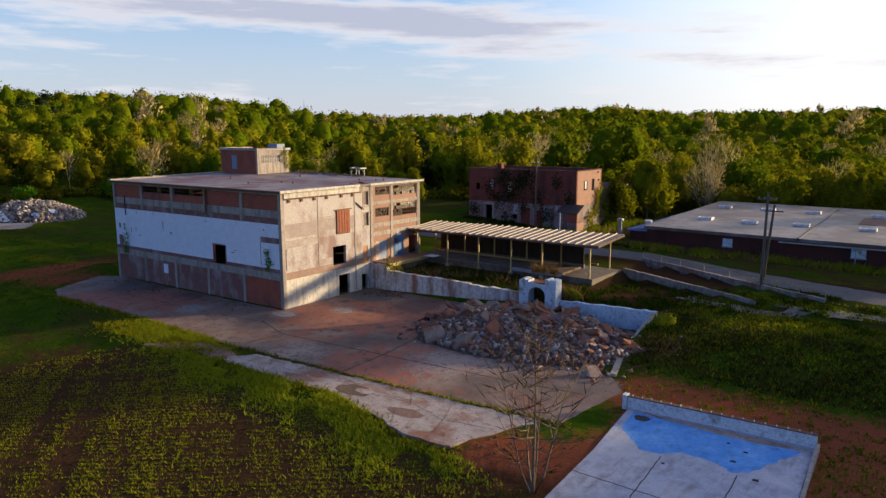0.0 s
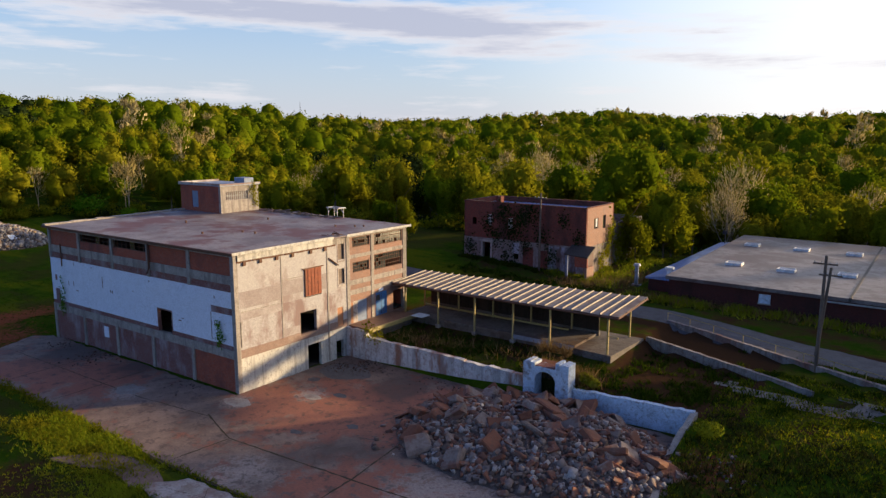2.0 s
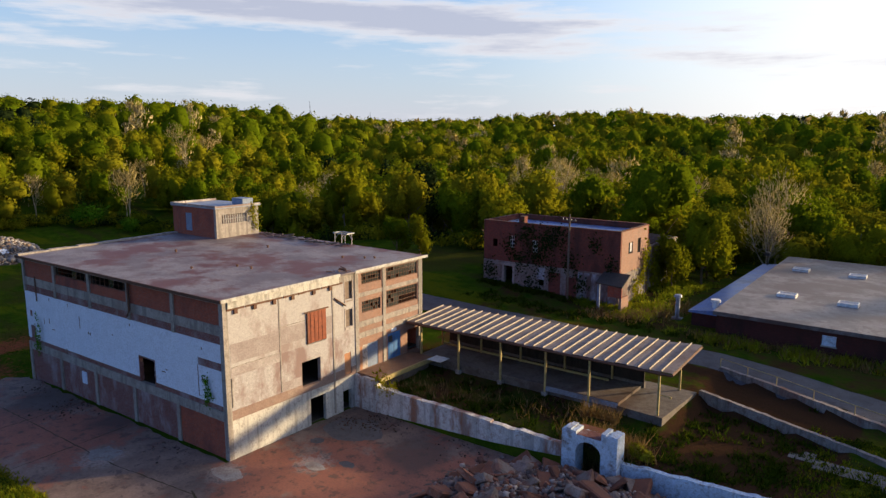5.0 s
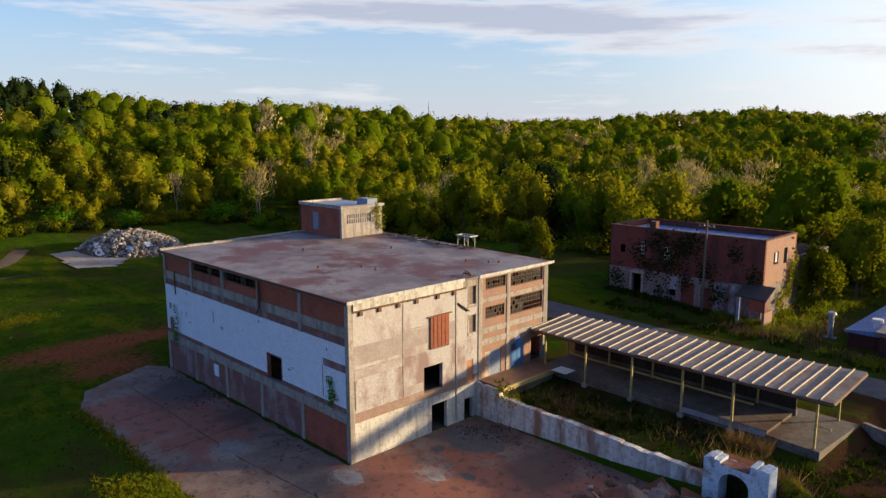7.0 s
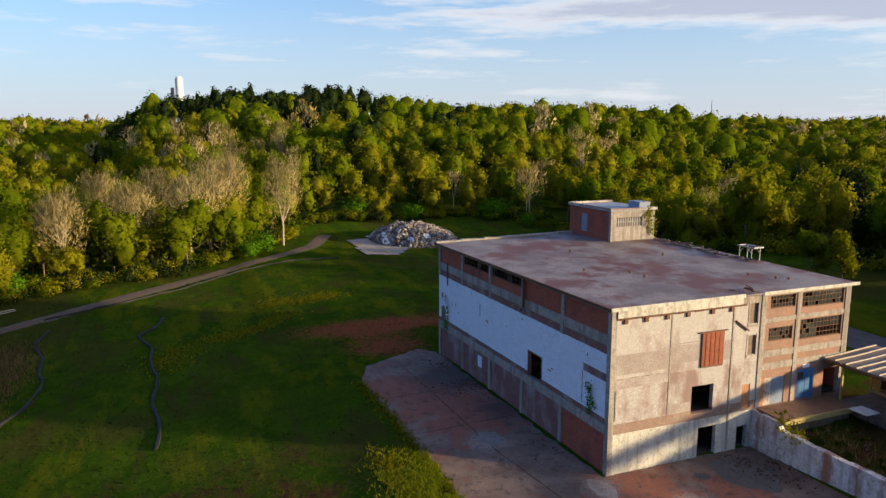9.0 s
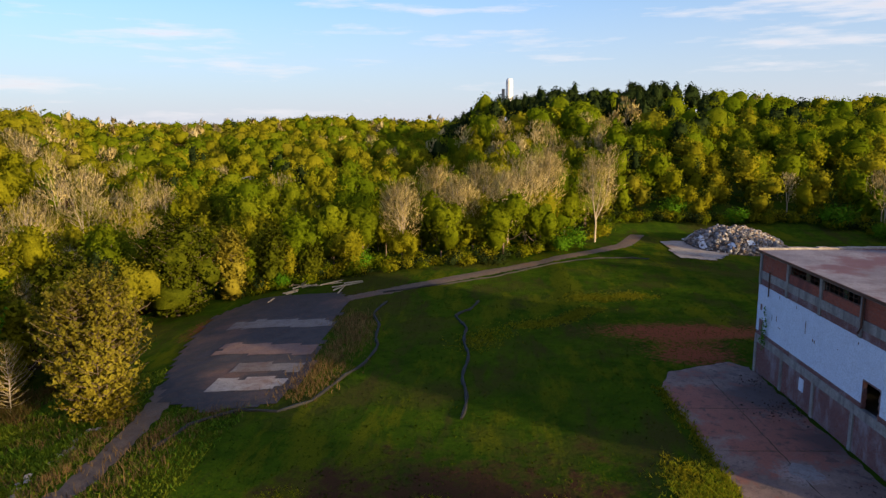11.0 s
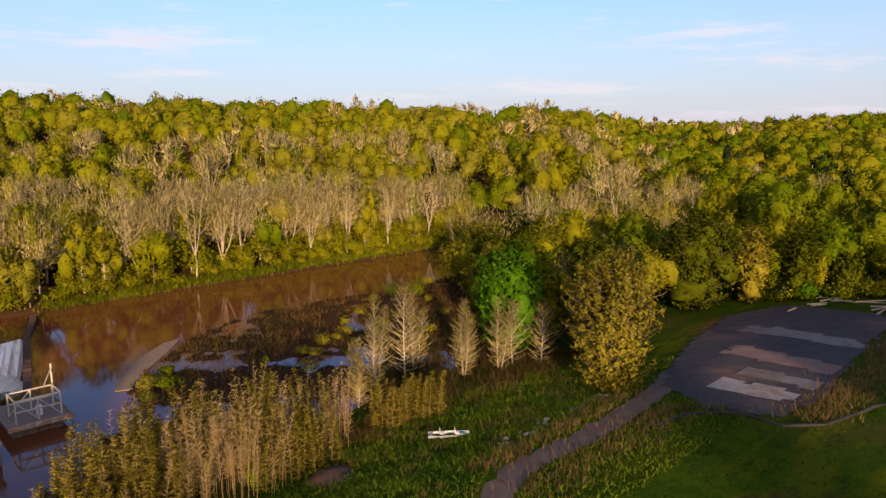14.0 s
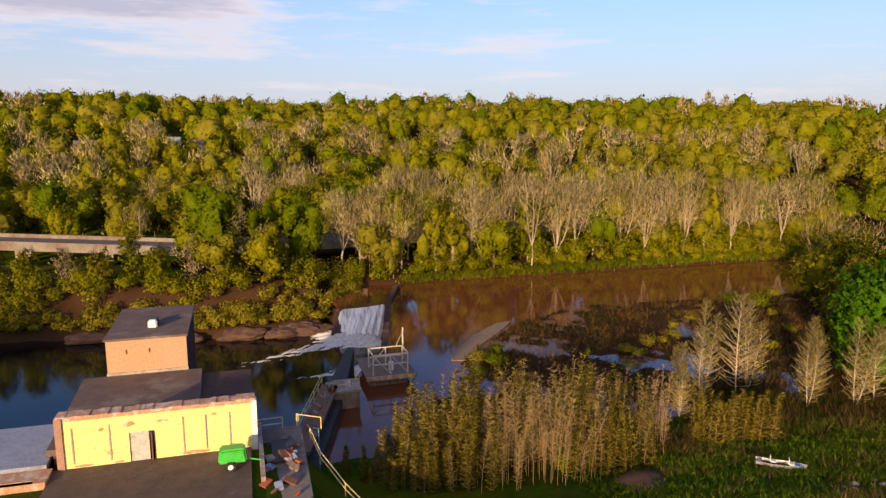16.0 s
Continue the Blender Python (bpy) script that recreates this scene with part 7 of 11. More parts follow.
# ---- old brick house behind the dock ----
def old_house():
    h = thing("brick_house", (0, 51, 4), "derelict two-storey dark red brick house with ivy and boarded openings", "building")
    x0, x1, y0, y1, z0, z1 = -9.6, 9.5, 47.6, 56.0, 2.2, 12.3
    holes = [(-5.6, -4.9, 9.1, 10.6), (-2.2, -1.5, 8.8, 10.3), (-8.2, -7.5, 9.0, 10.0), (-6.3, -5.0, 3.0, 6.6), (-1.4, -0.5, 4.6, 6.8), (5.0, 6.6, 4.6, 6.8)]
    part("front_wall", wall_with_holes("x", y0, 0.35, x0, x1, 7.2, z1, holes), "brick_house", h, "dark red brick front")
    part("front_base", wall_with_holes("x", y0 - 0.02, 0.37, x0, x1, z0, 7.2, holes), "house_base", h, "grey stained render base")
    # Sun-facing gable in faded, paler brick; sunlight is put into its colour
    part("gable_wall", wall_with_holes("y", x1, -0.35, y0 + 0.35, y1, 7.2, z1, [(50.0, 51.3, 9.4, 10.8), (52.8, 53.8, 9.2, 11.0)]), "brick_pale", h, "faded brick side, coloured paler for the sun on it")
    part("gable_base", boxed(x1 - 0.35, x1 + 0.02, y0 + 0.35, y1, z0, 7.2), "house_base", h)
    part("rear_wall", boxed(x0, x1, y1, y1 + 0.35, z0, z1), "brick_house", h)
    part("west_wall", boxed(x0, x0 + 0.35, y0 + 0.35, y1, z0, z1), "brick_house", h)
    # House roof: the sky's reflection is put into its blue colour
    part("roof", boxed(x0 + 0.35, x1 - 0.35, y0 + 0.35, y1, z1 - 0.75, z1 - 0.6), "roof_sky_blue", h, "wet flat roof coloured with the blue of reflected sky")
    bm = bmesh.new()
    box(bm, x0 - 0.05, x1 + 0.05, y0 - 0.06, y0 + 0.32, z1, z1 + 0.12)
    box(bm, x1 - 0.32, x1 + 0.06, y0 + 0.32, y1 + 0.2, z1, z1 + 0.12)
    box(bm, x0 - 0.05, x0 + 0.32, y0 + 0.32, y1 + 0.2, z1, z1 + 0.12)
    box(bm, x0 + 0.32, x1 - 0.32, y1 - 0.1, y1 + 0.3, z1, z1 + 0.16)
    part("coping", bm, "brick_house", h, "dark brick parapet coping")
    bm = boxed(-4.4, -3.6, 47.8, 48.6, 11.6, 13.2)
    part("chimney", bm, "brick_house", h)
    for a, b, c, d in ((-5.6, -4.9, 9.1, 10.6), (-2.2, -1.5, 8.8, 10.3)):
        w = part("window", boxed(a, b, y0 + 0.1, y0 + 0.14, c, d), "glass", h)
        bm = bmesh.new()
        for x in (a, (a + b) / 2 - .025, b - .05):
            box(bm, x, x + 0.05, y0 + 0.05, y0 + 0.1, c, d)
        for k in range(4):
            z = c + (d - c - .05) * k / 3
            box(bm, a, b, y0 + 0.045, y0 + 0.095, z, z + 0.05)
        part("frame", bm, "white_metal", w)
    w = part("window", boxed(x1 - 0.2, x1 - 0.16, 50.0, 51.3, 9.4, 10.8), "glass", h)
    part("frame", boxed(x1 - 0.16, x1 - 0.1, 50.7, 51.3, 9.6, 10.7), "white_metal", w, "white half-open sash")
    part("window", boxed(x1 - 0.2, x1 - 0.16, 52.8, 53.8, 9.2, 11.0), "glass", h)
    part("boarding", boxed(5.0, 6.6, y0 + 0.02, y0 + 0.08, 4.6, 6.8), "rust_red", h, "red-brown boarded window")
    part("boarding", boxed(0.2, 1.8, y0 - 0.06, y0 - 0.02, 3.6, 6.5), "brick_house", h, "bricked-up doorway")
    part("boarding", boxed(2.6, 4.0, y0 - 0.05, y0 - 0.02, 3.4, 6.2), "brick_house", h, "bricked-up doorway")
    part("pale_render", boxed(4.2, 9.2, y0 - 0.05, y0 - 0.02, 2.6, 7.0), "house_patch", h, "peeling blue-white render")
    part("pale_render", boxed(-1.5, -0.4, y0 - 0.05, y0 - 0.025, 5.4, 6.9), "house_patch", h, "white board")
    bm = bmesh.new()
    box(bm, -6.6, -6.3, y0 - 0.25, y0, 3.0, 6.7)
    box(bm, -5.0, -4.7, y0 - 0.25, y0, 3.0, 6.7)
    box(bm, -6.8, -4.5, y0 - 0.35, y0, 6.7, 7.0)
    part("door_surround", bm, "concrete_band", h, "stone door surround")
    # porch at the corner
    p = thing("porch", (9.0, 46.5, 3), "small tiled porch at the corner of the brick house", "porch")
    bm = bmesh.new()
    a = [bm.verts.new(c) for c in ((7.6, 45.2, 6.6), (10.9, 45.2, 6.4), (10.9, 47.5, 7.5), (7.6, 47.5, 7.5), (7.6, 45.2, 6.45), (10.9, 45.2, 6.25), (10.9, 47.5, 7.35), (7.6, 47.5, 7.35))]
    for f in ((0, 1, 2, 3), (7, 6, 5, 4), (0, 4, 5, 1), (1, 5, 6, 2), (2, 6, 7, 3), (3, 7, 4, 0)):
        bm.faces.new([a[i] for i in f])
    part("roof", bm, "steel_dark", p, "dark tiled lean-to roof")
    part("side", boxed(9.0, 10.7, 45.5, 45.75, 5.0, 6.4), "brick_red", p)
    part("pier", boxed(10.4, 10.7, 45.5, 47.6, 2.6, 5.0), "brick_pale", p)
    part("pier", boxed(7.7, 8.0, 45.5, 45.8, 2.6, 6.4), "blue_grey", p)
    # low ivy-covered annex
    x = thing("annex", (8, 62, 4), "low roofless brick annex covered with ivy", "outbuilding")
    part("side_wall", boxed(8.9, 9.3, 56.4, 68.0, 2.4, 9.4), "house_base", x)
    part("end_wall", boxed(-4, 8.9, 67.6, 68.0, 2.4, 9.2), "brick_house", x)
    bm = bmesh.new()
    for k in range(12):
        tube(bm, [(8.9, 57 + k * 0.95, 9.45), (0.5, 57 + k * 0.95, 9.6)], 0.06, 4)
    part("roof_joists", bm, "wood", x, "bare roof joists")


M["house_patch"] = worn("peeling_blue_white_render", (0.34, 0.38, 0.45), (0.22, 0.23, 0.27), (0.10, 0.06, 0.05), s_big=0.5, s_mid=1.0, stain_at=(0.48, 0.6), relief=0.02, drip=True)
M["house_base"] = worn("stained_grey_render", (0.26, 0.235, 0.225), (0.17, 0.145, 0.14), (0.13, 0.055, 0.045), s_big=0.3, s_mid=1.0, stain_at=(0.52, 0.66), relief=0.02, drip=True)
old_house()


# ---- long low shed ----
def low_shed():
    s = thing("low_warehouse", (43, 60, 3), "long low dark red brick warehouse with a flat grey roof", "building")
    x0, x1, y0, y1 = 21.8, 70.0, 43.6, 79.5
    z0 = 1.6

    def rz(x, y):
        return 5.75 + 0.012 * (y - y0) - 0.006 * (x - x0)
    holes = [(31.5, 32.7, 3.9, 4.9), (45.5, 47.0, 3.9, 5.0), (56, 57.4, 3.9, 5)]
    part("front_wall", wall_with_holes("x", y0, 0.35, x0, x1, z0, 5.35, holes), "brick_dark", s, "dark red brick front wall")
    for a, b, c, d in holes:
        w = part("window", boxed(a, b, y0 + 0.04, y0 + 0.1, c, d), "ret_blue", s, "pale blue boarded window")
        bm = bmesh.new()
        box(bm, a - .08, b + .08, y0 - 0.06, y0 + 0.02, c - 0.12, c)
        part("sill", bm, "concrete_pale", w)
    part("west_wall", boxed(x0, x0 + 0.35, y0 + 0.35, y1, z0, 5.5), "brick_dark", s)
    part("rear_wall", boxed(x0, x1, y1 - 0.35, y1, z0, 5.7), "brick_dark", s)
    part("east_wall", boxed(x1 - 0.35, x1, y0 + 0.35, y1 - 0.35, z0, 5.4), "brick_dark", s)
    for k, (a, b) in enumerate(((x0 - 0.3, 40.0), (40.06, x1 + 0.3))):
        part("roof", slab_poly([(a, y0 - 0.35), (b, y0 - 0.35), (b, y1 + 0.3), (a, y1 + 0.3)], lambda x, y: rz(x, y) - 0.4, lambda x, y: rz(x, y)), "roof_grey", s, "weathered grey membrane roof")
    part("roof_seam", slab_poly([(39.9, y0 - 0.36), (40.15, y0 - 0.36), (40.15, y1 + 0.3), (39.9, y1 + 0.3)], lambda x, y: rz(x, y) - 0.3, lambda x, y: rz(x, y) + 0.06), "steel_dark", s)
    part("gutter", boxed(38.0, x1, y0 - 0.5, y0 - 0.37, 5.0, 5.15), "steel_pale", s, "pale metal gutter")
    for x in (46.0, 60.0):
        bm = bmesh.new()
        tube(bm, [(x, y0 - 0.3, 5.1), (x, y0 - 0.3, 2.2)], 0.06, 6)
        part("downpipe", bm, "steel_pale", s)
    for x, y in ((26.3, 54.4), (32.3, 53.8), (38.5, 54.8), (24.9, 70.1), (31.3, 69.9), (37.6, 70.0), (46, 55), (46, 70), (54, 55)):
        k = thing("skylight", (x, y, rz(x, y)), "low white-rimmed skylight on the warehouse roof", "skylight", "warehouse skylights")
        z = rz(x, y)
        bm = bmesh.new()
        box(bm, x - 0.95, x + 0.95, y - 0.75, y - 0.65, z - 0.02, z + 0.32)
        box(bm, x - 0.95, x + 0.95, y + 0.65, y + 0.75, z - 0.02, z + 0.32)
        box(bm, x - 0.95, x - 0.85, y - 0.65, y + 0.65, z - 0.02, z + 0.32)
        box(bm, x + 0.85, x + 0.95, y - 0.65, y + 0.65, z - 0.02, z + 0.32)
        part("rim", bm, "white_metal", k)
        part("pane", boxed(x - 0.85, x + 0.85, y - 0.65, y + 0.65, z + 0.2, z + 0.26), "roof_blue", k)
    bm = slab_poly([(44.3, 60.5), (58, 60.5), (58, 68), (44.3, 68)], lambda x, y: rz(x, y) + 0.0, lambda x, y: rz(x, y) + 0.05)
    tagged(part("roof_patch", bm, "rust_deck"), "patch of bare brown decking on the warehouse roof", "roof patch")
    # lower side wing with a vent
    w = thing("side_wing", (20, 60, 3), "low side wing of the warehouse with a roof coloured with the blue of reflected sky", "building")
    part("wall", boxed(18.6, 18.95, 46.2, 78.5, z0, 4.7), "brick_dark", w)
    part("front_wall", boxed(18.6, 21.79, 45.9, 46.2, z0, 4.7), "brick_dark", w)
    # Wing roof takes the same painted sky reflection
    part("roof", slab_poly([(18.3, 45.6), (21.45, 45.6), (21.45, 78.8), (18.3, 78.8)], 4.65, lambda x, y: 4.85 + 0.1 * (x - 18.3)), "roof_sky_blue", w, "roof coloured with the blue of reflected sky")
    v = thing("roof_vent", (20.6, 47.4, 4.9), "stubby white ventilation cowl on the side wing", "vent")
    bm = bmesh.new()
    tube(bm, [(20.6, 47.4, 4.9), (20.6, 47.4, 5.7)], 0.32, 10)
    part("pipe", bm, "white_metal", v)
    bm = bmesh.new()
    tube(bm, [(20.6, 47.4, 5.7), (20.6, 47.4, 6.0)], 0.5, 10)
    part("cowl", bm, "white_metal", v)
    c = thing("stack", (16.6, 47.2, 3), "pale blue-grey metal exhaust stack with a cap", "chimney")
    bm = bmesh.new()
    tube(bm, [(16.6, 47.2, 2.8), (16.6, 47.2, 5.7)], 0.24, 10)
    part("pipe", bm, "house_patch", c)
    bm = bmesh.new()
    tube(bm, [(16.6, 47.2, 5.75), (16.6, 47.2, 6.0)], [0.46, 0.36], 10)
    part("cap", bm, "roof_blue", c)
    part("plinth", boxed(16.1, 17.1, 46.7, 47.7, 2.4, 3.4), "house_patch", c)
    m_ = thing("roof_mast", (19.2, 78, 5), "thin mast with a small box on the side wing", "mast")
    bm = bmesh.new()
    tube(bm, [(19.2, 77.5, 4.8), (19.2, 77.5, 6.6)], 0.06, 5)
    box(bm, 18.9, 19.5, 77.2, 77.8, 6.4, 6.9)
    part("pole", bm, "steel_dark", m_)


low_shed()


# ---- low wall with railing, utility poles ----
def lane_edge():
    w = thing("lane_wall", (34, 30, 2), "stained low concrete wall along the lane with a thin yellow railing", "retaining wall")
    line = [(25.0, 34.0), (30, 32.2), (36, 29.6), (45.5, 26.2)]
    rough_wall("wall", line, 0.4, 0.8, [3.1, 3.0, 2.8, 2.5], "house_base", w, jag=0.03)
    rough_wall("lower_wall", [(25.2, 27.6), (31, 26.0), (40, 23.4)], 0.35, 0.8, [2.9, 2.6, 2.1], "house_base", w, jag=0.03)
    P = []
    for (x0, y0), (x1, y1) in zip(line, line[1:]):
        n = max(2, int(math.hypot(x1 - x0, y1 - y0) / 2.2))
        P += [(x0 + (x1 - x0) * i / n, y0 + (y1 - y0) * i / n) for i in range(n)]
    P.append(line[-1])
    top = lambda x: np.interp(x, [25, 30, 36, 45.5], [3.1, 3.0, 2.8, 2.5])
    r = thing("railing", (34, 30, 3), "thin yellow pipe railing on the lane wall", "railing")
    for x, y in P:
        bm = bmesh.new()
        tube(bm, [(x, y, top(x) - 0.2), (x, y, top(x) + 0.75)], 0.035, 5)
        part("post", bm, "yellow_steel", r)
    bm = bmesh.new()
    tube(bm, [(x, y, top(x) + 0.74) for x, y in P], 0.03, 5)
    part("handrail", bm, "yellow_steel", r)
    draped_plate("broken_slab", [(33, 21.5), (41, 20.0), (52, 22.6), (52, 24.6), (40, 22.4), (34, 23.0)], "concrete", "pale broken concrete slab in the grass", 0.06)


lane_edge()


def utility_pole(x, y, tall, lean, label):
    p = thing("utility_pole", (x, y, ground_z(x, y)), label, "utility pole", "utility poles")
    z = ground_z(x, y)
    bm = bmesh.new()
    tube(bm, [(x, y, z - 0.5), (x + lean * 0.5, y, z + tall * 0.5), (x + lean, y, z + tall)], [0.16, 0.14, 0.11], 8)
    part("pole", bm, "pole", p)
    bm = bmesh.new()
    box(bm, x + lean - 0.9, x + lean + 0.9, y - 0.14, y - 0.04, z + tall - 0.75, z + tall - 0.62)
    part("crossarm", bm, "pole", p)
    for k in (-0.8, -0.3, 0.3, 0.8):
        bm = bmesh.new()
        tube(bm, [(x + lean + k, y - 0.09, z + tall - 0.62), (x + lean + k, y - 0.09, z + tall - 0.45)], [0.05, 0.03], 6)
        part("insulator", bm, "steel_pale", p)
    return p


utility_pole(39.4, 28.3, 9.6, 0.05, "weathered timber utility pole beside the lane")
utility_pole(38.9, 31.5, 8.0, 0.6, "leaning weathered timber utility pole beside the lane")
utility_pole(3.4, 46.4, 10.5, 0.05, "slim weathered pole before the brick house")


def scatter_bits(name, spots_, label, seed, material="gravel", size=(0.06, 0.28)):
    """Loose broken bits round the given spots of x, y, radius, count, joined."""
    nr = np.random.default_rng(seed)
    cube = np.array([(x, y, z) for x in (-.5, .5) for y in (-.5, .5) for z in (-.5, .5)])
    quads = np.array([(0, 1, 3, 2), (4, 6, 7, 5), (0, 4, 5, 1), (2, 3, 7, 6), (0, 2, 6, 4), (1, 5, 7, 3)])
    V, F, base = [], [], 0
    for cx, cy, r, n in spots_:
        for _ in range(n):
            x, y = cx + nr.normal() * r * 0.5, cy + nr.normal() * r * 0.5
            s = nr.uniform(*size)
            e = np.array(Euler(tuple(nr.uniform(-3, 3, 3))).to_matrix())
            z = max(ground_z(x, y), 0.02) + s * 0.2
            V.append((cube * (1 + nr.uniform(-.3, .3, cube.shape)) * nr.uniform(.3, 1.4, 3) * s) @ e.T + np.array([x, y, z]))
            F.append(quads + base); base += 8
    return tagged(mesh_np(name, np.concatenate(V), np.concatenate(F), material), label, "debris", kind="stuff")


M["dark_bits"] = island_mat("dark_yard_debris", [(0.04, 0.032, 0.028), (0.06, 0.045, 0.038), (0.09, 0.07, 0.062), (0.08, 0.035, 0.024), (0.14, 0.12, 0.11)])
scatter_bits("yard_debris", [(4.0, 11.4, 2.4, 200), (2.0, 10.2, 1.4, 80), (-20, -2.1, 2.6, 160), (-26, -2.0, 2.0, 60), (-6, -1.3, 2.5, 50), (12.5, 12.3, 3.0, 70), (35, -14, 2.5, 50)], "dark broken bits and dirt on the yard", 31, "dark_bits", (0.04, 0.13))
scatter_bits("brick_bits", [(37, 8, 2.2, 60)], "broken brick bits on the clay bank", 32, "gravel", (0.06, 0.18))

# ---- single trees, shrubs ----
def tree(name, kind_label, x, y, tall, wide, leaf, bark, n, size, seed, bare=0.02, parts=11, group="", stems=0, boughs=10, twig=0.6, slim=0.07, thick=0.8, haze=0.45):
    """One tree: a leafy crown of several masses (parts), or, with stems, a forked bare crown with fine twigs."""
    rng = np.random.default_rng(seed)
    z = ground_z(x, y)
    t = thing(name, (x, y, z), kind_label, "tree", group)
    Q, NN = [], []
    paths = trunk_paths(rng, tall, wide, bare, 6)
    if stems:
        q, nn, paths = bare_tree(rng, tall, wide, stems, boughs, n, twig, max(bare, .05), slim, thick, haze)
        Q.append(q); NN.append(nn)
    if parts and n:
        q, nn = crown_group(rng, tall, wide * 1.08, bare, n if not stems else n // 2, size, 8, 5, parts, 0.9, 1.6)
        Q.append(q); NN.append(nn)
    v, f = limbs_np(paths, 5)
    mesh_np("trunk", v, f, bark, parent=t, smooth=True)
    if Q:
        q = np.concatenate(Q)
        mesh_np("crown", q.reshape(-1, 3), np.arange(3 * len(q)).reshape(-1, 3), leaf, np.full(3 * len(q), rng.uniform()), parent=t, normals=np.concatenate(NN))
    return t


def grown_tree(name, kind_label, x, y, crown_mat, bark, seed, tall, wide, *shape, group="", core=0.0, **more):
    """One tree grown by its leaders."""
    rng = np.random.default_rng(seed)
    t = thing(name, (x, y, ground_z(x, y)), kind_label, "tree", group)
    q, nn, paths = leader_tree(rng, tall, wide, *shape, **more)
    if core:
        q2, n2 = crown_group(rng, tall * .93, wide * core, more.get("low", .1), 700, more.get("leaf", .3), 8, 5, 9, 0.8, 2.0)
        q, nn = np.concatenate([q, q2]), np.concatenate([nn, n2])
    v, f = limbs_np(paths, 4)
    mesh_np("trunk", v, f, bark, parent=t, smooth=True)
    mesh_np("crown", q.reshape(-1, 3), np.arange(3 * len(q)).reshape(-1, 3), crown_mat, np.full(3 * len(q), rng.uniform()), parent=t, normals=nn)
    return t


M["leaf_bright"] = foliage("bright_yellow_green_leaves", (0.20, 0.24, 0.015), (0.26, 0.25, 0.02), (0.12, 0.16, 0.01))
M["leaf_gold"] = foliage("golden_budding_twigs", (0.330, 0.270, 0.060), (0.390, 0.320, 0.115), (0.190, 0.150, 0.030), 0.3, False)
M["leaf_deep"] = foliage("deep_green_leaves", (0.065, 0.088, 0.006), (0.106, 0.120, 0.008), (0.033, 0.047, 0.003), 0.3)
M["leaf_twig"] = foliage("dry_brown_buds", (0.12, 0.075, 0.045), (0.09, 0.06, 0.035), (0.06, 0.04, 0.02), 0.1, False)
M["leaf_oak"] = foliage("olive_tan_spring_leaves", (0.240, 0.208, 0.018), (0.275, 0.238, 0.028), (0.150, 0.132, 0.012), 0.3)
grown_tree("oak_tree", "large olive-tan budding oak beside the track", -22.0, -64.5, "leaf_oak", "bark", 31, 14.0, 14.0, 14, 50, 6, 5, rise=0.7, low=0.02, twig=0.6, leaf=0.25, round_=True)
grown_tree("maple_tree", "vivid green leafy tree at the marsh edge", -29.0, -84.5, "leaf_vivid", "bark", 32, 13.6, 13.0, 14, 26, 6, 7, rise=0.6, low=0.1, twig=0.7, leaf=0.32, round_=True, core=0.86)
grown_tree("oak_tree", "broad dark green oak at the edge of the meadow", -66.0, -77.0, "leaf_deep", "bark", 33, 15.0, 17.0, 15, 28, 6, 7, rise=0.6, low=0.06, twig=0.7, leaf=0.36, round_=True, core=0.86)
for k, (x, y, h, w) in enumerate(((-24.6, -80.0, 7.0, 4.4), (-21.4, -79.5, 8.0, 4.8), (-17.5, -81.5, 8.0, 4.2), (-12.2, -86.0, 9.5, 4.8), (-9.0, -87.5, 9.0, 4.4), (-14.5, -87.0, 8.5, 4.4), (-7.0, -85.0, 7.5, 3.8), (-20, -84, 7.5, 4.2), (-3.5, -83.5, 6.5, 3.4), (-27, -77.5, 6.5, 4.0))):
    grown_tree("young_tree", "pale budding young tree with a straight thin trunk", x, y, "leaf_gold", "bark_pale", 40 + k, h * 1.15, w * 1.6, 1 + k % 3, 70, 12, 2, rise=1.0, low=0.10, twig=0.6, leaf=0.055, thick=0.8, group="pale young trees by the marsh")
for k, (x, y, h, w, lf) in enumerate(((-52, -97, 13.5, 8.5, "leaf_lime"), (-42, -92, 12, 8, "leaf_green"), (-44, -101, 12, 8, "leaf_deep"), (-60, -108, 13, 9, "leaf_deep"), (-36, -84, 10, 7, "leaf_lime"), (-47, -84, 12, 8.5, "leaf_deep"), (-57, -89, 11, 8, "leaf_deep"), (-75, -72, 11, 7, "leaf_oak"), (-80, -66, 10, 6, "leaf_deep"), (-84, -60, 6, 4.5, "leaf_deep"), (-33, -74, 8, 6, "leaf_deep"), (-39, -78, 9, 7, "leaf_oak"), (-37, -95, 11, 8, "leaf_oak"), (-50, -110, 12, 8, "leaf_olive"))):
    grown_tree("tree", "leafy spring tree between the marsh and the track", x, y, lf, "bark", 60 + k, h * 1.06, w * 1.35, 9, 24, 5, 6, rise=0.75, low=0.04, twig=0.65, leaf=0.36, round_=True, core=0.86, group="trees behind the marsh")
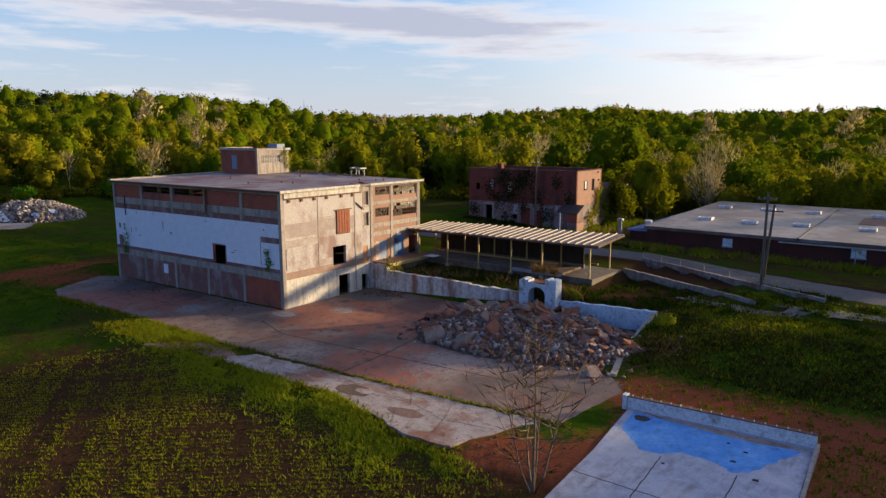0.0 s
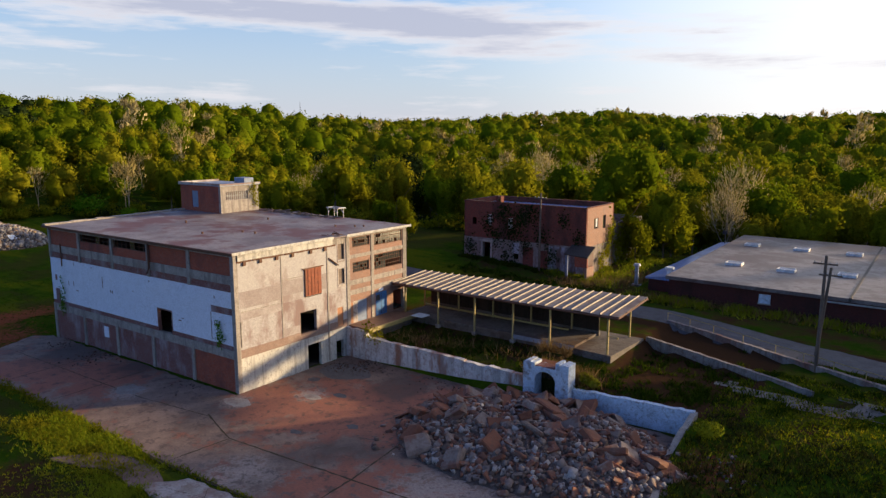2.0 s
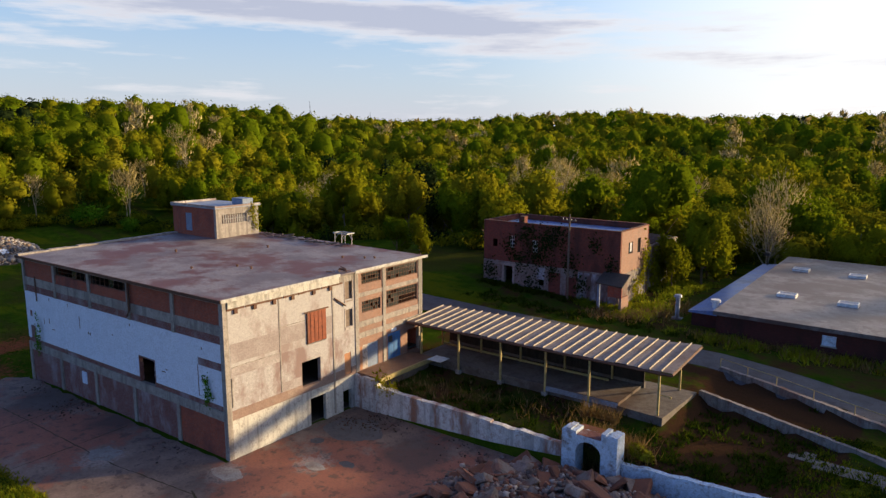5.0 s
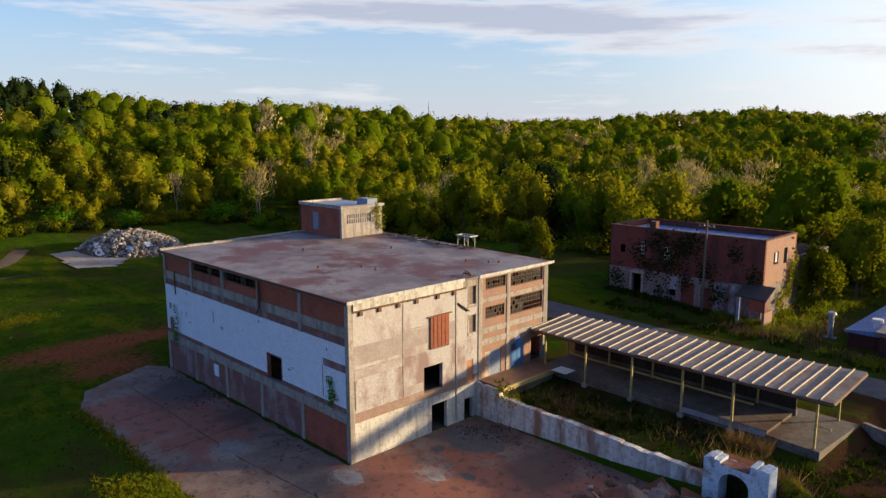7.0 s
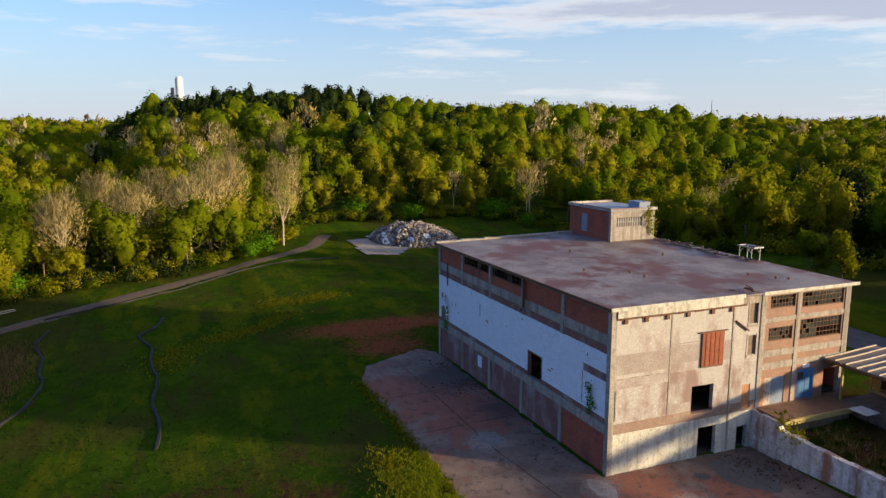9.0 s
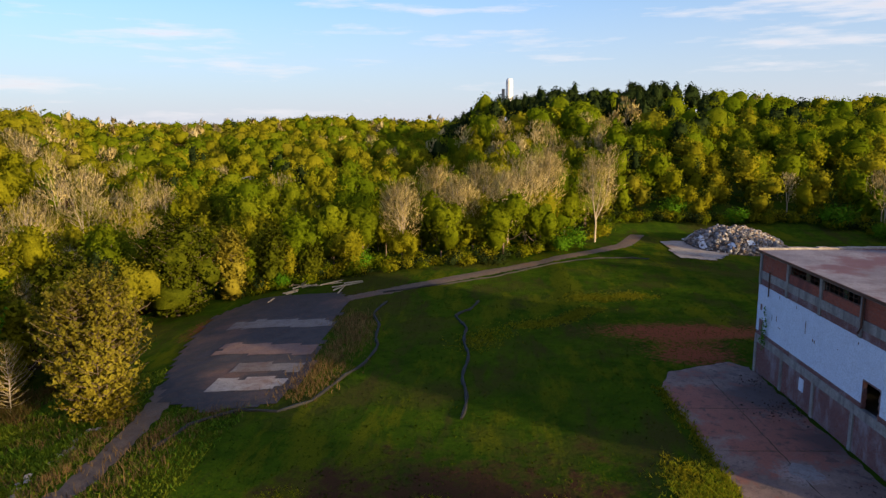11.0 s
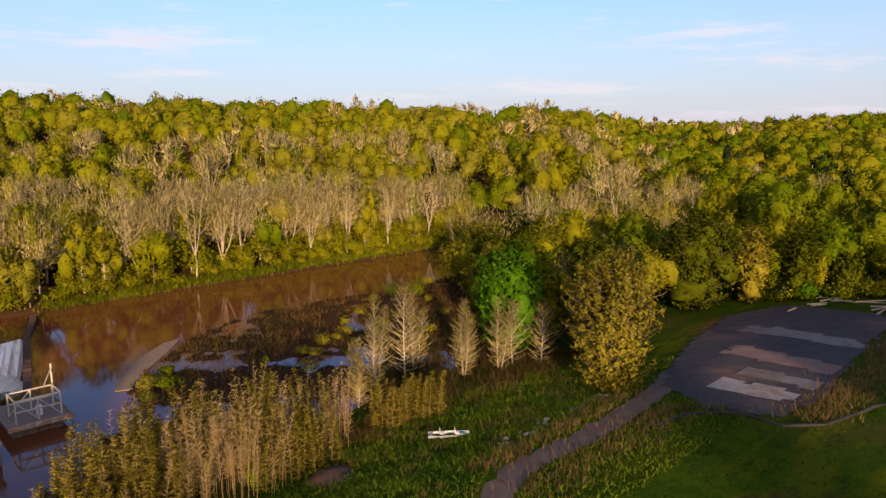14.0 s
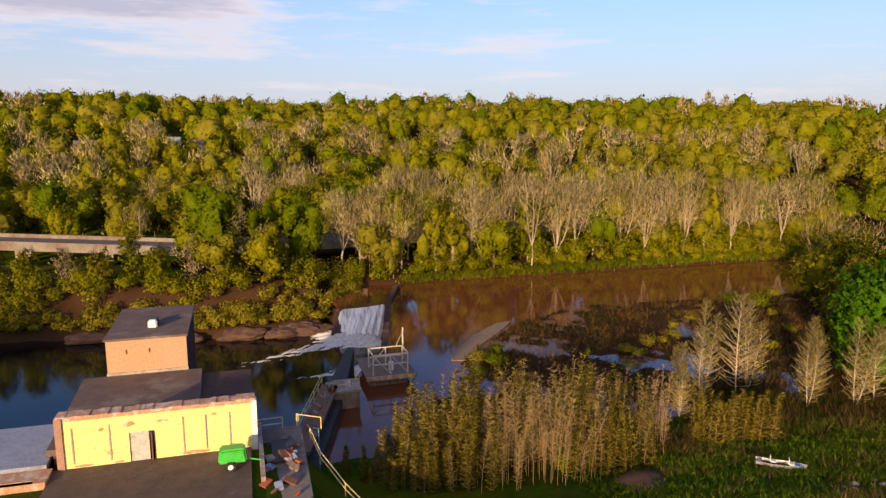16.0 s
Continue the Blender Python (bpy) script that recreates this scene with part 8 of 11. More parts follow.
# sycamores with pale trunks at the west wood edge and on the far river bank
for k, (x, y, h) in enumerate(((-112, -20, 21), (-116, -16, 22), (-108, -24, 18), (-120, -4, 20), (-104, -34, 17), (-96, -45, 16), (-128, -14, 20), (-122, -30, 19), (-118, -40, 18))):
    tree("sycamore_tree", "tall pale-barked sycamore with bare spring crown", x, y, h, 9.5, "leaf_tan", "bark_pale", 3000, 0.34, 80 + k, 0.3, 0, "pale sycamores", 4, 13, 0.6, 0.07, 0.7)
bank_trees = ((-2, -155.5, 12, 1), (1.5, -155.8, 13, 1), (-6, -157, 15, 0), (-12, -159, 14, 0), (-19, -158, 13, 1), (-25, -157, 16, 0), (-30, -158.5, 17, 0), (-35, -160, 15, 0), (-41, -158, 16, 0), (-46, -157, 15, 0), (-51, -158.5, 16, 0), (-56, -157, 17, 0), (-62, -158, 15, 1), (-68, -157, 16, 0), (-75, -158, 15, 0), (-83, -158, 15, 0), (-91, -157.5, 15, 0), (8, -158, 13, 0), (13, -160, 15, 0), (19, -161, 14, 0))
for k, (x, y, h, leafy) in enumerate(bank_trees):
    if leafy:
        grown_tree("sycamore_tree", "yellow-green young sycamore with pale stems on the far river bank", x, y, "leaf_lime", "bark_pale", 200 + k, h * 1.08, 9.5, 6, 18, 4, 5, rise=0.8, low=0.12, twig=0.7, leaf=0.34, round_=True, core=0.86, group="pale sycamores")
        continue
    tree("sycamore_tree", "pale-trunked bare sycamore on the far river bank", x, y, h * 1.12, 10.0, "leaf_tan", "bark_pale", 2600, 0.26, 200 + k, 0.18, 0, "pale sycamores", 5, 11, 0.55, 0.07, 0.7)
for k, (x, y, h, w, lf) in enumerate(((28, -158, 9.5, 7, "leaf_lime"), (34, -156, 9, 7, "leaf_tan"), (40, -154.5, 9, 7.5, "leaf_olive"), (46.5, -153, 7.5, 6.5, "leaf_tan"), (52, -152, 6, 6, "leaf_lime"), (56.5, -155, 9.5, 5.5, "leaf_lime"), (61, -153, 5.5, 6, "leaf_olive"), (67, -155, 6, 6, "leaf_tan"), (73, -156, 5.5, 6, "leaf_lime"), (79, -158, 6, 6, "leaf_olive"), (86, -160, 6, 6, "leaf_lime"))):
    bare_one = lf == "leaf_tan"
    grown_tree("tree", "budding spring tree on the bank below the bridge", x, y, lf, "bark", 140 + k, h, w * 1.15, 5, 18, 4, 3 if bare_one else 5, rise=0.8, low=0.05, twig=0.6, leaf=0.14 if bare_one else 0.32, round_=True, group="trees before the bridge")
# Unseen trees added as sun blockers for the pad and the bank
for k, (x, y, h) in enumerate(((89, 41, 19), (93, 37, 20), (97, 33, 19), (100, 29, 20), (92, 45, 18), (99, 38, 19), (104, 26, 19))):
    tree("tree", "unseen tall tree added beyond the lane to cast shade", x, y, h, 9, "leaf_green", "bark", 900, 0.7, 160 + k, 0.1, 6, "tall trees beyond the lane")
# Out-of-view trees, oversized so their shadows reach the yard and meadow
for k, (x, y, h) in enumerate(((77.5, 78, 34), (80, 80, 35), (83.5, 79, 34))):
    tree("tree", "unseen very tall tree added behind the warehouse to cast shade", x, y, h, 8.5, "leaf_green", "bark", 600, 0.7, 180 + k, 0.12, 5, "tall trees behind the warehouse")
# bare tree by the yard
grown_tree("bare_tree", "small bare tree with thin brown branches beside the pad", 38.4, -16.8, "leaf_twig", "bark", 120, 8.6, 10.5, 5, 15, 6, 0, rise=0.8, low=0.2, twig=1.1, thick=0.85, round_=True)
tree("young_tree", "bushy young green tree behind the mill", -27, 50, 6.5, 4.5, "leaf_green", "bark", 2000, 0.22, 121, 0.05, 5)
tree("young_tree", "slim conical young tree behind the mill", -22.5, 50, 7.5, 3.0, "leaf_lime", "bark", 1500, 0.2, 122, 0.03, 3)
tree("tree", "tall leafy tree beside the brick house", 13.5, 66, 10.5, 7.5, "leaf_lime", "bark", 3200, 0.26, 123, 0.05, 7)
tree("tree", "leafy tree beside the brick house", 11.5, 60, 7, 4.5, "leaf_lime", "bark", 2000, 0.24, 124, 0.03, 5)


def shrubs(name, spots_, leaf, label, seed, n=60, size=0.3):
    """Bushes as one thing of many leaves: rows of x, y, radius, height."""
    rng = np.random.default_rng(seed)
    Q, T, NN = [], [], []
    for x, y, r, h in spots_:
        surf, facing = dome(rng, h, 2.1 * r, 0.0)
        m = 4 * n
        d = unit(rng.normal(size=(m, 3)) * [1, 1, .8] + [0, 0, .3])
        c = surf(d)
        mid = np.array([0, 0, h * .3])
        c = mid + (c - mid) * (rng.uniform(.25, 1.12, (m, 1)) ** .6) + rng.normal(size=(m, 3)) * .07 * r
        nrm = unit(d + rng.normal(size=(m, 3)) * .8)
        t = unit(np.cross(nrm, rng.normal(size=(m, 3))))
        q = three(rng, c, t, np.cross(nrm, t), size * (0.40 + 0.20 * r) * rng.uniform(.45, 1.1, (m, 1)), .75)
        nn = np.repeat(unit(d + .5 * nrm + [0, 0, .2]), 3, 0)
        q = q + np.array([x, y, ground_z(x, y)])
        Q.append(q.reshape(-1, 3)); NN.append(nn); T.append(np.full(3 * m, rng.uniform()))
    V = np.concatenate(Q)
    return tagged(mesh_np(name, V, np.arange(len(V)).reshape(-1, 3), leaf, np.concatenate(T), normals=np.concatenate(NN)), label, "shrubs", kind="stuff")




def along(line, n, spread, rng):
    out = []
    L_ = [math.dist(a, b) for a, b in zip(line, line[1:])]
    for _ in range(n):
        s = rng.uniform(0, sum(L_))
        for (a, b), l in zip(zip(line, line[1:]), L_):
            if s <= l:
                break
            s -= l
        out.append((a[0] + (b[0] - a[0]) * s / l + rng.normal(0, spread), a[1] + (b[1] - a[1]) * s / l + rng.normal(0, spread)))
    return out


rs = np.random.default_rng(77)
edge = [(-76, -72), (-87, -52), (-93, -32), (-115, -11), (-147, 4), (-142, 42), (-129, 65), (-85, 67), (-41, 63), (-14, 64)]
for k, lf in enumerate(("leaf_green", "leaf_lime", "leaf_dark")):
    shrubs("wood_edge_shrubs", [(x, y, rs.uniform(1.2, 2.6), rs.uniform(1.4, 3.6)) for x, y in along(edge, 130, 1.8, rs)], lf, "low shrubs along the edge of the woods", 200 + k, 55, 0.38)
shrubs("vivid_shrubs", [(-109, -10, 3.0, 5.0), (-105, -13, 2.2, 3.6), (-88, -52, 2.5, 4.5), (-134, 55, 4.5, 6), (-122, 60, 2.6, 4.0), (-140, 34, 3.0, 4.5), (-78, -64, 1.8, 3), (-148, 20, 4, 6)], "leaf_vivid", "bright green shrubs at the edge of the woods", 210, 260, 0.30)
bank = [(-96, -154), (-50, -155), (8, -153.8)]
shrubs("bank_shrubs", [(x, y - 1.2, rs.uniform(1.0, 2.4), rs.uniform(1.5, 4.0)) for x, y in along(bank, 110, 1.0, rs)], "leaf_lime", "yellow-green shrubs along the far river bank", 211, 80, 0.36)
shrubs("bank_shrubs", [(x, y - 4.5, rs.uniform(1.6, 2.9), rs.uniform(3.5, 7.5)) for x, y in along(bank, 70, 1.8, rs)], "leaf_lime", "tall yellow-green shrubs between the trunks on the far river bank", 218, 120, 0.40)
bank2 = [(14, -154), (27, -147.5), (46, -145), (70, -150), (120, -152)]
shrubs("bank_shrubs", [(x, y - 2.5, rs.uniform(1.2, 2.6), rs.uniform(1.5, 4.5)) for x, y in along(bank2, 110, 1.6, rs)], "leaf_lime", "shrubs above the rocky bank below the weir", 212, 80, 0.36)
bank3 = [(17, -151), (26.5, -141.6), (37, -139.8), (46, -140.6), (68, -146.4), (110, -149)]
shrubs("bank_shrubs", [(x, y - abs(rs.normal(0, 2.6)) + 0.7, rs.uniform(.9, 2.0), rs.uniform(1.0, 3.2)) for x, y in along(bank3, 260, .4, rs)], "leaf_oak", "olive shrubs on the rocky bank below the weir", 219, 80, 0.36)
shrubs("marsh_shrubs", [(x, y, rs.uniform(.7, 1.7), rs.uniform(.8, 2.2)) for x, y in ((-9, -103), (-10, -101.5), (-19, -107), (-16, -105), (-21, -110), (-13, -104), (-27, -114), (-33, -118), (-24, -104), (-30, -108), (11, -104), (9.5, -106), (-6, -97), (-18, -99), (-28, -99), (-40, -112), (-36, -104), (-44, -120), (-50, -123))], "leaf_oak", "low olive shrubs on the marsh", 213, 110, 0.26)
shrubs("marsh_shrubs", [(-22, -103.5, 1.3, 2.0), (-38, -119, 2.2, 3.2), (-42, -117, 2.4, 3), (9, -103, 1.6, 1.5), (7, -108, 1.3, 1.2), (12, -101, 1.0, 1.0)], "leaf_green", "green shrubs on the marsh", 214, 140, 0.26)
shrubs("sapling", [(-3, -102, .45, 1.6), (14.5, -73, 1.1, 3.2), (35.6, 10.8, 1.0, 1.5), (24.9, 14.9, .8, 1.1), (25.6, 14.6, .6, .9)], "leaf_bright", "bright yellow-green saplings", 215, 170, 0.2)

# ---- yellow mill house by the river ----
def yellow_house():
    h = thing("yellow_building", (44.3, -76, 0), "yellow-painted brick mill wall with ragged parapet and grey door", "building")
    x0, x1, y0 = 38.0, 50.35, -75.5
    d = (44.6, 46.2, -0.2, 2.1)
    part("front_wall", wall_with_holes("x", y0, -0.55, x0, x1, -0.6, 3.35, [d]), "yellow_paint", h, "peeling yellow-painted front wall")
    part("end_pier", boxed(x0 - 0.28, x0 + 0.1, y0 - 0.6, y0 + 0.06, -0.6, 3.5), "parapet_white", h, "pale corner pier")
    part("end_pier", boxed(x1 - 0.1, x1 + 0.35, y0 - 0.9, y0 + 0.12, -0.6, 3.6), "brick_pale", h, "bare brick corner pier")
    rng = random.Random(5)
    x = x0 - 0.2
    while x < x1 + 0.2:
        w = rng.uniform(0.25, 0.6)
        part("parapet_block", boxed(x, x + w - 0.006, y0 - 1.05 + rng.uniform(-.05, .05), y0 + 0.04, 3.34, 3.64 + rng.uniform(-.04, .05)), "brick_worn", h)
        x += w
    door = part("door", boxed(44.95, 46.2, y0 - 0.2, y0 - 0.1, -0.1, 2.1), "grey_door", h, "grey steel sliding door")
    part("door_edge", boxed(44.72, 44.8, y0 - 0.1, y0 + 0.25, -0.1, 2.05), "rust_dark", door, "dark open leaf")
    for x in (39.6, 41.2, 42.7, 47.4, 49.7):
        part("pilaster_strip", boxed(x - 0.05, x + 0.05, y0, y0 + 0.05, 0.3, 2.85), "concrete_band", h, "grey vertical strip")
    for x, z, w, q in ((46.2, 2.5, .9, .45), (47.9, 2.4, .5, .3), (44.0, 2.6, .8, .25), (40.6, 2.7, .5, .2), (42.0, 0.0, 2.4, .3), (39.4, 0.1, .6, .4), (49.0, 0.0, 1.8, .25), (46.9, 0.0, .9, .2)):
        bm = bmesh.new()
        n = 9
        ring = [bm.verts.new((x + w / 2 * math.cos(a) * rng.uniform(.6, 1.1), y0 + 0.006, z + q / 2 * math.sin(a) * rng.uniform(.6, 1.1) + q / 2)) for a in (2 * math.pi * k / n for k in range(n))]
        bm.faces.new(ring)
        bmesh.ops.triangulate(bm, faces=bm.faces[:])
        part("bare_patch", bm, "brick_worn", h, "patch where paint has peeled to brick")
    # stone body below down to the river
    part("river_wall", boxed(37.9, 51.2, -91.2, -76.6, -12, 0.55), "rock", h, "stone river wall under the house")
    part("rear_roof", slab_poly([(42.2, -91.3), (52.0, -91.3), (51.6, -76.6), (41.8, -76.6)], 0.56, 1.0), "roof_brown", h, "brown felt roof behind the yellow wall")
    for k in range(9):
        part("loose_sheet", boxed(45.6 + k * 0.02, 50.6, -80.4 + 0.42 * k, -80.05 + 0.42 * k, 1.0, 1.10 + 0.03 * (k % 2)), "canopy" if k % 3 else "roof_blue", h, "corrugated strip lying on the roof")
    for k in range(5):
        part("loose_sheet", boxed(44.1 + 0.3 * k, 44.3 + 0.3 * k, -81, -77.2, 1.0, 1.12), "roof_blue", h)
    # brick tower
    t = thing("brick_tower", (46.8, -97, 0), "plain tan brick tower with a flat brown roof above the river", "tower")
    tx0, tx1, ty0, ty1 = 43.4, 50.1, -102.5, -91.4
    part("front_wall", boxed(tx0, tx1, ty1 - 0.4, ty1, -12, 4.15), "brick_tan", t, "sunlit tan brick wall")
    # Side away from the sun in darker brick: its shade is painted on
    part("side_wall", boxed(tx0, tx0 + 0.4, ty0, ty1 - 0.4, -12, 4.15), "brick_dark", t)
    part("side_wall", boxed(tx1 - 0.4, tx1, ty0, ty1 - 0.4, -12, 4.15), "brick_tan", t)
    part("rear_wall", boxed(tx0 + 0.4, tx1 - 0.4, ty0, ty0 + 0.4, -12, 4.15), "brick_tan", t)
    part("roof", boxed(tx0 - 0.15, tx1 + 0.15, ty0 - 0.1, ty1 + 0.12, 4.15, 4.35), "roof_brown", t, "flat brown felt roof")
    part("base_course", boxed(tx0 - 0.05, tx1 + 0.05, ty1 + 0.0, ty1 + 0.1, 0.9, 1.25), "concrete_pale", t, "pale base course")
    for x in (46.5, 48.4):
        part("wall_tie", boxed(x, x + 0.1, ty1, ty1 + 0.06, 2.9, 3.3), "rust_dark", t)
    v = thing("roof_vent", (46.5, -94.5, 4.3), "white box vent on the tower roof", "vent")
    bm = boxed(46.1, 46.9, -94.9, -94.2, 4.3, 5.05)
    bmesh.ops.bevel(bm, geom=bm.edges[:], offset=0.12, segments=2, affect="EDGES")
    part("box", bm, "white_metal", v)
    part("cap", boxed(46.15, 46.85, -96.4, -94.95, 4.3, 4.9), "steel_dark", v)
    # low wing with an arched opening
    w = thing("arched_wing", (55, -77, 0), "low wing with a bluish metal roof and arched brick opening", "building")
    part("roof", slab_poly([(51.4, -82.8), (62, -82.8), (62, -75.6), (51.4, -75.6)], 0.1, 0.45), "roof_blue", w, "bluish weathered metal roof")
    part("body", boxed(51.4, 62, -82.6, -75.8, -12, 0.1), "rock", w)
    bm = bmesh.new()
    n = 10
    xc, rr = 52.9, 1.15
    front = []
    for k in range(n + 1):
        a = math.pi * (1 - k / n)
        front.append((xc + rr * math.cos(a), -1.4 + 1.0 * math.sin(a)))
    for y in (-73.4, -73.9):
        for (xa, za), (xb, zb) in zip(front, front[1:]):
            vs = [bm.verts.new((xa, y, za)), bm.verts.new((xb, y, zb)), bm.verts.new((xb, y, 0.25)), bm.verts.new((xa, y, 0.25))]
            bm.faces.new(vs)
    box(bm, 51.0, xc - rr, -73.9, -73.4, -4, 0.25)
    box(bm, xc + rr, 58, -73.9, -73.4, -4, 0.25)
    box(bm, 51.0, 58, -75.5, -73.9, 0.0, 0.2)
    part("arch_wall", bm, "brick_worn", w, "worn brick wall with an arch")
    # Near-black plate put in place of the shade inside the arch
    part("dark_vault", boxed(51.2, 56, -75.4, -75.2, -4, 0.0), "dark", w)
    # millyard deck
    y = part("millyard_slab", slab_poly([(38.2, -75.5), (51.0, -75.5), (51.0, -62), (60, -58), (60, -48), (38.6, -48)], -4.0, 0.0), "asphalt_brown")
    tagged(y, "brown dusty asphalt yard in front of the yellow wall", "pavement", kind="structure")
    b = thing("intake_block", (36, -74, -1), "broken concrete intake block beside the mill race", "concrete block")
    part("block", slab_poly([(34.4, -79.2), (37.7, -79.2), (38.1, -64), (34.6, -68)], -7.0, -0.35), "concrete", b)
    part("slot", boxed(35.2, 36.8, -76.5, -73.0, -0.35, -0.15), "steel_dark", b, "dark pit cover")
    part("kerb", boxed(37.4, 37.7, -79.0, -70.0, -0.35, 0.35), "concrete_pale", b)


M["roof_brown"] = worn("brown_roof_felt", (0.125, 0.088, 0.076), (0.075, 0.052, 0.046), (0.17, 0.14, 0.128), s_big=0.3, s_mid=0.7, relief=0.012, stain_at=(0.54, 0.64), blotch=0.5)
M["asphalt_brown"] = worn("dusty_brown_asphalt", (0.092, 0.066, 0.056), (0.055, 0.040, 0.035), (0.15, 0.12, 0.105), s_big=0.3, s_mid=0.6, relief=0.012, stain_at=(0.56, 0.68), blotch=0.4)
M["brick_worn"] = worn("worn_brick_and_mortar", (0.42, 0.24, 0.15), (0.30, 0.16, 0.10), (0.50, 0.42, 0.36), s_big=1.6, s_mid=4.5, s_fine=14, stain_at=(0.5, 0.6), relief=0.03)
yellow_house()


def compressor():
    c = thing("air_compressor", (39.4, -72.6, 0), "bright green towable air compressor on two wheels", "compressor")
    bm = boxed(38.5, 40.4, -73.2, -72.0, 0.55, 1.5)
    for v in bm.verts:
        if v.co.z > 1:
            v.co.x = 39.45 + (v.co.x - 39.45) * 0.86
            v.co.y = -72.6 + (v.co.y + 72.6) * 0.86
    bmesh.ops.bevel(bm, geom=bm.edges[:], offset=0.12, segments=2, affect="EDGES")
    part("body", bm, "green_metal", c, "rounded green hood")
    part("grille", boxed(38.44, 38.5, -72.95, -72.25, 0.75, 1.2), "steel_dark", c)
    for y in (-73.25, -71.98):
        bm = bmesh.new()
        tube(bm, [(39.6, y - 0.09, 0.35), (39.6, y + 0.09, 0.35)], 0.35, 14)
        w = part("wheel", bm, "rubber", c)
        bm = bmesh.new()
        tube(bm, [(39.6, y - 0.1, 0.35), (39.6, y + 0.1, 0.35)], 0.18, 10)
        part("rim", bm, "white_metal", w)
    bm = bmesh.new()
    tube(bm, [(38.5, -72.6, 0.55), (37.6, -72.4, 0.4)], 0.05, 6)
    part("tow_bar", bm, "green_metal", c)


compressor()


def junk():
    rng = random.Random(8)
    for k in range(26):
        x, y = rng.uniform(35.0, 37.4), rng.uniform(-77.0, -68)
        s = rng.uniform(.15, .5)
        bm = boxed(-s, s, -s * rng.uniform(.3, .9), s * .6, -s * .2, s * rng.uniform(.2, .7))
        bmesh.ops.rotate(bm, verts=bm.verts[:], matrix=Euler((rng.uniform(-.4, .4), rng.uniform(-.4, .4), rng.uniform(0, 3))).to_matrix())
        for v in bm.verts:
            v.co += Vector((x, y, -0.25))
        tagged(part("scrap_piece", bm, rng.choice(("steel_dark", "rust_dark", "concrete_pale", "wood", "blue_grey", "rust_red"))), "piece of scrap lying on the intake block", "scrap", "scrap on the intake block")


junk()


def railing(name, pts, h, material, label, rails=2, posts=None):
    r = thing(name, pts[0], label, "railing")
    for p in posts or pts:
        bm = bmesh.new()
        tube(bm, [p, (p[0], p[1], p[2] + h)], 0.045, 5)
        part("post", bm, material, r)
    for k in range(rails):
        z = h * (1 - 0.45 * k)
        bm = bmesh.new()
        tube(bm, [(p[0], p[1], p[2] + z) for p in pts], 0.04, 5)
        part("rail", bm, material, r)
    return r


M["pale_yellow_steel"] = worn("pale_yellow_pipe_paint", (0.62, 0.52, 0.26), (0.52, 0.42, 0.2), (0.3, 0.2, 0.1), s_big=2, s_mid=5, rough=0.55, relief=0.002)


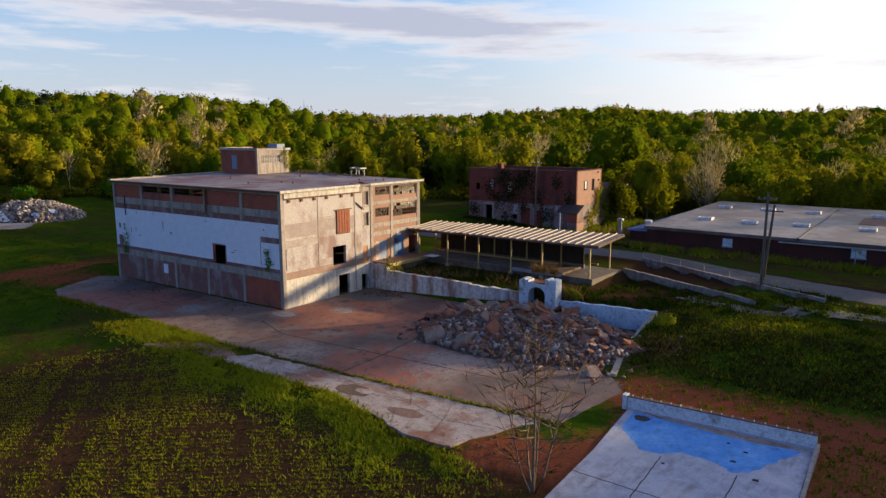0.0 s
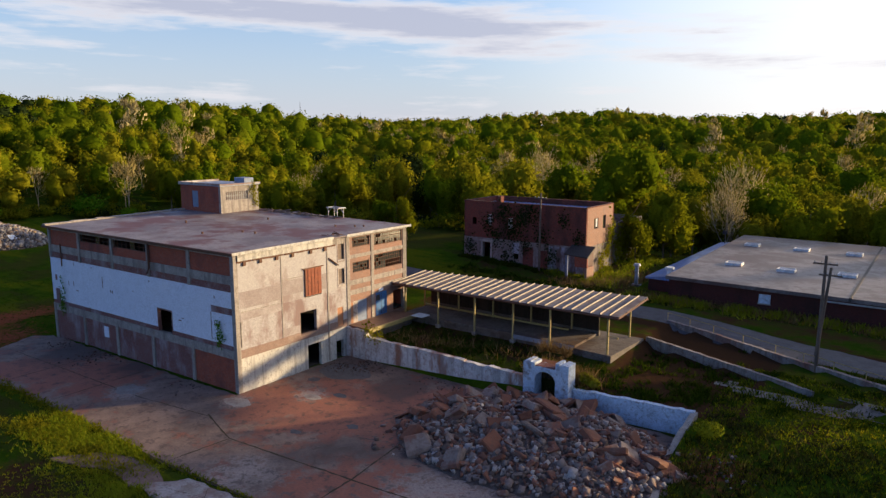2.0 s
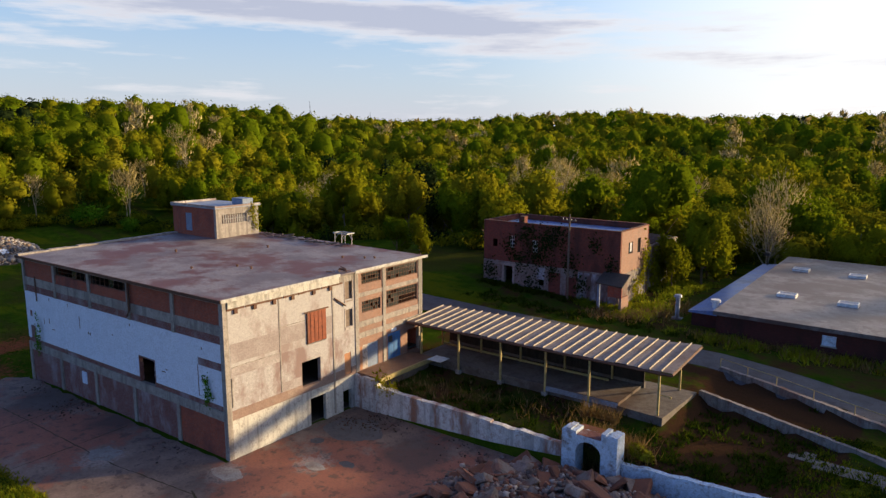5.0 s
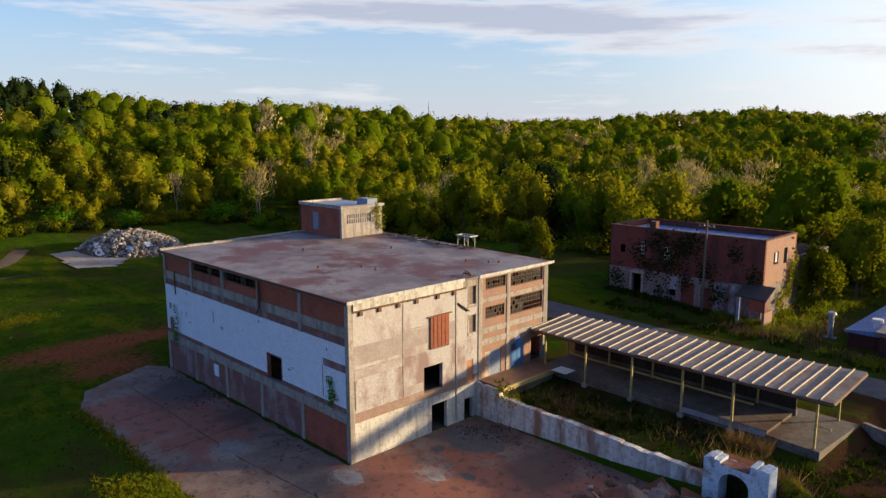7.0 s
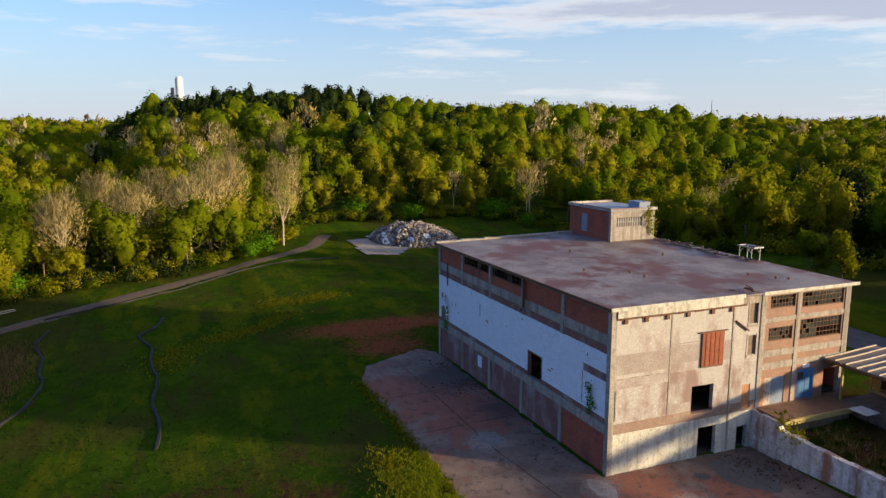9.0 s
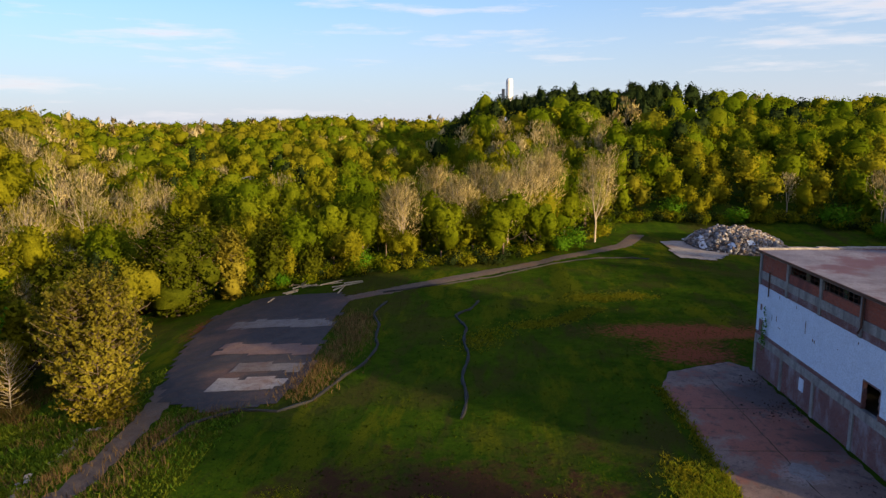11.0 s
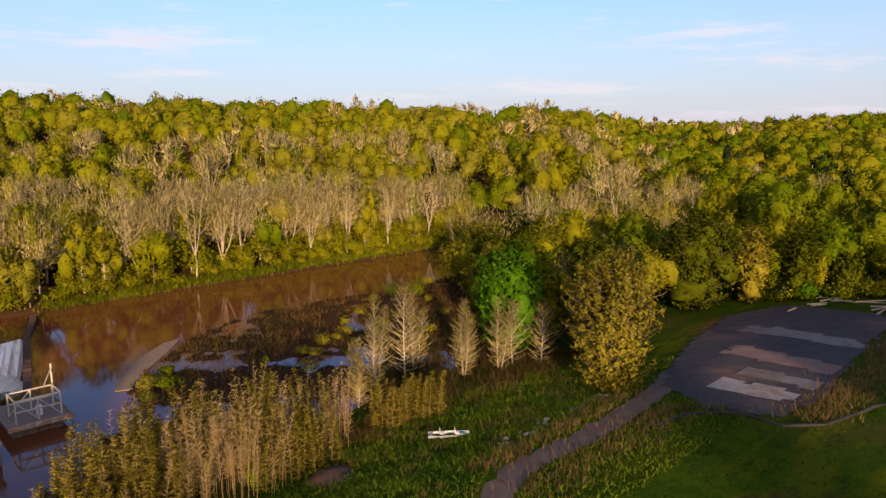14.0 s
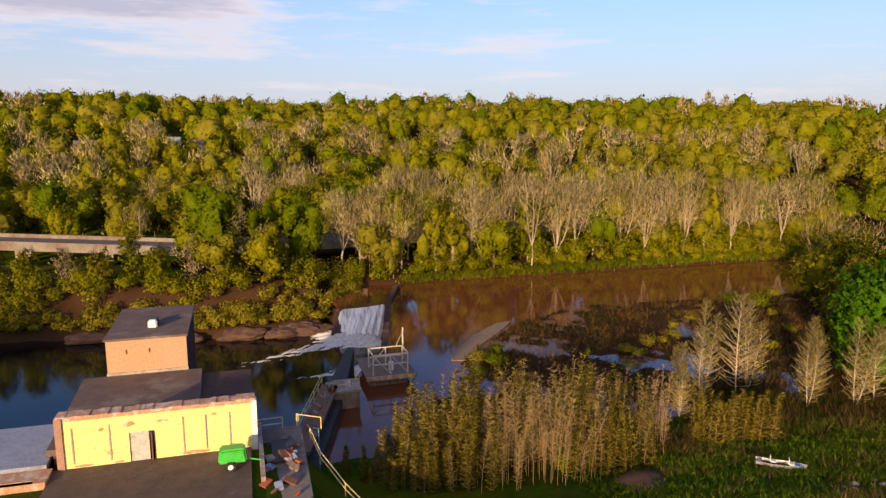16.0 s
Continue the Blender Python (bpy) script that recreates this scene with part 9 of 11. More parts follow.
def weir():
    w = thing("weir", (19, -137, -8), "old stone weir with white water falling over it", "dam")
    A, B, C, D = Vector((15.3, -137.4, POND)), Vector((23.3, -136.6, POND - 0.2)), Vector((25.0, -134.6, RIVER + 0.05)), Vector((18.6, -128.6, RIVER + 0.05))
    part("sill", slab_poly([(15.0, -138.4), (23.8, -137.6), (25.4, -133.4), (17.2, -133.2)], -12.0, lambda x, y: -6.25 - 0.95 * max(0.0, y + 137.6)), "rock", w, "wet stone sill")
    # water: rounds over the crest, drops, and runs out on the sloping face
    bm = bmesh.new()
    rows = []
    n, m = 84, 26
    for i in range(n + 1):
        s = i / n
        top, foot = A.lerp(B, s), D.lerp(C, s)
        top.y += 0.5 * math.sin(3.1 * s)
        row = []
        for k in range(m + 1):
            f = k / m
            out = f ** (1.5 - 0.5 * s)
            p = top.lerp(foot, out)
            fall = min(1.0, 1.12 * f) ** (1.25 - 0.35 * s)
            p.z = top.z + 0.08 + (foot.z - top.z - 0.1) * fall - 0.5 * max(0.0, abs(s - .5) - .42) / .08
            fold = 0.55 * noise.noise((i * 0.12, f * 0.5, 0)) + 0.28 * noise.noise((i * 0.4, f * 0.8, 3)) + 0.16 * noise.noise((i * 0.9, f * 2.5, 5))
            row.append(bm.verts.new(p + Vector((0.2 * fold * f, fold * min(1, 2.5 * f), 0.3 * fold * min(1, 3 * f)))))
        rows.append(row)
    for r0, r1 in zip(rows, rows[1:]):
        for k in range(m):
            bm.faces.new((r0[k], r1[k], r1[k + 1], r0[k + 1]))
    part("falling_water", bm, "fall_water", w, "white falling water", smooth=True)
    rough_wall("dividing_wall", [(11.2, -149.0), (15.0, -137.6), (16.6, -131.0), (20.8, -113.0), (22.2, -108.0)], 0.9, -12.0, [-5.4, -5.7, -5.75, -5.7, -5.5], "rock", w, "low stone dividing wall", jag=0.16, seed=8)
    # boiling foam at the foot and the streams that drift off on the lower river
    def near_line(X, Y, line):
        best, at = np.full(X.shape, 1e9), np.zeros(X.shape)
        for i, ((x0, y0), (x1, y1)) in enumerate(zip(line, line[1:])):
            t = np.clip(((X - x0) * (x1 - x0) + (Y - y0) * (y1 - y0)) / ((x1 - x0) ** 2 + (y1 - y0) ** 2), 0, 1)
            q = np.hypot(X - x0 - t * (x1 - x0), Y - y0 - t * (y1 - y0))
            at = np.where(q < best, (i + t) / (len(line) - 1), at)
            best = np.minimum(best, q)
        return best, at
    for (x0, x1, y0, y1), foot, plume, wide, seed in (((15.5, 47, -138.5, -119), [(17.6, -128.8), (21.2, -133.2), (25.2, -136.0)], [(19.5, -131.0), (25.5, -130.6), (32, -127.8), (39, -124.2), (46, -120.6)], 3.6, 1.0), ((21.5, 36, -120.5, -113.5), [(22.8, -117.4), (24.5, -117.2)], [(23, -117.2), (27, -117.2), (31, -116.6), (35, -116.2)], 1.7, 5.0)):
        xs, ys = np.arange(x0, x1, 0.2), np.arange(y0, y1, 0.2)
        X, Y = np.meshgrid(xs, ys)
        d1, _ = near_line(X, Y, foot)
        d2, at = near_line(X, Y, plume)
        boil = np.exp(-(d1 / (0.75 * wide)) ** 2)
        stream = np.exp(-(d2 / (wide * (1 - 0.72 * at))) ** 2) * (1 - at) ** 0.6
        rip = wavy(X * 0.7 + Y * 0.3, Y * 1.5 - X * 0.5, 1.6, seed) + 0.7 * wavy(X * 0.6 + Y, Y * 2.2 - X, 3.4, seed + 2) + 0.5 * wavy(X, Y * 1.6, 7.0, seed)
        Z = RIVER - 0.22 + 0.60 * boil + 0.36 * stream + rip * (0.08 + 0.16 * boil + 0.06 * stream)
        idx = np.arange(X.size).reshape(X.shape)
        F = np.stack([idx[:-1, :-1], idx[:-1, 1:], idx[1:, 1:], idx[1:, :-1]], -1).reshape(-1, 4)
        F = F[Z.ravel()[F].max(1) > RIVER - 0.03]
        used, inv = np.unique(F, return_inverse=True)
        tagged(mesh_np("foam", np.stack([X, Y, Z], -1).reshape(-1, 3)[used], inv.reshape(F.shape), "foam", smooth=True), "white foam streaming away below the weir", "foam", kind="structure")
    rk = random.Random(14)
    for k in range(18):      # ledges at the foot of the far bank
        x = rk.uniform(25, 62)
        y = np.interp(x, [23, 25.6, 37, 46, 68], [-147, -138.0, -136.6, -137.6, -143.4]) + rk.uniform(-1.5, .6)
        bm = bmesh.new()
        bmesh.ops.create_icosphere(bm, subdivisions=3, radius=rk.uniform(1.0, 2.2))
        for q in bm.verts:
            q.co *= 1 + 0.35 * noise.noise(q.co * 1.1 + Vector((k, 0, 0)))
            q.co.x *= 1.9
            q.co.z = 0.45 * round(q.co.z * 2.2) / 2.2 + 0.1 * q.co.z
            q.co += Vector((x, y, -9.4))
        tagged(part("boulder", bm, "rock"), "flat red-brown rock ledge at the river's edge", "boulder", "river rock ledges")


def fall_material():
    m, nt, b = nodes_of("falling_white_water", 0.45, 0, 0.4)
    v = coords(nt)
    n1 = noise_node(nt, v, 0.9, 6, 0.65, (2.2, 0.35, 0.35))
    n2 = noise_node(nt, v, 3.0, 4, 0.6, (2.0, 0.25, 0.3))
    c = mix(nt, ramp(nt, n1, 0.34, 0.52), (0.30, 0.25, 0.21), (0.78, 0.77, 0.76))
    c = mix(nt, times(nt, ramp(nt, n2, 0.4, 0.75), 0.5), c, (0.85, 0.84, 0.82))
    nt.links.new(c, b.inputs["Base Color"])
    bump(nt, b, n2, 0.6, 0.1)
    return m


M["fall_water"] = fall_material()
weir()


def walkway():
    w = thing("walkway", (32, -90, -4), "narrow rusty brown walkway on a wall above the mill race", "walkway")
    A, B = (34.4, -82.0), (29.9, -97.0)
    d = Vector((B[0] - A[0], B[1] - A[1], 0)).normalized()
    n = Vector((-d.y, d.x, 0))
    if n.x < 0:
        n = -n
    L_ = math.dist(A, B)

    def at(s, o, z):
        p = Vector((A[0], A[1], 0)) + d * s + n * o
        return (p.x, p.y, z)
    bm = slab_poly([at(0, -0.9, 0)[:2], at(L_, -0.9, 0)[:2], at(L_, 0.9, 0)[:2], at(0, 0.9, 0)[:2]], -4.2, -3.95)
    part("deck", bm, "rust_deck", w, "rust-brown deck")
    bm = slab_poly([at(-4, -1.7, 0)[:2], at(L_, -1.5, 0)[:2], at(L_ + 16, -0.4, 0)[:2], at(L_ + 16, 0.5, 0)[:2], at(-4, 0.8, 0)[:2]], -12.0, -4.95)
    part("race_wall", bm, "race_wall", w, "dark stained concrete race wall")
    bm = slab_poly([at(0, -0.7, 0)[:2], at(L_, -0.7, 0)[:2], at(L_, 0.7, 0)[:2], at(0, 0.7, 0)[:2]], -5.0, -4.2)
    part("support", bm, "race_wall", w)
    railing("railing", [at(L_ * k / 7, 0.85, -3.95) for k in range(8)], 1.1, "pale_yellow_steel", "weathered pale yellow pipe railing along the walkway")
    rng = random.Random(6)
    for k in range(26):      # debris heaped along the walkway
        s = rng.uniform(3, L_ - 1)
        p = at(s, rng.uniform(-.7, .1), -3.93)
        bm = bmesh.new()
        q = (p[0] + rng.uniform(-.7, .7), p[1] + rng.uniform(-.9, .9), p[2] + rng.uniform(.05, .5))
        tube(bm, [p, q], rng.uniform(.03, .08), 4)
        tagged(part("driftwood", bm, rng.choice(("rust_red", "wood", "bark_pale", "steel_pale"))), "tangled pipes and driftwood on the walkway", "debris", "walkway debris")
    # gate platform
    g = thing("gate_platform", (28.5, -95.5, -4), "small concrete gate platform with yellow rails", "platform")
    part("pier", boxed(27.1, 30.2, -97.6, -95.0, -12, -4.2), "concrete_wet", g, "stained concrete pier")
    part("deck", boxed(26.9, 30.3, -97.8, -94.8, -4.2, -3.95), "concrete_pale", g)
    railing("railing", [(27.1, -97.6, -3.95), (27.1, -95.0, -3.95), (29.9, -95.0, -3.95)], 1.1, "pale_yellow_steel", "pale yellow pipe railing round the gate platform", posts=[(27.1, -97.6, -3.95), (27.1, -95.0, -3.95), (28.5, -95.0, -3.95), (29.9, -95.0, -3.95)])
    bm = bmesh.new()
    tube(bm, [(28.0, -96, -3.95), (28.0, -96, -3.2)], 0.13, 8)
    tagged(part("valve_post", bm, "white_metal"), "white valve post on the gate platform", "valve")
    # sluice platform with a hoist frame
    s = thing("sluice_platform", (22.3, -103, -4.5), "timber sluice platform with a pale hoist frame on a concrete pier", "platform")
    part("pier", boxed(20.6, 25.0, -106.2, -100.6, -12, -4.9), "concrete_wet", s)
    for k in range(14):
        x = 19.9 + 5.6 * k / 14
        part("plank", boxed(x, x + 0.37, -107.2, -99.9, -4.9, -4.75), "wood", s)
    part("edge_beam", boxed(19.9, 25.5, -99.9, -99.7, -5.1, -4.65), "brick_worn", s, "tan edge beam")
    part("edge_beam", boxed(19.75, 19.9, -107.2, -99.7, -5.1, -4.65), "wood", s)
    f = thing("hoist_frame", (22.6, -103, -4.7), "pale steel hoist frame with diagonal braces", "hoist frame")
    for x in (20.6, 22.6, 24.6):
        for y in (-100.6, -103.4):
            bm = bmesh.new()
            box(bm, x - 0.07, x + 0.07, y - 0.07, y + 0.07, -4.75, -2.4)
            part("post", bm, "pale_steel", f)
    for y in (-100.6, -103.4):
        for z in (-2.45, -3.55):
            part("beam", boxed(20.6, 24.6, y - 0.06, y + 0.06, z - 0.06, z + 0.06), "pale_steel", f)
    for x in (20.6, 24.6):
        part("beam", boxed(x - 0.06, x + 0.06, -103.4, -100.6, -2.5, -2.38), "pale_steel", f)
    for p, q in (((20.6, -100.6, -4.7), (22.6, -100.6, -2.5)), ((24.6, -103.4, -4.7), (22.6, -103.4, -2.5)), ((22.6, -100.6, -4.7), (24.6, -100.6, -2.5))):
        bm = bmesh.new()
        tube(bm, [p, q], 0.05, 5)
        part("brace", bm, "pale_steel", f)
    bm = bmesh.new()
    tube(bm, [(20.0, -105.6, -4.75), (20.0, -105.6, -0.9)], 0.09, 7)
    tube(bm, [(20.0, -105.6, -1.4), (21.3, -103.4, -2.3)], 0.05, 5)
    tagged(part("mooring_post", bm, "pale_steel"), "tall white steel post on the sluice platform", "post")
    tagged(part("valve_box", boxed(22.0, 22.5, -102.2, -101.7, -4.75, -3.8), "white_metal"), "white control box on the sluice platform", "box")
    railing("railing", [(37.8, -78.4, -0.35), (35.8, -79.1, -0.6)], 1.1, "pale_yellow_steel", "pale yellow railing beside the yellow wall")
    railing("railing", [(34.7, -79.1, -0.35), (34.6, -78.9, -0.35), (32.9, -78.4, -0.6)], 1.0, "pale_yellow_steel", "yellow pipe barrier at the mill race", 1)
    railing("railing", [(33.8, -78.0, -1.2), (33.4, -74.6, -1.6), (32.2, -70.6, -2.2), (31.0, -67.5, -2.6)], 1.0, "pale_yellow_steel", "bent yellow railing beside the mill race")
    bm = bmesh.new()
    tube(bm, [(33.2, -77.4, -3.5), (33.2, -77.4, 0.0), (33.6, -77.3, 0.1)], 0.06, 6)
    tagged(part("blue_pipe", bm, "blue_door"), "blue standing pipe beside the mill race", "pipe")


M["race_wall"] = worn("dark_wet_concrete", (0.045, 0.038, 0.033), (0.03, 0.026, 0.023), (0.075, 0.06, 0.05), s_big=0.4, s_mid=1.2, rough=0.6, relief=0.02, drip=True)
M["concrete_wet"] = worn("stained_tan_concrete", (0.30, 0.21, 0.14), (0.20, 0.14, 0.10), (0.12, 0.085, 0.065), s_big=0.5, s_mid=1.4, relief=0.015, drip=True)
M["pale_steel"] = worn("pale_weathered_paint", (0.55, 0.50, 0.42), (0.46, 0.41, 0.34), (0.3, 0.22, 0.15), s_big=1.5, s_mid=4, rough=0.6, relief=0.002)
walkway()


def boat():
    x, y = -2.4, -68.7
    z = ground_z(x, y) + 0.12
    t = thing("rowing_boat", (x, y, z), "small white fishing boat with blue bow lying in the weeds", "boat")
    n, L_, W = 14, 3.7, 0.5
    bm = bmesh.new()
    rows = []
    for i in range(n + 1):
        f = i / n
        w = W * min(1.0, 1.25 * (1 - f ** 3.2)) * (0.85 + 0.15 * min(1, f * 4))
        sheer = 0.40 + 0.20 * f ** 3
        keel = 0.05 + 0.25 * f ** 5
        px = -L_ / 2 + L_ * f
        rows.append([bm.verts.new((px, s * w * k, zz)) for s, k, zz in ((-1, 1, sheer), (-1, .82, keel + .08), (-1, .0, keel), (1, .82, keel + .08), (1, 1, sheer))])
    for r0, r1 in zip(rows, rows[1:]):
        for k in range(4):
            bm.faces.new((r0[k], r1[k], r1[k + 1], r0[k + 1]))
    bm.faces.new(rows[0])
    res = bmesh.ops.solidify(bm, geom=bm.faces[:], thickness=0.05)
    R = Matrix.Rotation(radians(140), 4, "Z")

    def place(bm_):
        for v in bm_.verts:
            v.co = (R @ v.co) + Vector((x, y, z))
        return bm_
    part("hull", place(bm), "white_metal", t, "white hull")
    part("deck", place(boxed(-1.6, 1.2, -0.36, 0.36, 0.16, 0.2)), "steel_dark", t, "dark floor")
    for px in (-0.6, 0.75):
        part("seat", place(boxed(px - 0.2, px + 0.2, -0.22, 0.22, 0.42, 0.5)), "white_metal", t, "white seat")
        part("seat_back", place(boxed(px - 0.24, px - 0.18, -0.22, 0.22, 0.5, 0.9)), "white_metal", t)
    part("bow_cover", place(boxed(0.95, 1.5, -0.26, 0.26, 0.46, 0.5)), "blue_door", t, "blue bow deck")
    part("stern_bench", place(boxed(-1.75, -1.4, -0.36, 0.36, 0.32, 0.4)), "blue_grey", t)


boat()


# ---- canes, reeds, grass ----
def cane_grove(name, outline, count, tall, seed, label, dry=0.1, dry_spots=()):
    """Canes: stalks with rising leafy sprays that shorten to a feathery tip; dry ones stand nearly bare."""
    rng = np.random.default_rng(seed)
    xs, ys = [p[0] for p in outline], [p[1] for p in outline]
    P = []
    while len(P) < count:
        x, y = rng.uniform(min(xs), max(xs)), rng.uniform(min(ys), max(ys))
        if in_poly(np.array([x]), np.array([y]), outline)[0]:
            P.append((x, y))
    Q, T, NN, DQ, DT, stalks = [], [], [], [], [], []
    for x, y in P:
        z = ground_z(x, y)
        h = tall * (0.80 + 0.28 * float(wavy(x, y, 0.5, 1.0))) * (0.5 + 0.7 * rng.uniform() ** 0.8)
        h *= 1 - 0.35 * float(smooth01(21, 29, x))
        lean = rng.normal(size=2) * 0.08 * h
        zz = np.linspace(0, 1, 5)
        stalks.append((np.column_stack([x + lean[0] * zz ** 2, y + lean[1] * zz ** 2, z - 0.2 + h * zz]), 0.020 * (1.1 - zz)))
        is_dry = rng.uniform() < dry + sum(0.9 * math.exp(-((x - a_) ** 2 + (y - b_) ** 2) / r_ ** 2) for a_, b_, r_ in dry_spots)
        sprays, per = (36, 5) if is_dry else (78, 9)
        f0 = np.clip((0.25 if is_dry else 0.08) + (0.75 if is_dry else 0.92) * np.linspace(0, 1, sprays) ** .9 + rng.normal(size=sprays) * .01, .03, 1)
        a0 = 2.4 * np.arange(sprays) + rng.normal(size=sprays) * .4
        reach = h * (0.085 if is_dry else 0.15) * (0.06 + np.clip(1.02 - f0, 0, 1) ** .8) * np.minimum(1, .55 + 1.5 * f0) * rng.uniform(.7, 1.15, sprays)
        q = np.tile(np.linspace(.15, 1.0, per), sprays)
        f, a, rc = np.repeat(f0, per), np.repeat(a0, per), np.repeat(reach, per)
        n = len(f)
        r = rc * q
        c = np.column_stack([x + lean[0] * f ** 2 + r * np.cos(a), y + lean[1] * f ** 2 + r * np.sin(a), z - .2 + h * f + rc * (.75 * q - .25 * q ** 2)])
        fan = np.where(np.arange(n) % 2, 1.0, -1.0) * rng.uniform(.2, .8, n)
        t = unit(np.column_stack([np.cos(a + fan), np.sin(a + fan), rng.uniform(-.1, .8, n)]))
        b = unit(np.cross(t, rng.normal(size=(n, 3)) * .45 + [0, 0, 1]))
        s = rng.uniform(.13, .25, (n, 1)) * (1.3 if is_dry else 1)
        w = 0.06 if is_dry else 0.20
        tri = np.stack([c - t * s * .3 - b * s * w, c - t * s * .3 + b * s * w, c + t * s * 1.1], 1).reshape(-1, 3)
        (DQ if is_dry else Q).append(tri); (DT if is_dry else T).append(np.full(3 * n, rng.uniform()))
        if not is_dry:
            NN.append(np.repeat(unit(np.column_stack([np.cos(a), np.sin(a), np.full(n, .6)]) + rng.normal(size=(n, 3)) * .35), 3, 0))
    V = np.concatenate(Q)
    ob = tagged(mesh_np(name, V, np.arange(len(V)).reshape(-1, 3), "bamboo", np.concatenate(T), normals=np.concatenate(NN)), label, "canes", kind="stuff")
    if DQ:
        V = np.concatenate(DQ)
        mesh_np("dry_leaves", V, np.arange(len(V)).reshape(-1, 3), "cane", np.concatenate(DT), parent=ob)
    v, f = limbs_np(stalks, 3)
    mesh_np("stalks", v, f, "cane", parent=ob)


cane_grove("cane_grove", [(29.5, -78.5), (27, -74.5), (20, -72.0), (10, -71.5), (4, -74), (1, -79), (6, -83), (16, -83.5), (24, -82)], 470, 8.4, 301, "dense grove of tall olive and dry tan canes", 0.16, ((15, -73.5, 3.4), (19, -75, 2.2), (8, -79, 3.0), (3, -77, 2.6), (4, -75, 2.2)))
cane_grove("cane_grove", [(-1, -78.5), (1, -75.5), (-6.5, -73.2), (-8.5, -76)], 60, 5.0, 302, "small clump of golden canes below the track", 0.0)
cane_grove("cane_grove", [(30.6, -80.6), (31.2, -79.4), (29.4, -77.6), (28.6, -79)], 5, 7.0, 303, "a few tall canes at the water's edge", 0.0)


M["old_floor"] = worn("dark_grey_floor_concrete", (0.047, 0.042, 0.043), (0.031, 0.028, 0.029), (0.13, 0.075, 0.055), s_big=0.1, s_mid=0.6, relief=0.01, stain_at=(0.55, 0.7))
M["sand"] = worn("pale_wet_sand", (0.23, 0.165, 0.115), (0.17, 0.12, 0.085), (0.18, 0.13, 0.09), relief=0.02)
M["scrub"] = foliage("dark_weedy_scrub", (0.030, 0.042, 0.010), (0.060, 0.060, 0.018), (0.020, 0.022, 0.008), 0.25, False)
M["yellow_bloom"] = foliage("yellow_flowering_weeds", (0.300, 0.270, 0.012), (0.200, 0.200, 0.014), (0.100, 0.120, 0.008), 0.4, False)
M["dry_brush"] = foliage("rusty_dry_brush", (0.190, 0.100, 0.040), (0.140, 0.095, 0.025), (0.070, 0.042, 0.014), 0.2, False)
M["leaf_weed"] = foliage("lush_weed_leaves", (0.085, 0.185, 0.014), (0.200, 0.250, 0.018), (0.035, 0.080, 0.008), 0.35, False)
M["edge_grass"] = foliage("yellow_green_grass", (0.215, 0.280, 0.013), (0.350, 0.325, 0.022), (0.100, 0.125, 0.010), 0.45, False)
M["marsh_reed"] = foliage("brown_olive_reeds", (0.150, 0.095, 0.040), (0.090, 0.080, 0.018), (0.045, 0.035, 0.012), 0.2, False)


def blades(name, pts, h, w, material, label, seed, lean=0.25, tint_scale=0.08, per=3, fan=0.5, soft=True):
    """Grass tufts: a few pointed leaning blades from each spot on the ground."""
    rng = np.random.default_rng(seed)
    P = np.repeat(np.asarray(pts, float), per, 0)
    n = len(P)
    P = P + rng.normal(size=P.shape) * w * 0.45
    z = height(P[:, 0], P[:, 1]) - 0.03
    a = rng.uniform(0, 2 * np.pi, n)
    hh, ww = h * rng.uniform(.45, 1.4, n), w * rng.uniform(.5, 1.3, n) * (0.6 if per > 1 else 1)
    b = np.column_stack([P, z])
    o = np.column_stack([np.cos(a) * ww / 2, np.sin(a) * ww / 2, np.zeros(n)])
    out = np.column_stack([rng.normal(size=n) * (lean + fan * 0.4) * hh, rng.normal(size=n) * (lean + fan * 0.4) * hh, hh])
    V = np.stack([b - o, b + o, b + out], 1).reshape(-1, 3)
    nn = unit(np.column_stack([np.sin(a) * .5, -np.cos(a) * .5, np.full(n, 1.0)]) + rng.normal(size=(n, 3)) * .2)
    tint = np.clip(0.5 + 0.5 * wavy(P[:, 0], P[:, 1], tint_scale, 2.0) + rng.normal(size=n) * 0.14, 0.0, 0.98) * 0.98
    return tagged(mesh_np(name, V, np.arange(3 * n).reshape(-1, 3), material, np.repeat(tint, 3), normals=np.repeat(nn, 3, 0) if soft else None), label, "grass", kind="stuff")


OLD_FLOOR = [(-23.5, -47.5), (-21.5, -53.5), (-25, -60), (-31, -63), (-45, -67), (-62, -70), (-72, -66), (-71, -52), (-66, -49.5), (-45, -48.2), (-32, -46.8)]
SLABS = [OLD_FLOOR, [(-6.3, -10.6), (7, -11.0), (9, -14.2), (20.8, -13.6), (29.5, -16.0), (33, -16), (39.3, -17.5), (40.5, -24.7), (50.3, -26.2), (49.7, -3.3), (38.2, -3.8), (36.5, -1), (34, 8), (33.8, 14.5), (0, 14), (0, 23), (-31.5, 23), (-33, -2.5), (-29, -10), (-24.5, -11.4)], [(38, -80), (62, -80), (62, -47), (38, -47)]]


def open_ground(P):
    keep = np.ones(len(P), bool)
    for s in SLABS:
        keep &= ~in_poly(P[:, 0], P[:, 1], s)
    for line, wide in ROADS.values():
        for (x0, y0), (x1, y1) in zip(line, line[1:]):
            t = np.clip(((P[:, 0] - x0) * (x1 - x0) + (P[:, 1] - y0) * (y1 - y0)) / ((x1 - x0) ** 2 + (y1 - y0) ** 2), 0, 1)
            keep &= np.hypot(P[:, 0] - x0 - t * (x1 - x0), P[:, 1] - y0 - t * (y1 - y0)) > wide * 0.5
    keep &= height(P[:, 0], P[:, 1]) > -5.6
    return P[keep]


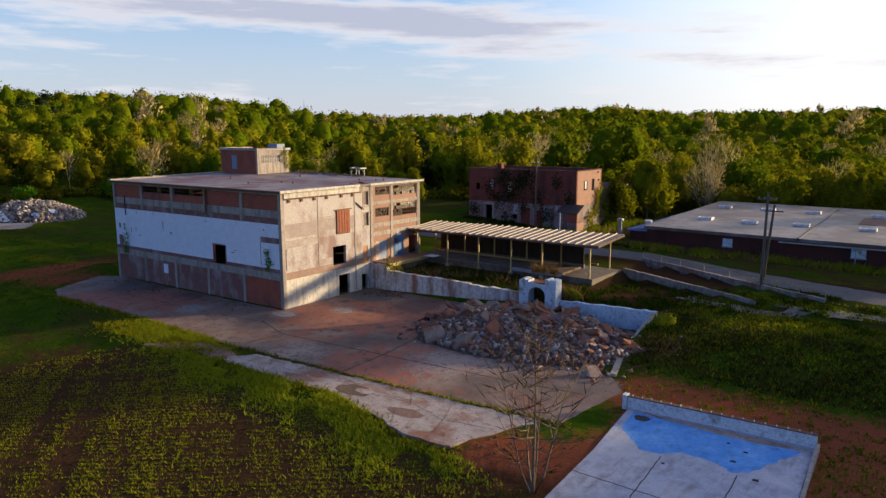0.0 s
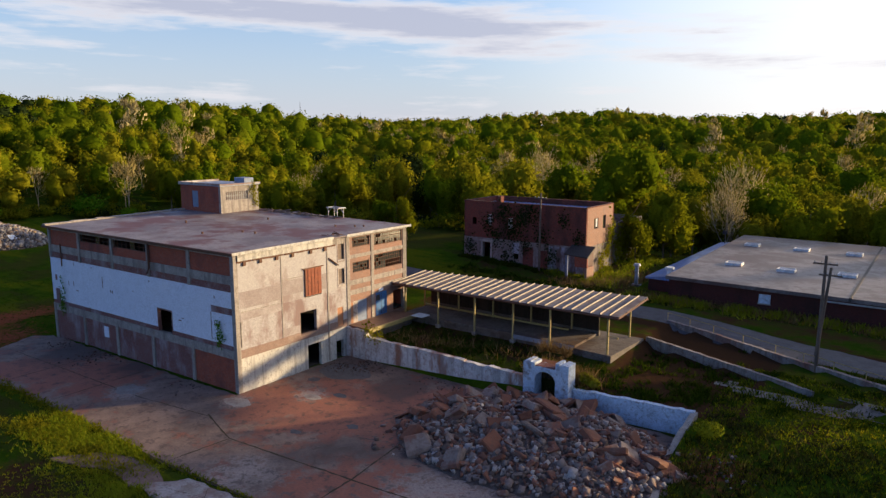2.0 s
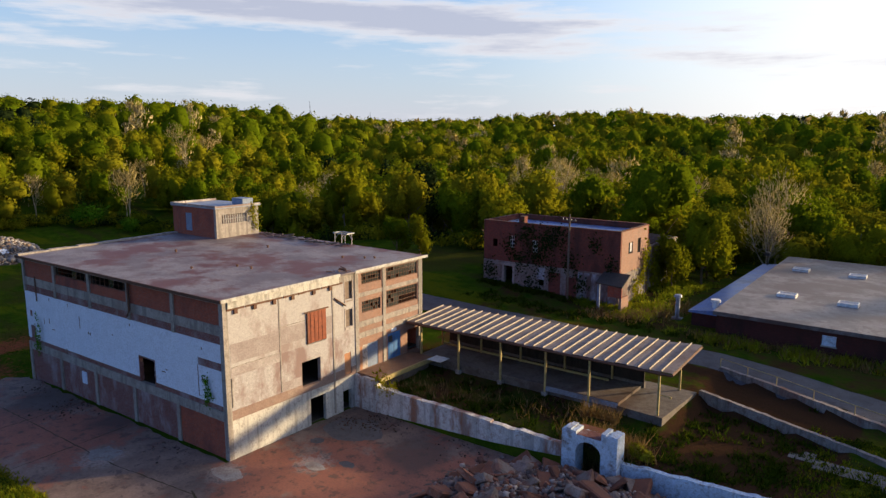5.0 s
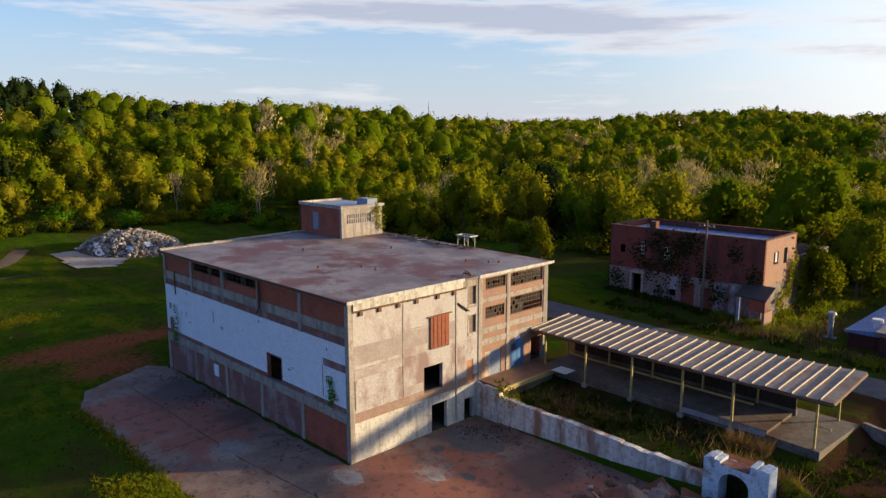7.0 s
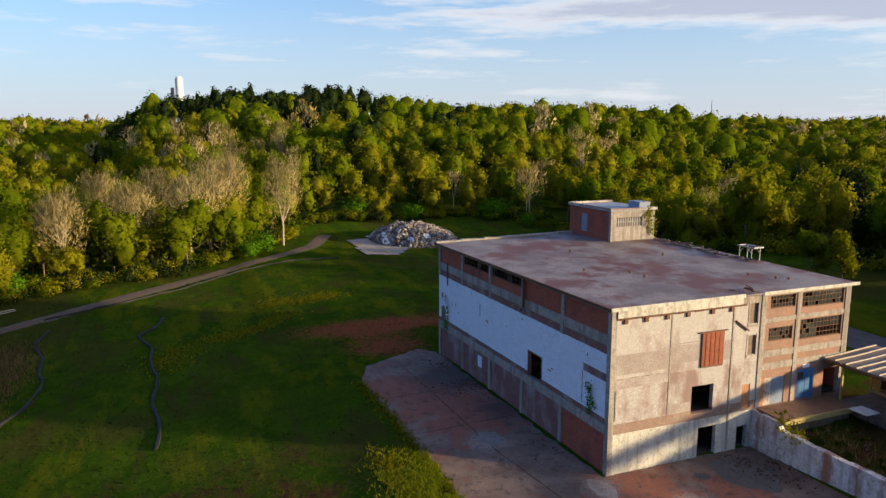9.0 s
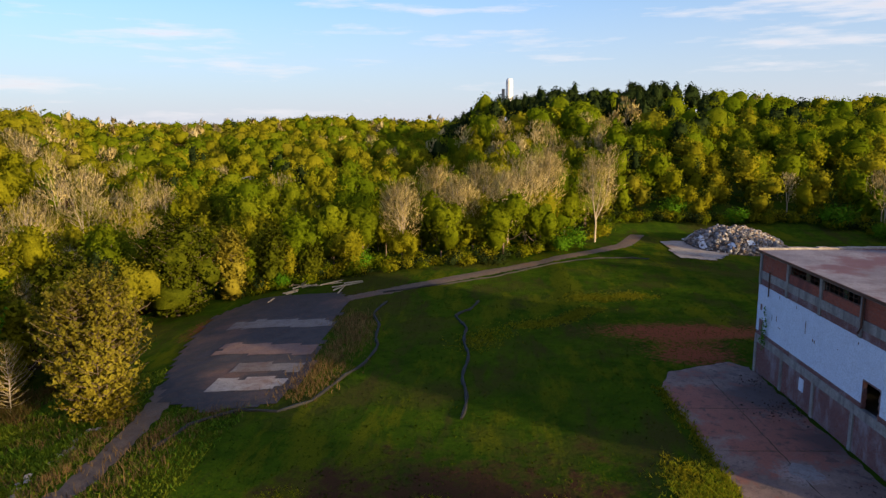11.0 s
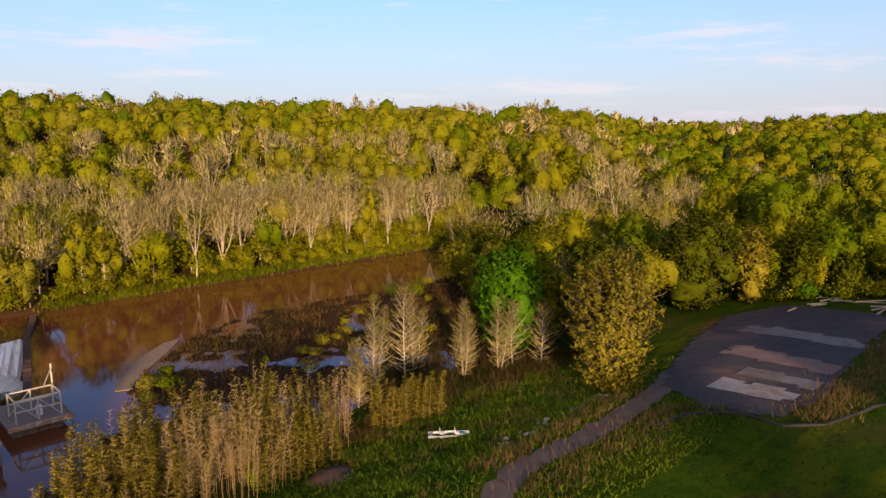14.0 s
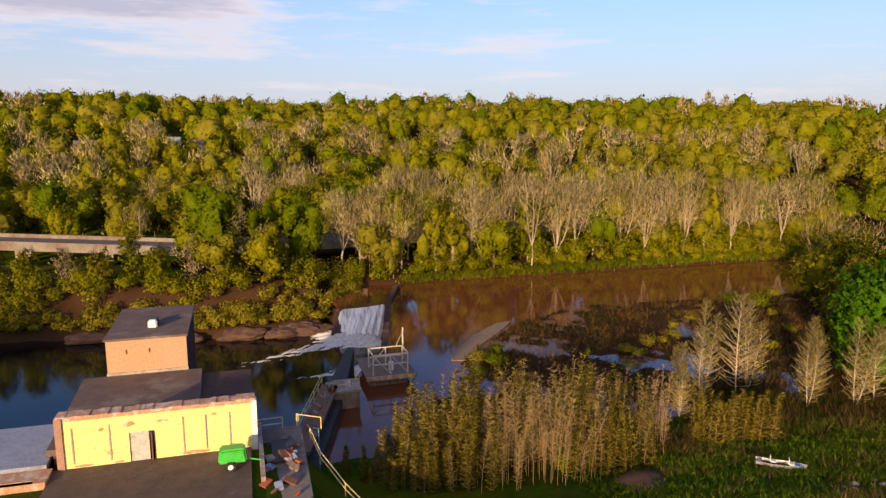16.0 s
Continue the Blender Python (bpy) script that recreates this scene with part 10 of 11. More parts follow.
def clump(spots_, per, spread, rng):
    """Spots of single plants round the middles of clumps."""
    c = np.repeat(np.asarray(spots_, float), per, 0)
    return c + rng.normal(size=c.shape) * spread


rg = np.random.default_rng(500)
c36, s36 = math.cos(radians(36)), math.sin(radians(36))
u, v = rg.uniform(-42, 40, 230000), np.round(rg.uniform(-32, 25, 230000) / 0.45) * 0.45 + rg.normal(size=230000) * 0.06
rows_ = np.column_stack([22 + u * c36 - v * s36, -30 + u * s36 + v * c36])
keep = (0.5 * wavy(rows_[:, 0], rows_[:, 1], 0.33, 6.0) + 0.7 * wavy(rows_[:, 0], rows_[:, 1], 1.3, 1.0) + 0.5 * wavy(rows_[:, 0], rows_[:, 1], 3.1, 4.0)) > rg.uniform(-0.6, 0.5, 230000)
blades("field_grass", open_ground(rows_[keep & (rows_[:, 1] < -10) & (rows_[:, 1] > -46) & (rows_[:, 0] > -5 + 3 * wavy(rows_[:, 0], rows_[:, 1], 0.4))]), 0.16, 0.12, "field_blade", "young green grass sown in rows on the field", 501, 0.45, per=2, soft=False)
P = np.column_stack([rg.uniform(-118, 34, 45000), rg.uniform(-60, 16, 45000)])
blades("meadow_grass", open_ground(P), 0.12, 0.24, "meadow_blade", "tufts of green meadow grass", 502, 0.7, per=2)
P = np.column_stack([rg.uniform(34, 62, 18000), rg.uniform(-14, 26, 18000)])
P = P[0.6 * wavy(P[:, 0], P[:, 1], 0.5, 3.0) + 0.6 * wavy(P[:, 0], P[:, 1], 1.7) + rg.uniform(-.8, .8, len(P)) > 0.45 - 0.06 * np.abs(P[:, 1] + 1)]
blades("bank_grass", open_ground(P), 0.22, 0.22, "field_blade", "green grass on the clay bank", 503)
P = np.column_stack([rg.uniform(34.5, 60, 9000), rg.uniform(3.5, 15, 9000)])
P = P[0.7 * wavy(P[:, 0], P[:, 1], 0.45, 8.0) + rg.uniform(-.7, .7, len(P)) > 0.15]
blades("bank_scrub", open_ground(P), 0.42, 0.16, "scrub", "dark weedy scrub on the clay bank", 527, 0.4, 0.3, per=3)
P = np.array(along([(-7, -11.6), (6, -12.2), (8, -15.2), (21, -14.9), (29, -17.2), (33.5, -17.5)], 14000, 1.5, rg))
P = P[(wavy(P[:, 0], P[:, 1], 0.7, 3.0) > -0.35) & ~(in_poly(P[:, 0], P[:, 1], [(-0.6, -15.2), (1.2, -12.7), (4.0, -11.7), (8.9, -12.4), (7.4, -14.1), (2.2, -14.6)]) & (wavy(P[:, 0], P[:, 1], 1.3, 3.0) < 0.5))]
blades("edge_grass", open_ground(P), 0.26, 0.15, "edge_grass", "taller yellow-green grass along the slab edge", 504, soft=False)
P = np.array(along([(-24.5, -11.4), (-15, -11.0), (-6.5, -10.9), (6, -11.3)], 900, 0.35, rg))
P = np.concatenate([P, np.array(along([(6, -11.05), (24, -10.1), (36.5, -9.0)], 420, 0.14, rg)), np.array(along([(7.6, -14.2), (20.8, -13.9), (29.5, -16.1), (32.6, -15.9)], 500, 0.3, rg))])
blades("slab_edge_weeds", P, 0.26, 0.2, "grass", "weeds along the broken edge of the yard slab", 523, 0.4, per=4)
P = np.column_stack([rg.uniform(-36, 14, 16000), rg.uniform(-76, -50, 16000)])
blades("slope_grass", open_ground(P), 0.30, 0.22, "leaf_weed", "rough grass on the slope below the track", 505, 0.4)
P = np.concatenate([np.array(along([(-49.6, -23.7), (-52, -17.7), (-57, -13)], 1500, 1.0, rg)), np.array(along([(-64.8, -15), (-63.5, -11.8), (-66.3, -4.1)], 1300, 1.3, rg)), np.array(along([(-40, -30), (-48, -26)], 500, 1.5, rg)), np.array(along([(-9, -13.5), (0, -13.0), (6, -13.5)], 1600, 0.9, rg))])
blades("yellow_weeds", open_ground(P), 0.24, 0.2, "yellow_bloom", "patches of yellow flowering weeds in the meadow", 524, 0.5, per=3)
P = np.array(along([(20.3, 14.9), (24.6, 15.2)], 620, 0.7, rg))
blades("dry_reeds", P, 1.15, 0.12, "dry_grass", "dry tan grass on top of the arched portal", 506, 0.16)
P = np.column_stack([rg.uniform(21.0, 23.6, 260), rg.uniform(14.0, 14.7, 260)])
tuft = blades("dry_reeds", P, 1.0, 0.10, "dry_grass", "dry tan grass rooted on the passage roof of the portal", 528, 0.2)
tuft.location.z += 3.29 - float(np.mean(height(P[:, 0], P[:, 1])))
P = np.concatenate([np.array(along([(3, 16), (20, 18.5)], 220, 1.1, rg)), np.array(along([(8, 44), (14, 45.5), (16, 52)], 900, 1.2, rg)), np.array(along([(20, 42), (45, 41.5)], 700, .7, rg)), np.array(along([(-24.7, -46.0), (-38.5, -45.2), (-46, -44.6), (-56, -46.5)], 1500, 1.5, rg)), np.array(along([(-14, -56.5), (-20, -55.5), (-22, -51)], 260, 0.7, rg)), np.array(along([(-18, -55), (-6, -56), (4, -55.5)], 500, 1.6, rg)), clump(np.column_stack([rg.uniform(-26, 8, 60), rg.uniform(-74, -61, 60)]), 14, 0.5, rg), np.array(along([(-22, -62), (-10, -61), (2, -61.5)], 500, 0.8, rg))])
blades("dry_reeds", P, 0.7, 0.10, "dry_grass", "dry tan grass stems among the weeds", 507, 0.2)
P = np.column_stack([rg.uniform(-60, 12, 15000), rg.uniform(-130, -84, 15000)])
P = P[(height(P[:, 0], P[:, 1]) > -6.0) & (wavy(P[:, 0], P[:, 1], 0.16, 2.0) > -0.1)]
blades("marsh_reeds", P, 0.5, 0.2, "marsh_reed", "brown and olive reeds on the marsh", 508, 0.3)
P = np.array(along([(-96, -153.6), (-50, -154.2), (9, -152.6)], 5200, 0.9, rg))
blades("bank_grass", P[height(P[:, 0], P[:, 1]) > -6.0], 0.8, 0.3, "edge_grass", "sunlit grass along the far river bank", 509)


brush = np.column_stack([rg.uniform(-34, 4, 200), rg.uniform(-90, -74, 200)])
brush = clump(brush, 24, 0.7, rg)
blades("dry_brush", brush[height(brush[:, 0], brush[:, 1]) > -6.1], 1.1, 0.12, "marsh_reed", "brown dry brush between the marsh and the track", 525, 0.3, 0.3, per=4)
brush = clump(np.column_stack([rg.uniform(-60, 10, 260), rg.uniform(-128, -90, 260)]), 20, 0.8, rg)
blades("dry_brush", brush[height(brush[:, 0], brush[:, 1]) > -5.98], 0.8, 0.16, "dry_brush", "rusty brown brush on the marsh", 526, 0.3, 0.3, per=3)
weeds = np.column_stack([rg.uniform(-30, 12, 260), rg.uniform(-76.5, -62.5, 260)])
blades("bank_weeds", clump(weeds, 26, 0.6, rg), 0.42, 0.34, "leaf_weed", "lush green weeds on the slope below the track", 520, 0.4, 0.3, per=5)
P = np.concatenate([np.column_stack([rg.uniform(1, 33, 120), rg.uniform(14.2, 20.2, 120)]), np.column_stack([rg.uniform(26, 50, 150), rg.uniform(15, 26, 150)]), np.array(along([(25, 35.0), (36, 30.8), (46, 27.4)], 70, .4, rg)), np.array(along([(-6, 41.5), (22, 42.5)], 70, 1.0, rg))])
blades("dock_weeds", open_ground(clump(np.concatenate([P, np.array(along([(-9.5, 46.4), (4.5, 46.6)], 60, .5, rg))]), 12, 0.35, rg)), 0.34, 0.2, "meadow_blade", "weeds growing between the dock and the lane", 521, 0.4, 0.3, per=4)
P = np.concatenate([np.array(along([(4.5, 46.6), (9.6, 46.4), (11, 44.5)], 26, .35, rg)), np.column_stack([rg.uniform(9.5, 15, 70), rg.uniform(44, 68, 70)]), np.column_stack([rg.uniform(18, 50, 70), rg.uniform(40.5, 43.2, 70)])])
blades("house_weeds", clump(P, 14, 0.5, rg), 0.6, 0.26, "edge_grass", "yellow-green weeds round the brick house and the warehouse", 522, 0.35, 0.3, per=4)


def creeper(name, pts, normal, leaf, label, spread, n, size, seed):
    """Climbing leaves on a wall round the given spots of x, y, z, radius."""
    rng = np.random.default_rng(seed)
    nrm = np.array(normal, float)
    V, NN, T = [], [], []
    for x, y, z, r in pts:
        m = int(n * r * r)
        o = rng.normal(size=(m, 3)) * r * np.array([1, 1, 1.3]) * 0.5
        o -= (o @ nrm)[:, None] * nrm
        c = np.array([x, y, z]) + o + nrm * rng.uniform(0.03, spread, (m, 1))
        k = unit(nrm + rng.normal(size=(m, 3)) * 0.5)
        t = unit(np.cross(k, rng.normal(size=(m, 3))))
        b = np.cross(k, t)
        q = size * rng.uniform(.6, 1.4, (m, 1))
        V.append(np.stack([c - t * q, c - b * q * .8, c + t * q, c + b * q * .8], 1).reshape(-1, 3))
        NN.append(np.repeat(k, 4, 0)); T.append(np.full(4 * m, rng.uniform()))
    V = np.concatenate(V)
    return tagged(mesh_np(name, V, np.arange(len(V)).reshape(-1, 4), leaf, np.concatenate(T), normals=np.concatenate(NN)), label, "vines", kind="stuff")


creeper("ivy", [(-0.2, 47.55, 10.5, 1.6), (-1.5, 47.55, 8.6, 1.8), (1.5, 47.55, 11.2, 1.4), (3.0, 47.5, 8.0, 1.2), (-4, 47.5, 7.4, 1.2), (0.6, 47.5, 6.5, 1.0), (-8.6, 47.5, 6.0, 1.2), (8.6, 47.5, 8.2, .9), (-3.0, 47.5, 11.0, 1.4), (-5.5, 47.5, 9.2, 1.2), (4.6, 47.5, 5.4, 1.1), (6.4, 47.5, 10.6, .9), (-2.2, 47.5, 4.4, 1.3), (-7.0, 47.5, 3.6, 1.2)], (0, -1, 0), "leaf_dark", "dark ivy on the front of the brick house", 0.25, 90, 0.13, 540)
creeper("ivy", [(9.6, 58 + 1.1 * k, 6.0 + 1.6 * math.sin(2.3 * k), 1.8) for k in range(9)] + [(9.6, 52, 5.0, 1.2), (9.6, 55, 8.5, 1.4), (9.6, 54, 6.0, 1.3)], (1, 0, 0), "leaf_lime", "sunlit ivy on the side of the annex", 0.5, 90, 0.16, 541)
creeper("vine", [(-2.2, -0.12, 5.6, .5), (-2.1, -0.12, 4.8, .55), (-2.3, -0.12, 4.2, .4), (-1.6, -0.12, 4.7, .3)], (0, -1, 0), "leaf_vivid", "green vine hanging on the white wall", 0.15, 260, 0.08, 542)
creeper("vine", [(-28.4, -0.75, 4.6, .6), (-28.6, -0.75, 3.6, .7), (-28.0, -0.75, 5.6, .4), (-28.3, -0.75, 6.5, .35)], (0, -1, 0), "leaf_vivid", "green vine on the far end of the white wall", 0.15, 200, 0.09, 543)
creeper("ivy", [(-23.3, 21.4 - .5, 14.8, .7), (-23.3, 21.7 - .5, 13.8, .8), (-23.3, 21.2 - .5, 15.4, .5)], (1, 0, 0), "leaf_lime", "yellow-green ivy on the stair tower corner", 0.25, 150, 0.10, 545)
creeper("vine", [(3.6, 13.0, 3.0, .8), (4.6, 13.0, 2.9, .6), (2.6, 13.2, 3.1, .6)], (0, -1, 0), "leaf_lime", "yellow-green weeds hanging over the retaining wall", 0.3, 160, 0.09, 544)


# ---- pads, tubes and heaps on the meadow ----
def meadow_things():
    plate = draped_plate
    plate("old_floor_slab", OLD_FLOOR, "old_floor", "dark cracked floor slab of a demolished shed", 0.08)
    for pts, mt in (([(-26.5, -49.0), (-27.5, -56.5), (-31, -56.3), (-30.3, -48.2)], "concrete_pale"), ([(-32.2, -48.2), (-33.2, -56), (-36, -56), (-35, -47.8)], "concrete"), ([(-38, -48.2), (-40, -60.5), (-44.5, -61), (-42, -48)], "clay_slab"), ([(-50, -49), (-52, -64), (-56, -64), (-54, -49.2)], "concrete")):
        plate("floor_panel", pts, mt, "paler concrete panel in the old floor slab", 0.13)
    # black silt tubes
    for line in ([(-13.9, -55.6), (-18.8, -54.2), (-21.6, -50.5), (-21.6, -47.1), (-23.7, -44.6), (-29.1, -42.6), (-34.8, -41.3), (-41.7, -40.8), (-50.4, -42.4), (-55.9, -43.7), (-63.6, -43.3)], [(-63.2, -29.4), (-58, -30.2), (-54.1, -32.0), (-48.0, -30.5), (-39.0, -30.0), (-29.9, -29.8), (-18.7, -29.5)], [(-70, -45), (-72.3, -39.1), (-79.9, -28.3), (-90.8, -18.7), (-99.2, -5.1), (-98.3, 3.8)]):
        pts = []
        for (x0, y0), (x1, y1) in zip(line, line[1:]):
            n = max(2, int(math.dist((x0, y0), (x1, y1)) / 1.2))
            pts += [(x0 + (x1 - x0) * i / n, y0 + (y1 - y0) * i / n) for i in range(n)]
        pts.append(line[-1])
        bm = bmesh.new()
        tube(bm, [(x + 0.25 * math.sin(i * .8), y + 0.25 * math.cos(i * .6), ground_z(x, y) + 0.10 + 0.05 * math.sin(i * 1.3)) for i, (x, y) in enumerate(pts)], [0.17 + .05 * math.sin(i * 2.1) for i in range(len(pts))], 6)
        tagged(part("silt_tube", bm, "hose"), "black erosion tube snaking over the meadow", "erosion tube", "erosion tubes")
    plate("far_slab", [(-100, 10), (-97, 16), (-106, 22), (-122, 16), (-121, 11)], "concrete_pale", "long pale concrete slab near the scrap heap", 0.15)
    # scrap heap
    h = thing("scrap_heap", (-117, 26, -1), "large grey heap of scrap and demolition waste by the woods", "scrap heap")
    rng = np.random.default_rng(9)

    def hz_(x, y):
        r = np.hypot((x + 117) / 13.5, (y - 26) / 10)
        return 3.6 * np.clip(1 - r ** 2, 0, 1) ** 0.8 + 0.5 * wavy(x, y, 0.8) * (r < 1)
    n = 44
    X, Y = np.meshgrid(np.linspace(-131, -103, n), np.linspace(15.5, 36.5, n))
    Z = hz_(X, Y) + height(X, Y) - 0.1
    idx = np.arange(n * n).reshape(n, n)
    F = np.stack([idx[:-1, :-1], idx[:-1, 1:], idx[1:, 1:], idx[1:, :-1]], -1).reshape(-1, 4)
    mesh_np("core", np.stack([X, Y, Z], -1).reshape(-1, 3) - np.array(h.location), F, "rubble", parent=h)
    V, F, base = [], [], 0
    cube = np.array([(x, y, z) for x in (-.5, .5) for y in (-.5, .5) for z in (-.5, .5)])
    quads = np.array([(0, 1, 3, 2), (4, 6, 7, 5), (0, 4, 5, 1), (2, 3, 7, 6), (0, 2, 6, 4), (1, 5, 7, 3)])
    for k in range(2600):
        a, r = rng.uniform(0, 6.3), math.sqrt(rng.uniform()) * 1.02
        x, y = -117 + 13.3 * r * math.cos(a), 26 + 9.8 * r * math.sin(a)
        e = np.array(Euler(tuple(rng.uniform(-3, 3, 3))).to_matrix())
        p = (cube * rng.uniform(.15, 1.0, 3) * rng.uniform(.3, 1.1)) @ e.T + [x, y, float(hz_(x, y)) + ground_z(x, y) + .05]
        V.append(p - np.array(h.location)); F.append(quads + base); base += 8
    mesh_np("scrap", np.concatenate(V), np.concatenate(F), "scrap", parent=h)["kind"] = "stuff"
    for x, y, sx, sy in ((-106.5, 22, 1.2, .5), (-111, 17.5, 1.6, .6), (-122, 17.2, 1.3, 1.0), (-126, 20, .8, .8), (-115, 18, 2.0, .5), (-107, 26, .9, .7)):
        bm = bmesh.new()
        bmesh.ops.create_grid(bm, x_segments=6, y_segments=5, size=1.0)
        for v in bm.verts:
            v.co = Vector((x + v.co.x * sx, y + v.co.y * sy, 0))
            v.co.z = float(hz_(v.co.x, v.co.y)) + ground_z(v.co.x, v.co.y) + .45 + .2 * noise.noise((v.co.x * 2, v.co.y * 2, 1))
        tagged(part("tarp_piece", bm, "white_metal" if x < -108 else "ret_blue", smooth=True), "scrap of white sheeting on the waste heap", "sheeting", "sheeting on the waste heap")
    # felled logs at the end of the old floor
    rr = random.Random(31)
    for k in range(16):
        x, y = -76 + rr.uniform(-4, 6), -58 + rr.uniform(-6, 6)
        a = rr.uniform(0, 3.1)
        L_ = rr.uniform(1.5, 4)
        bm = bmesh.new()
        z = ground_z(x, y)
        tube(bm, [(x, y, z + .15), (x + L_ * math.cos(a), y + L_ * math.sin(a), ground_z(x + L_ * math.cos(a), y + L_ * math.sin(a)) + rr.uniform(.15, .8))], [.14, .08], 6)
        tagged(part("log", bm, "bark_pale"), "pale felled log lying at the wood edge", "log", "felled logs")
    # stones along the track
    for k in range(34):
        x, y = rr.uniform(-22, -2), 0
        y = -63.2 + (x + 2) * 0.02 + rr.uniform(-.7, .7)
        bm = bmesh.new()
        bmesh.ops.create_icosphere(bm, subdivisions=1, radius=rr.uniform(.15, .4))
        for q in bm.verts:
            q.co *= 1 + 0.4 * noise.noise(q.co * 3 + Vector((k, 0, 0)))
            q.co = Vector((q.co.x * 1.3 + x, q.co.y + y, q.co.z * .6 + ground_z(x, y) + .08))
        tagged(part("stone", bm, "concrete_pale"), "pale stone beside the track", "stone", "stones beside the track")
    bm = bmesh.new()
    bmesh.ops.create_icosphere(bm, subdivisions=3, radius=1.7)
    for q in bm.verts:
        q.co *= 1 + 0.3 * noise.noise(q.co * .8)
        q.co = Vector((q.co.x * 1.3 + 9.6, q.co.y - 70.2, q.co.z * .4 + ground_z(9.6, -70.2) - .05))
    tagged(part("earth_mound", bm, "rock", smooth=True), "reddish mound of bare earth beside the canes", "mound")
    bm = slab_poly([(-0.5, -121.5), (2, -121), (7.5, -116), (12, -110), (13.6, -106.5), (11.8, -105.8), (7, -112.5), (2, -118)], -6.6, POND + 0.12)
    tagged(part("sandbank", bm, "sand"), "pale sand bar along the pond", "sandbank", kind="structure")


meadow_things()


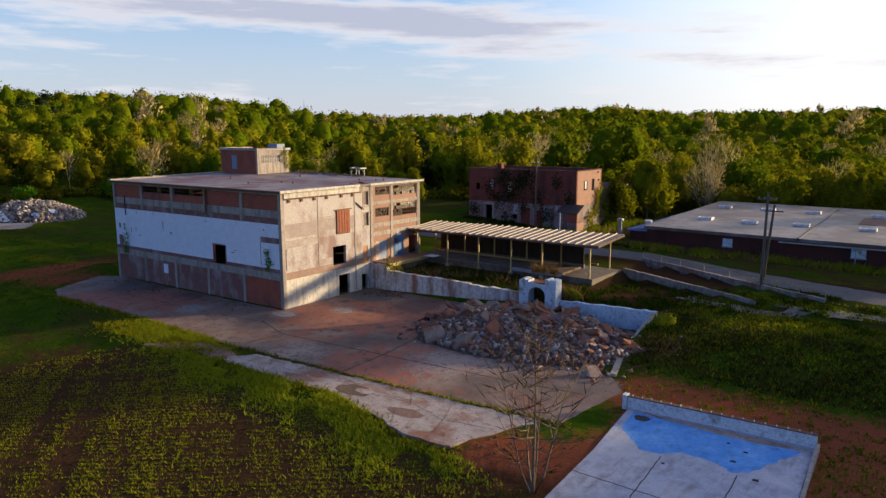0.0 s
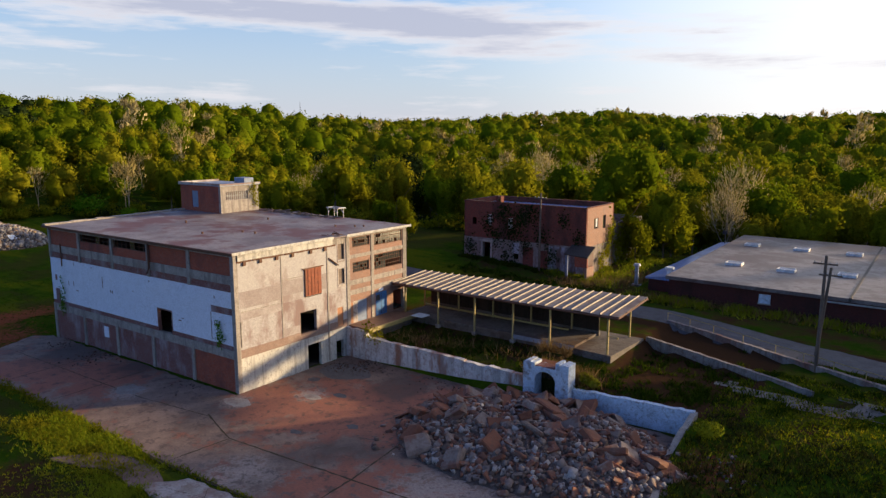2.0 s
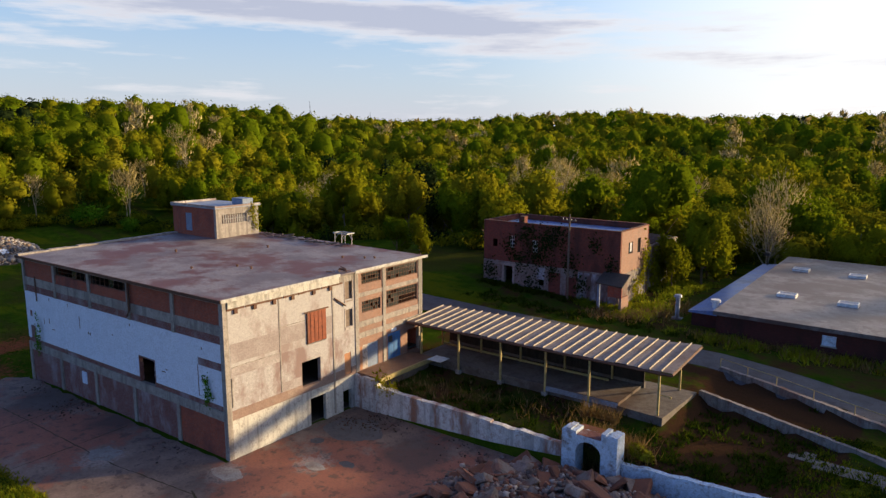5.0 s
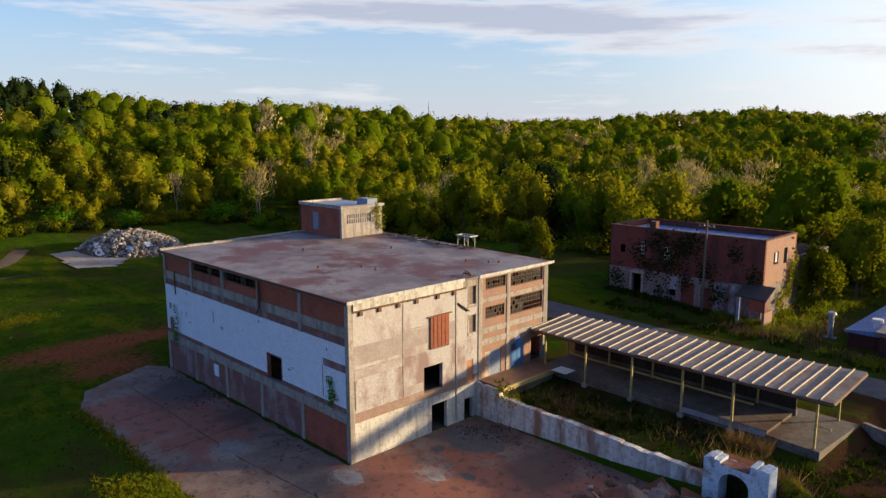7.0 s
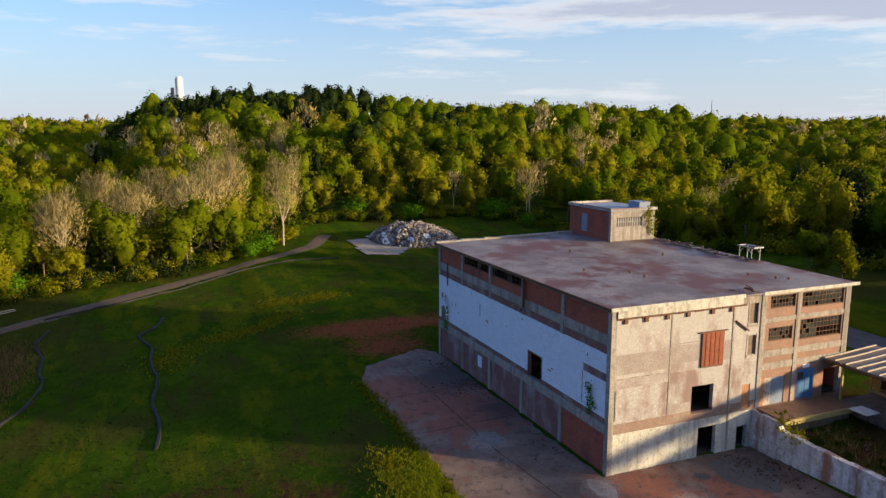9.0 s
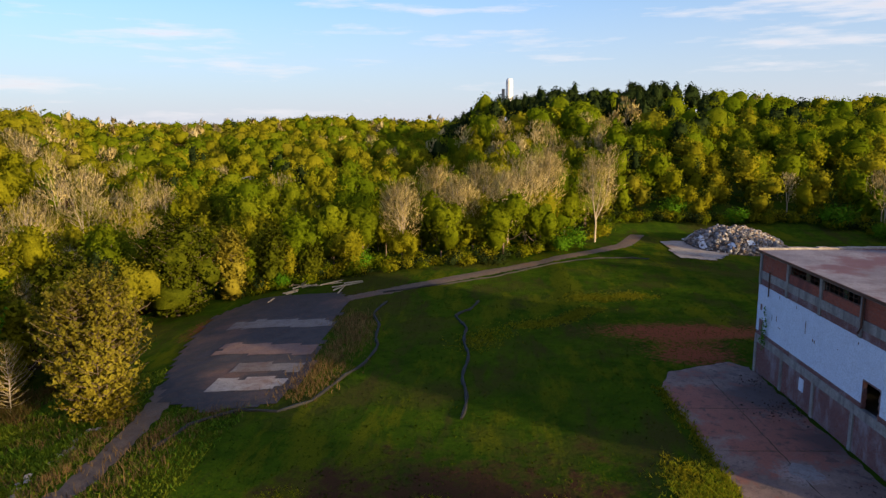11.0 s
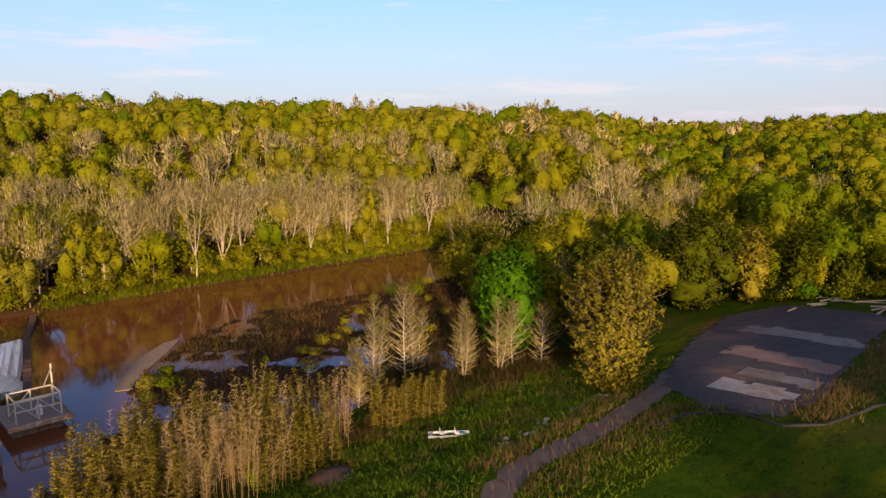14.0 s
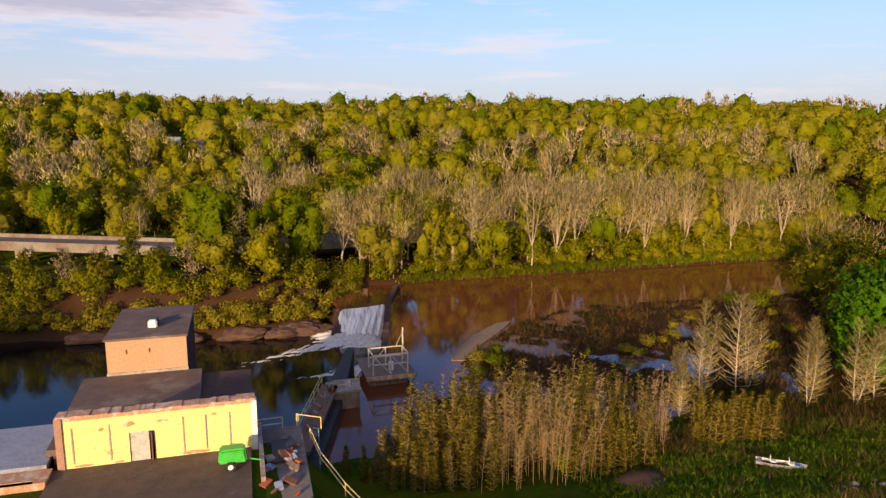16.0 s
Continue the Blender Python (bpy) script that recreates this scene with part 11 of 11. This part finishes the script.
# ---- far off ----
def far_things():
    s = thing("silo", (-1200, -2, 40), "tall white concrete silo tower far beyond the hill", "silo")
    bm = bmesh.new()
    tube(bm, [(-1200, -2, 30), (-1200, -2, 112)], 6.0, 24)
    part("shaft", bm, "white_metal", s)
    bm = bmesh.new()
    tube(bm, [(-1200, -2, 112), (-1200, -2, 115)], [5.4, 4.8], 24)
    part("cap", bm, "white_metal", s)
    t = thing("chimney", (-1205, 8, 40), "slimmer grey chimney beside the far silo", "chimney")
    bm = bmesh.new()
    tube(bm, [(-1205, -12.5, 30), (-1205, -12.5, 98)], 2.7, 14)
    part("shaft", bm, "concrete_pale", t)
    for x, y, z0, z1, r in ((-981, 900, 20, 82, 1.1), (-880, 960, 20, 62, .8), (-420, 1100, 20, 58, .8), (80, 1050, 20, 60, .7)):
        m = thing("radio_mast", (x, y, z0), "thin lattice radio mast on the far ridge", "mast", "radio masts")
        bm = bmesh.new()
        tube(bm, [(x, y, z0), (x, y, z1)], [r, r * .35], 4)
        part("shaft", bm, "steel_dark", m)
        bm = bmesh.new()
        for k in range(5):
            z = z0 + (z1 - z0) * (k + 1) / 6
            tube(bm, [(x - 1.2 * r, y, z), (x + 1.2 * r, y, z)], r * .4, 4)
        part("ring", bm, "steel_dark", m)
    # highway on a low bridge through the south woods
    hz_ = [1.5, 1.3, 0.9, 0.6, 0.0, -0.4, -0.4]
    b = thing("road_bridge", (60, -172, 0), "concrete road bridge with pale parapets through the trees", "bridge")
    pts = [(x, y) for x, y in HIGHWAY]
    P = []
    for (p, q), (z0, z1) in zip(zip(pts, pts[1:]), zip(hz_, hz_[1:])):
        n = max(2, int(math.dist(p, q) / 4))
        P += [Vector((p[0] + (q[0] - p[0]) * i / n, p[1] + (q[1] - p[1]) * i / n, z0 + (z1 - z0) * i / n)) for i in range(n)]
    P.append(Vector((*pts[-1], hz_[-1])))

    def ribbon(o0, o1, zt, zb):
        bm = bmesh.new()
        rows = []
        for i, p in enumerate(P):
            d = (P[min(i + 1, len(P) - 1)] - P[max(i - 1, 0)]).normalized()
            nn = Vector((-d.y, d.x, 0)).normalized()
            rows.append([bm.verts.new(p + nn * o + Vector((0, 0, z))) for o, z in ((o0, zb), (o0, zt), (o1, zt), (o1, zb))])
        for r0, r1 in zip(rows, rows[1:]):
            for k in range(4):
                bm.faces.new((r0[k], r0[(k + 1) % 4], r1[(k + 1) % 4], r1[k]))
        return bm
    part("deck", ribbon(-4.5, 4.5, 0.0, -0.7), "asphalt", b, "grey road deck")
    part("parapet", ribbon(-4.7, -4.4, 0.75, -1.0), "concrete", b, "pale concrete parapet")
    part("parapet", ribbon(4.4, 4.7, 0.75, -1.0), "concrete", b, "pale concrete parapet")
    for k in range(0, len(P), 4):
        p = P[k]
        for o in (-3, 3):
            part("pier", boxed(p.x - .6, p.x + .6, p.y + o - .6, p.y + o + .6, -14, p.z - 0.6), "concrete_pale", b)
    # a few houses and a shed on the far slope, seen through the trees
    for x, y, w, d, hgt, mt, rf, lb in ((94.7, -333, 9, 6, 2.4, "brown_wash", "roof_grey", "small pale house on the far wooded slope"), (65.7, -365, 7, 5, 2.4, "concrete_pale", "roof_blue", "small blue-roofed shed on the far slope"), (54, -338, 6, 5, 2.8, "cream_paint", "roof_grey", "cream house on the far wooded slope"), (108, -340, 11, 6, 2.2, "concrete_pale", "roof_grey", "long white shed on the far slope"), (43.4, -304, 5, 4, 2.2, "ret_blue", "roof_blue", "small pale blue shed among trees"), (-230, -125, 12, 8, 4, "cream_paint", "roof_grey", "pale house among the far trees")):
        z = ground_z(x, y) + 0.1
        h = thing("far_house", (x, y, z), lb, "house", "houses on the far slope")
        part("house_wall", boxed(x - w / 2, x + w / 2, y - d / 2, y + d / 2, z - 9, z + hgt), mt, h)
        bm = bmesh.new()
        q = [bm.verts.new(c) for c in ((x - w / 2 - .4, y - d / 2 - .4, z + hgt), (x + w / 2 + .4, y - d / 2 - .4, z + hgt), (x + w / 2 + .4, y + d / 2 + .4, z + hgt), (x - w / 2 - .4, y + d / 2 + .4, z + hgt), (x - w / 2 - .4, y, z + hgt + 2), (x + w / 2 + .4, y, z + hgt + 2))]
        for f in ((0, 1, 5, 4), (2, 3, 4, 5), (0, 4, 3), (1, 2, 5), (3, 2, 1, 0)):
            bm.faces.new([q[i] for i in f])
        part("roof", bm, rf, h)
        for k in (-.25, .25):
            part("window", boxed(x + w * k - .6, x + w * k + .6, y + d / 2, y + d / 2 + .06, z + 1, z + 2.3), "glass", h)


far_things()
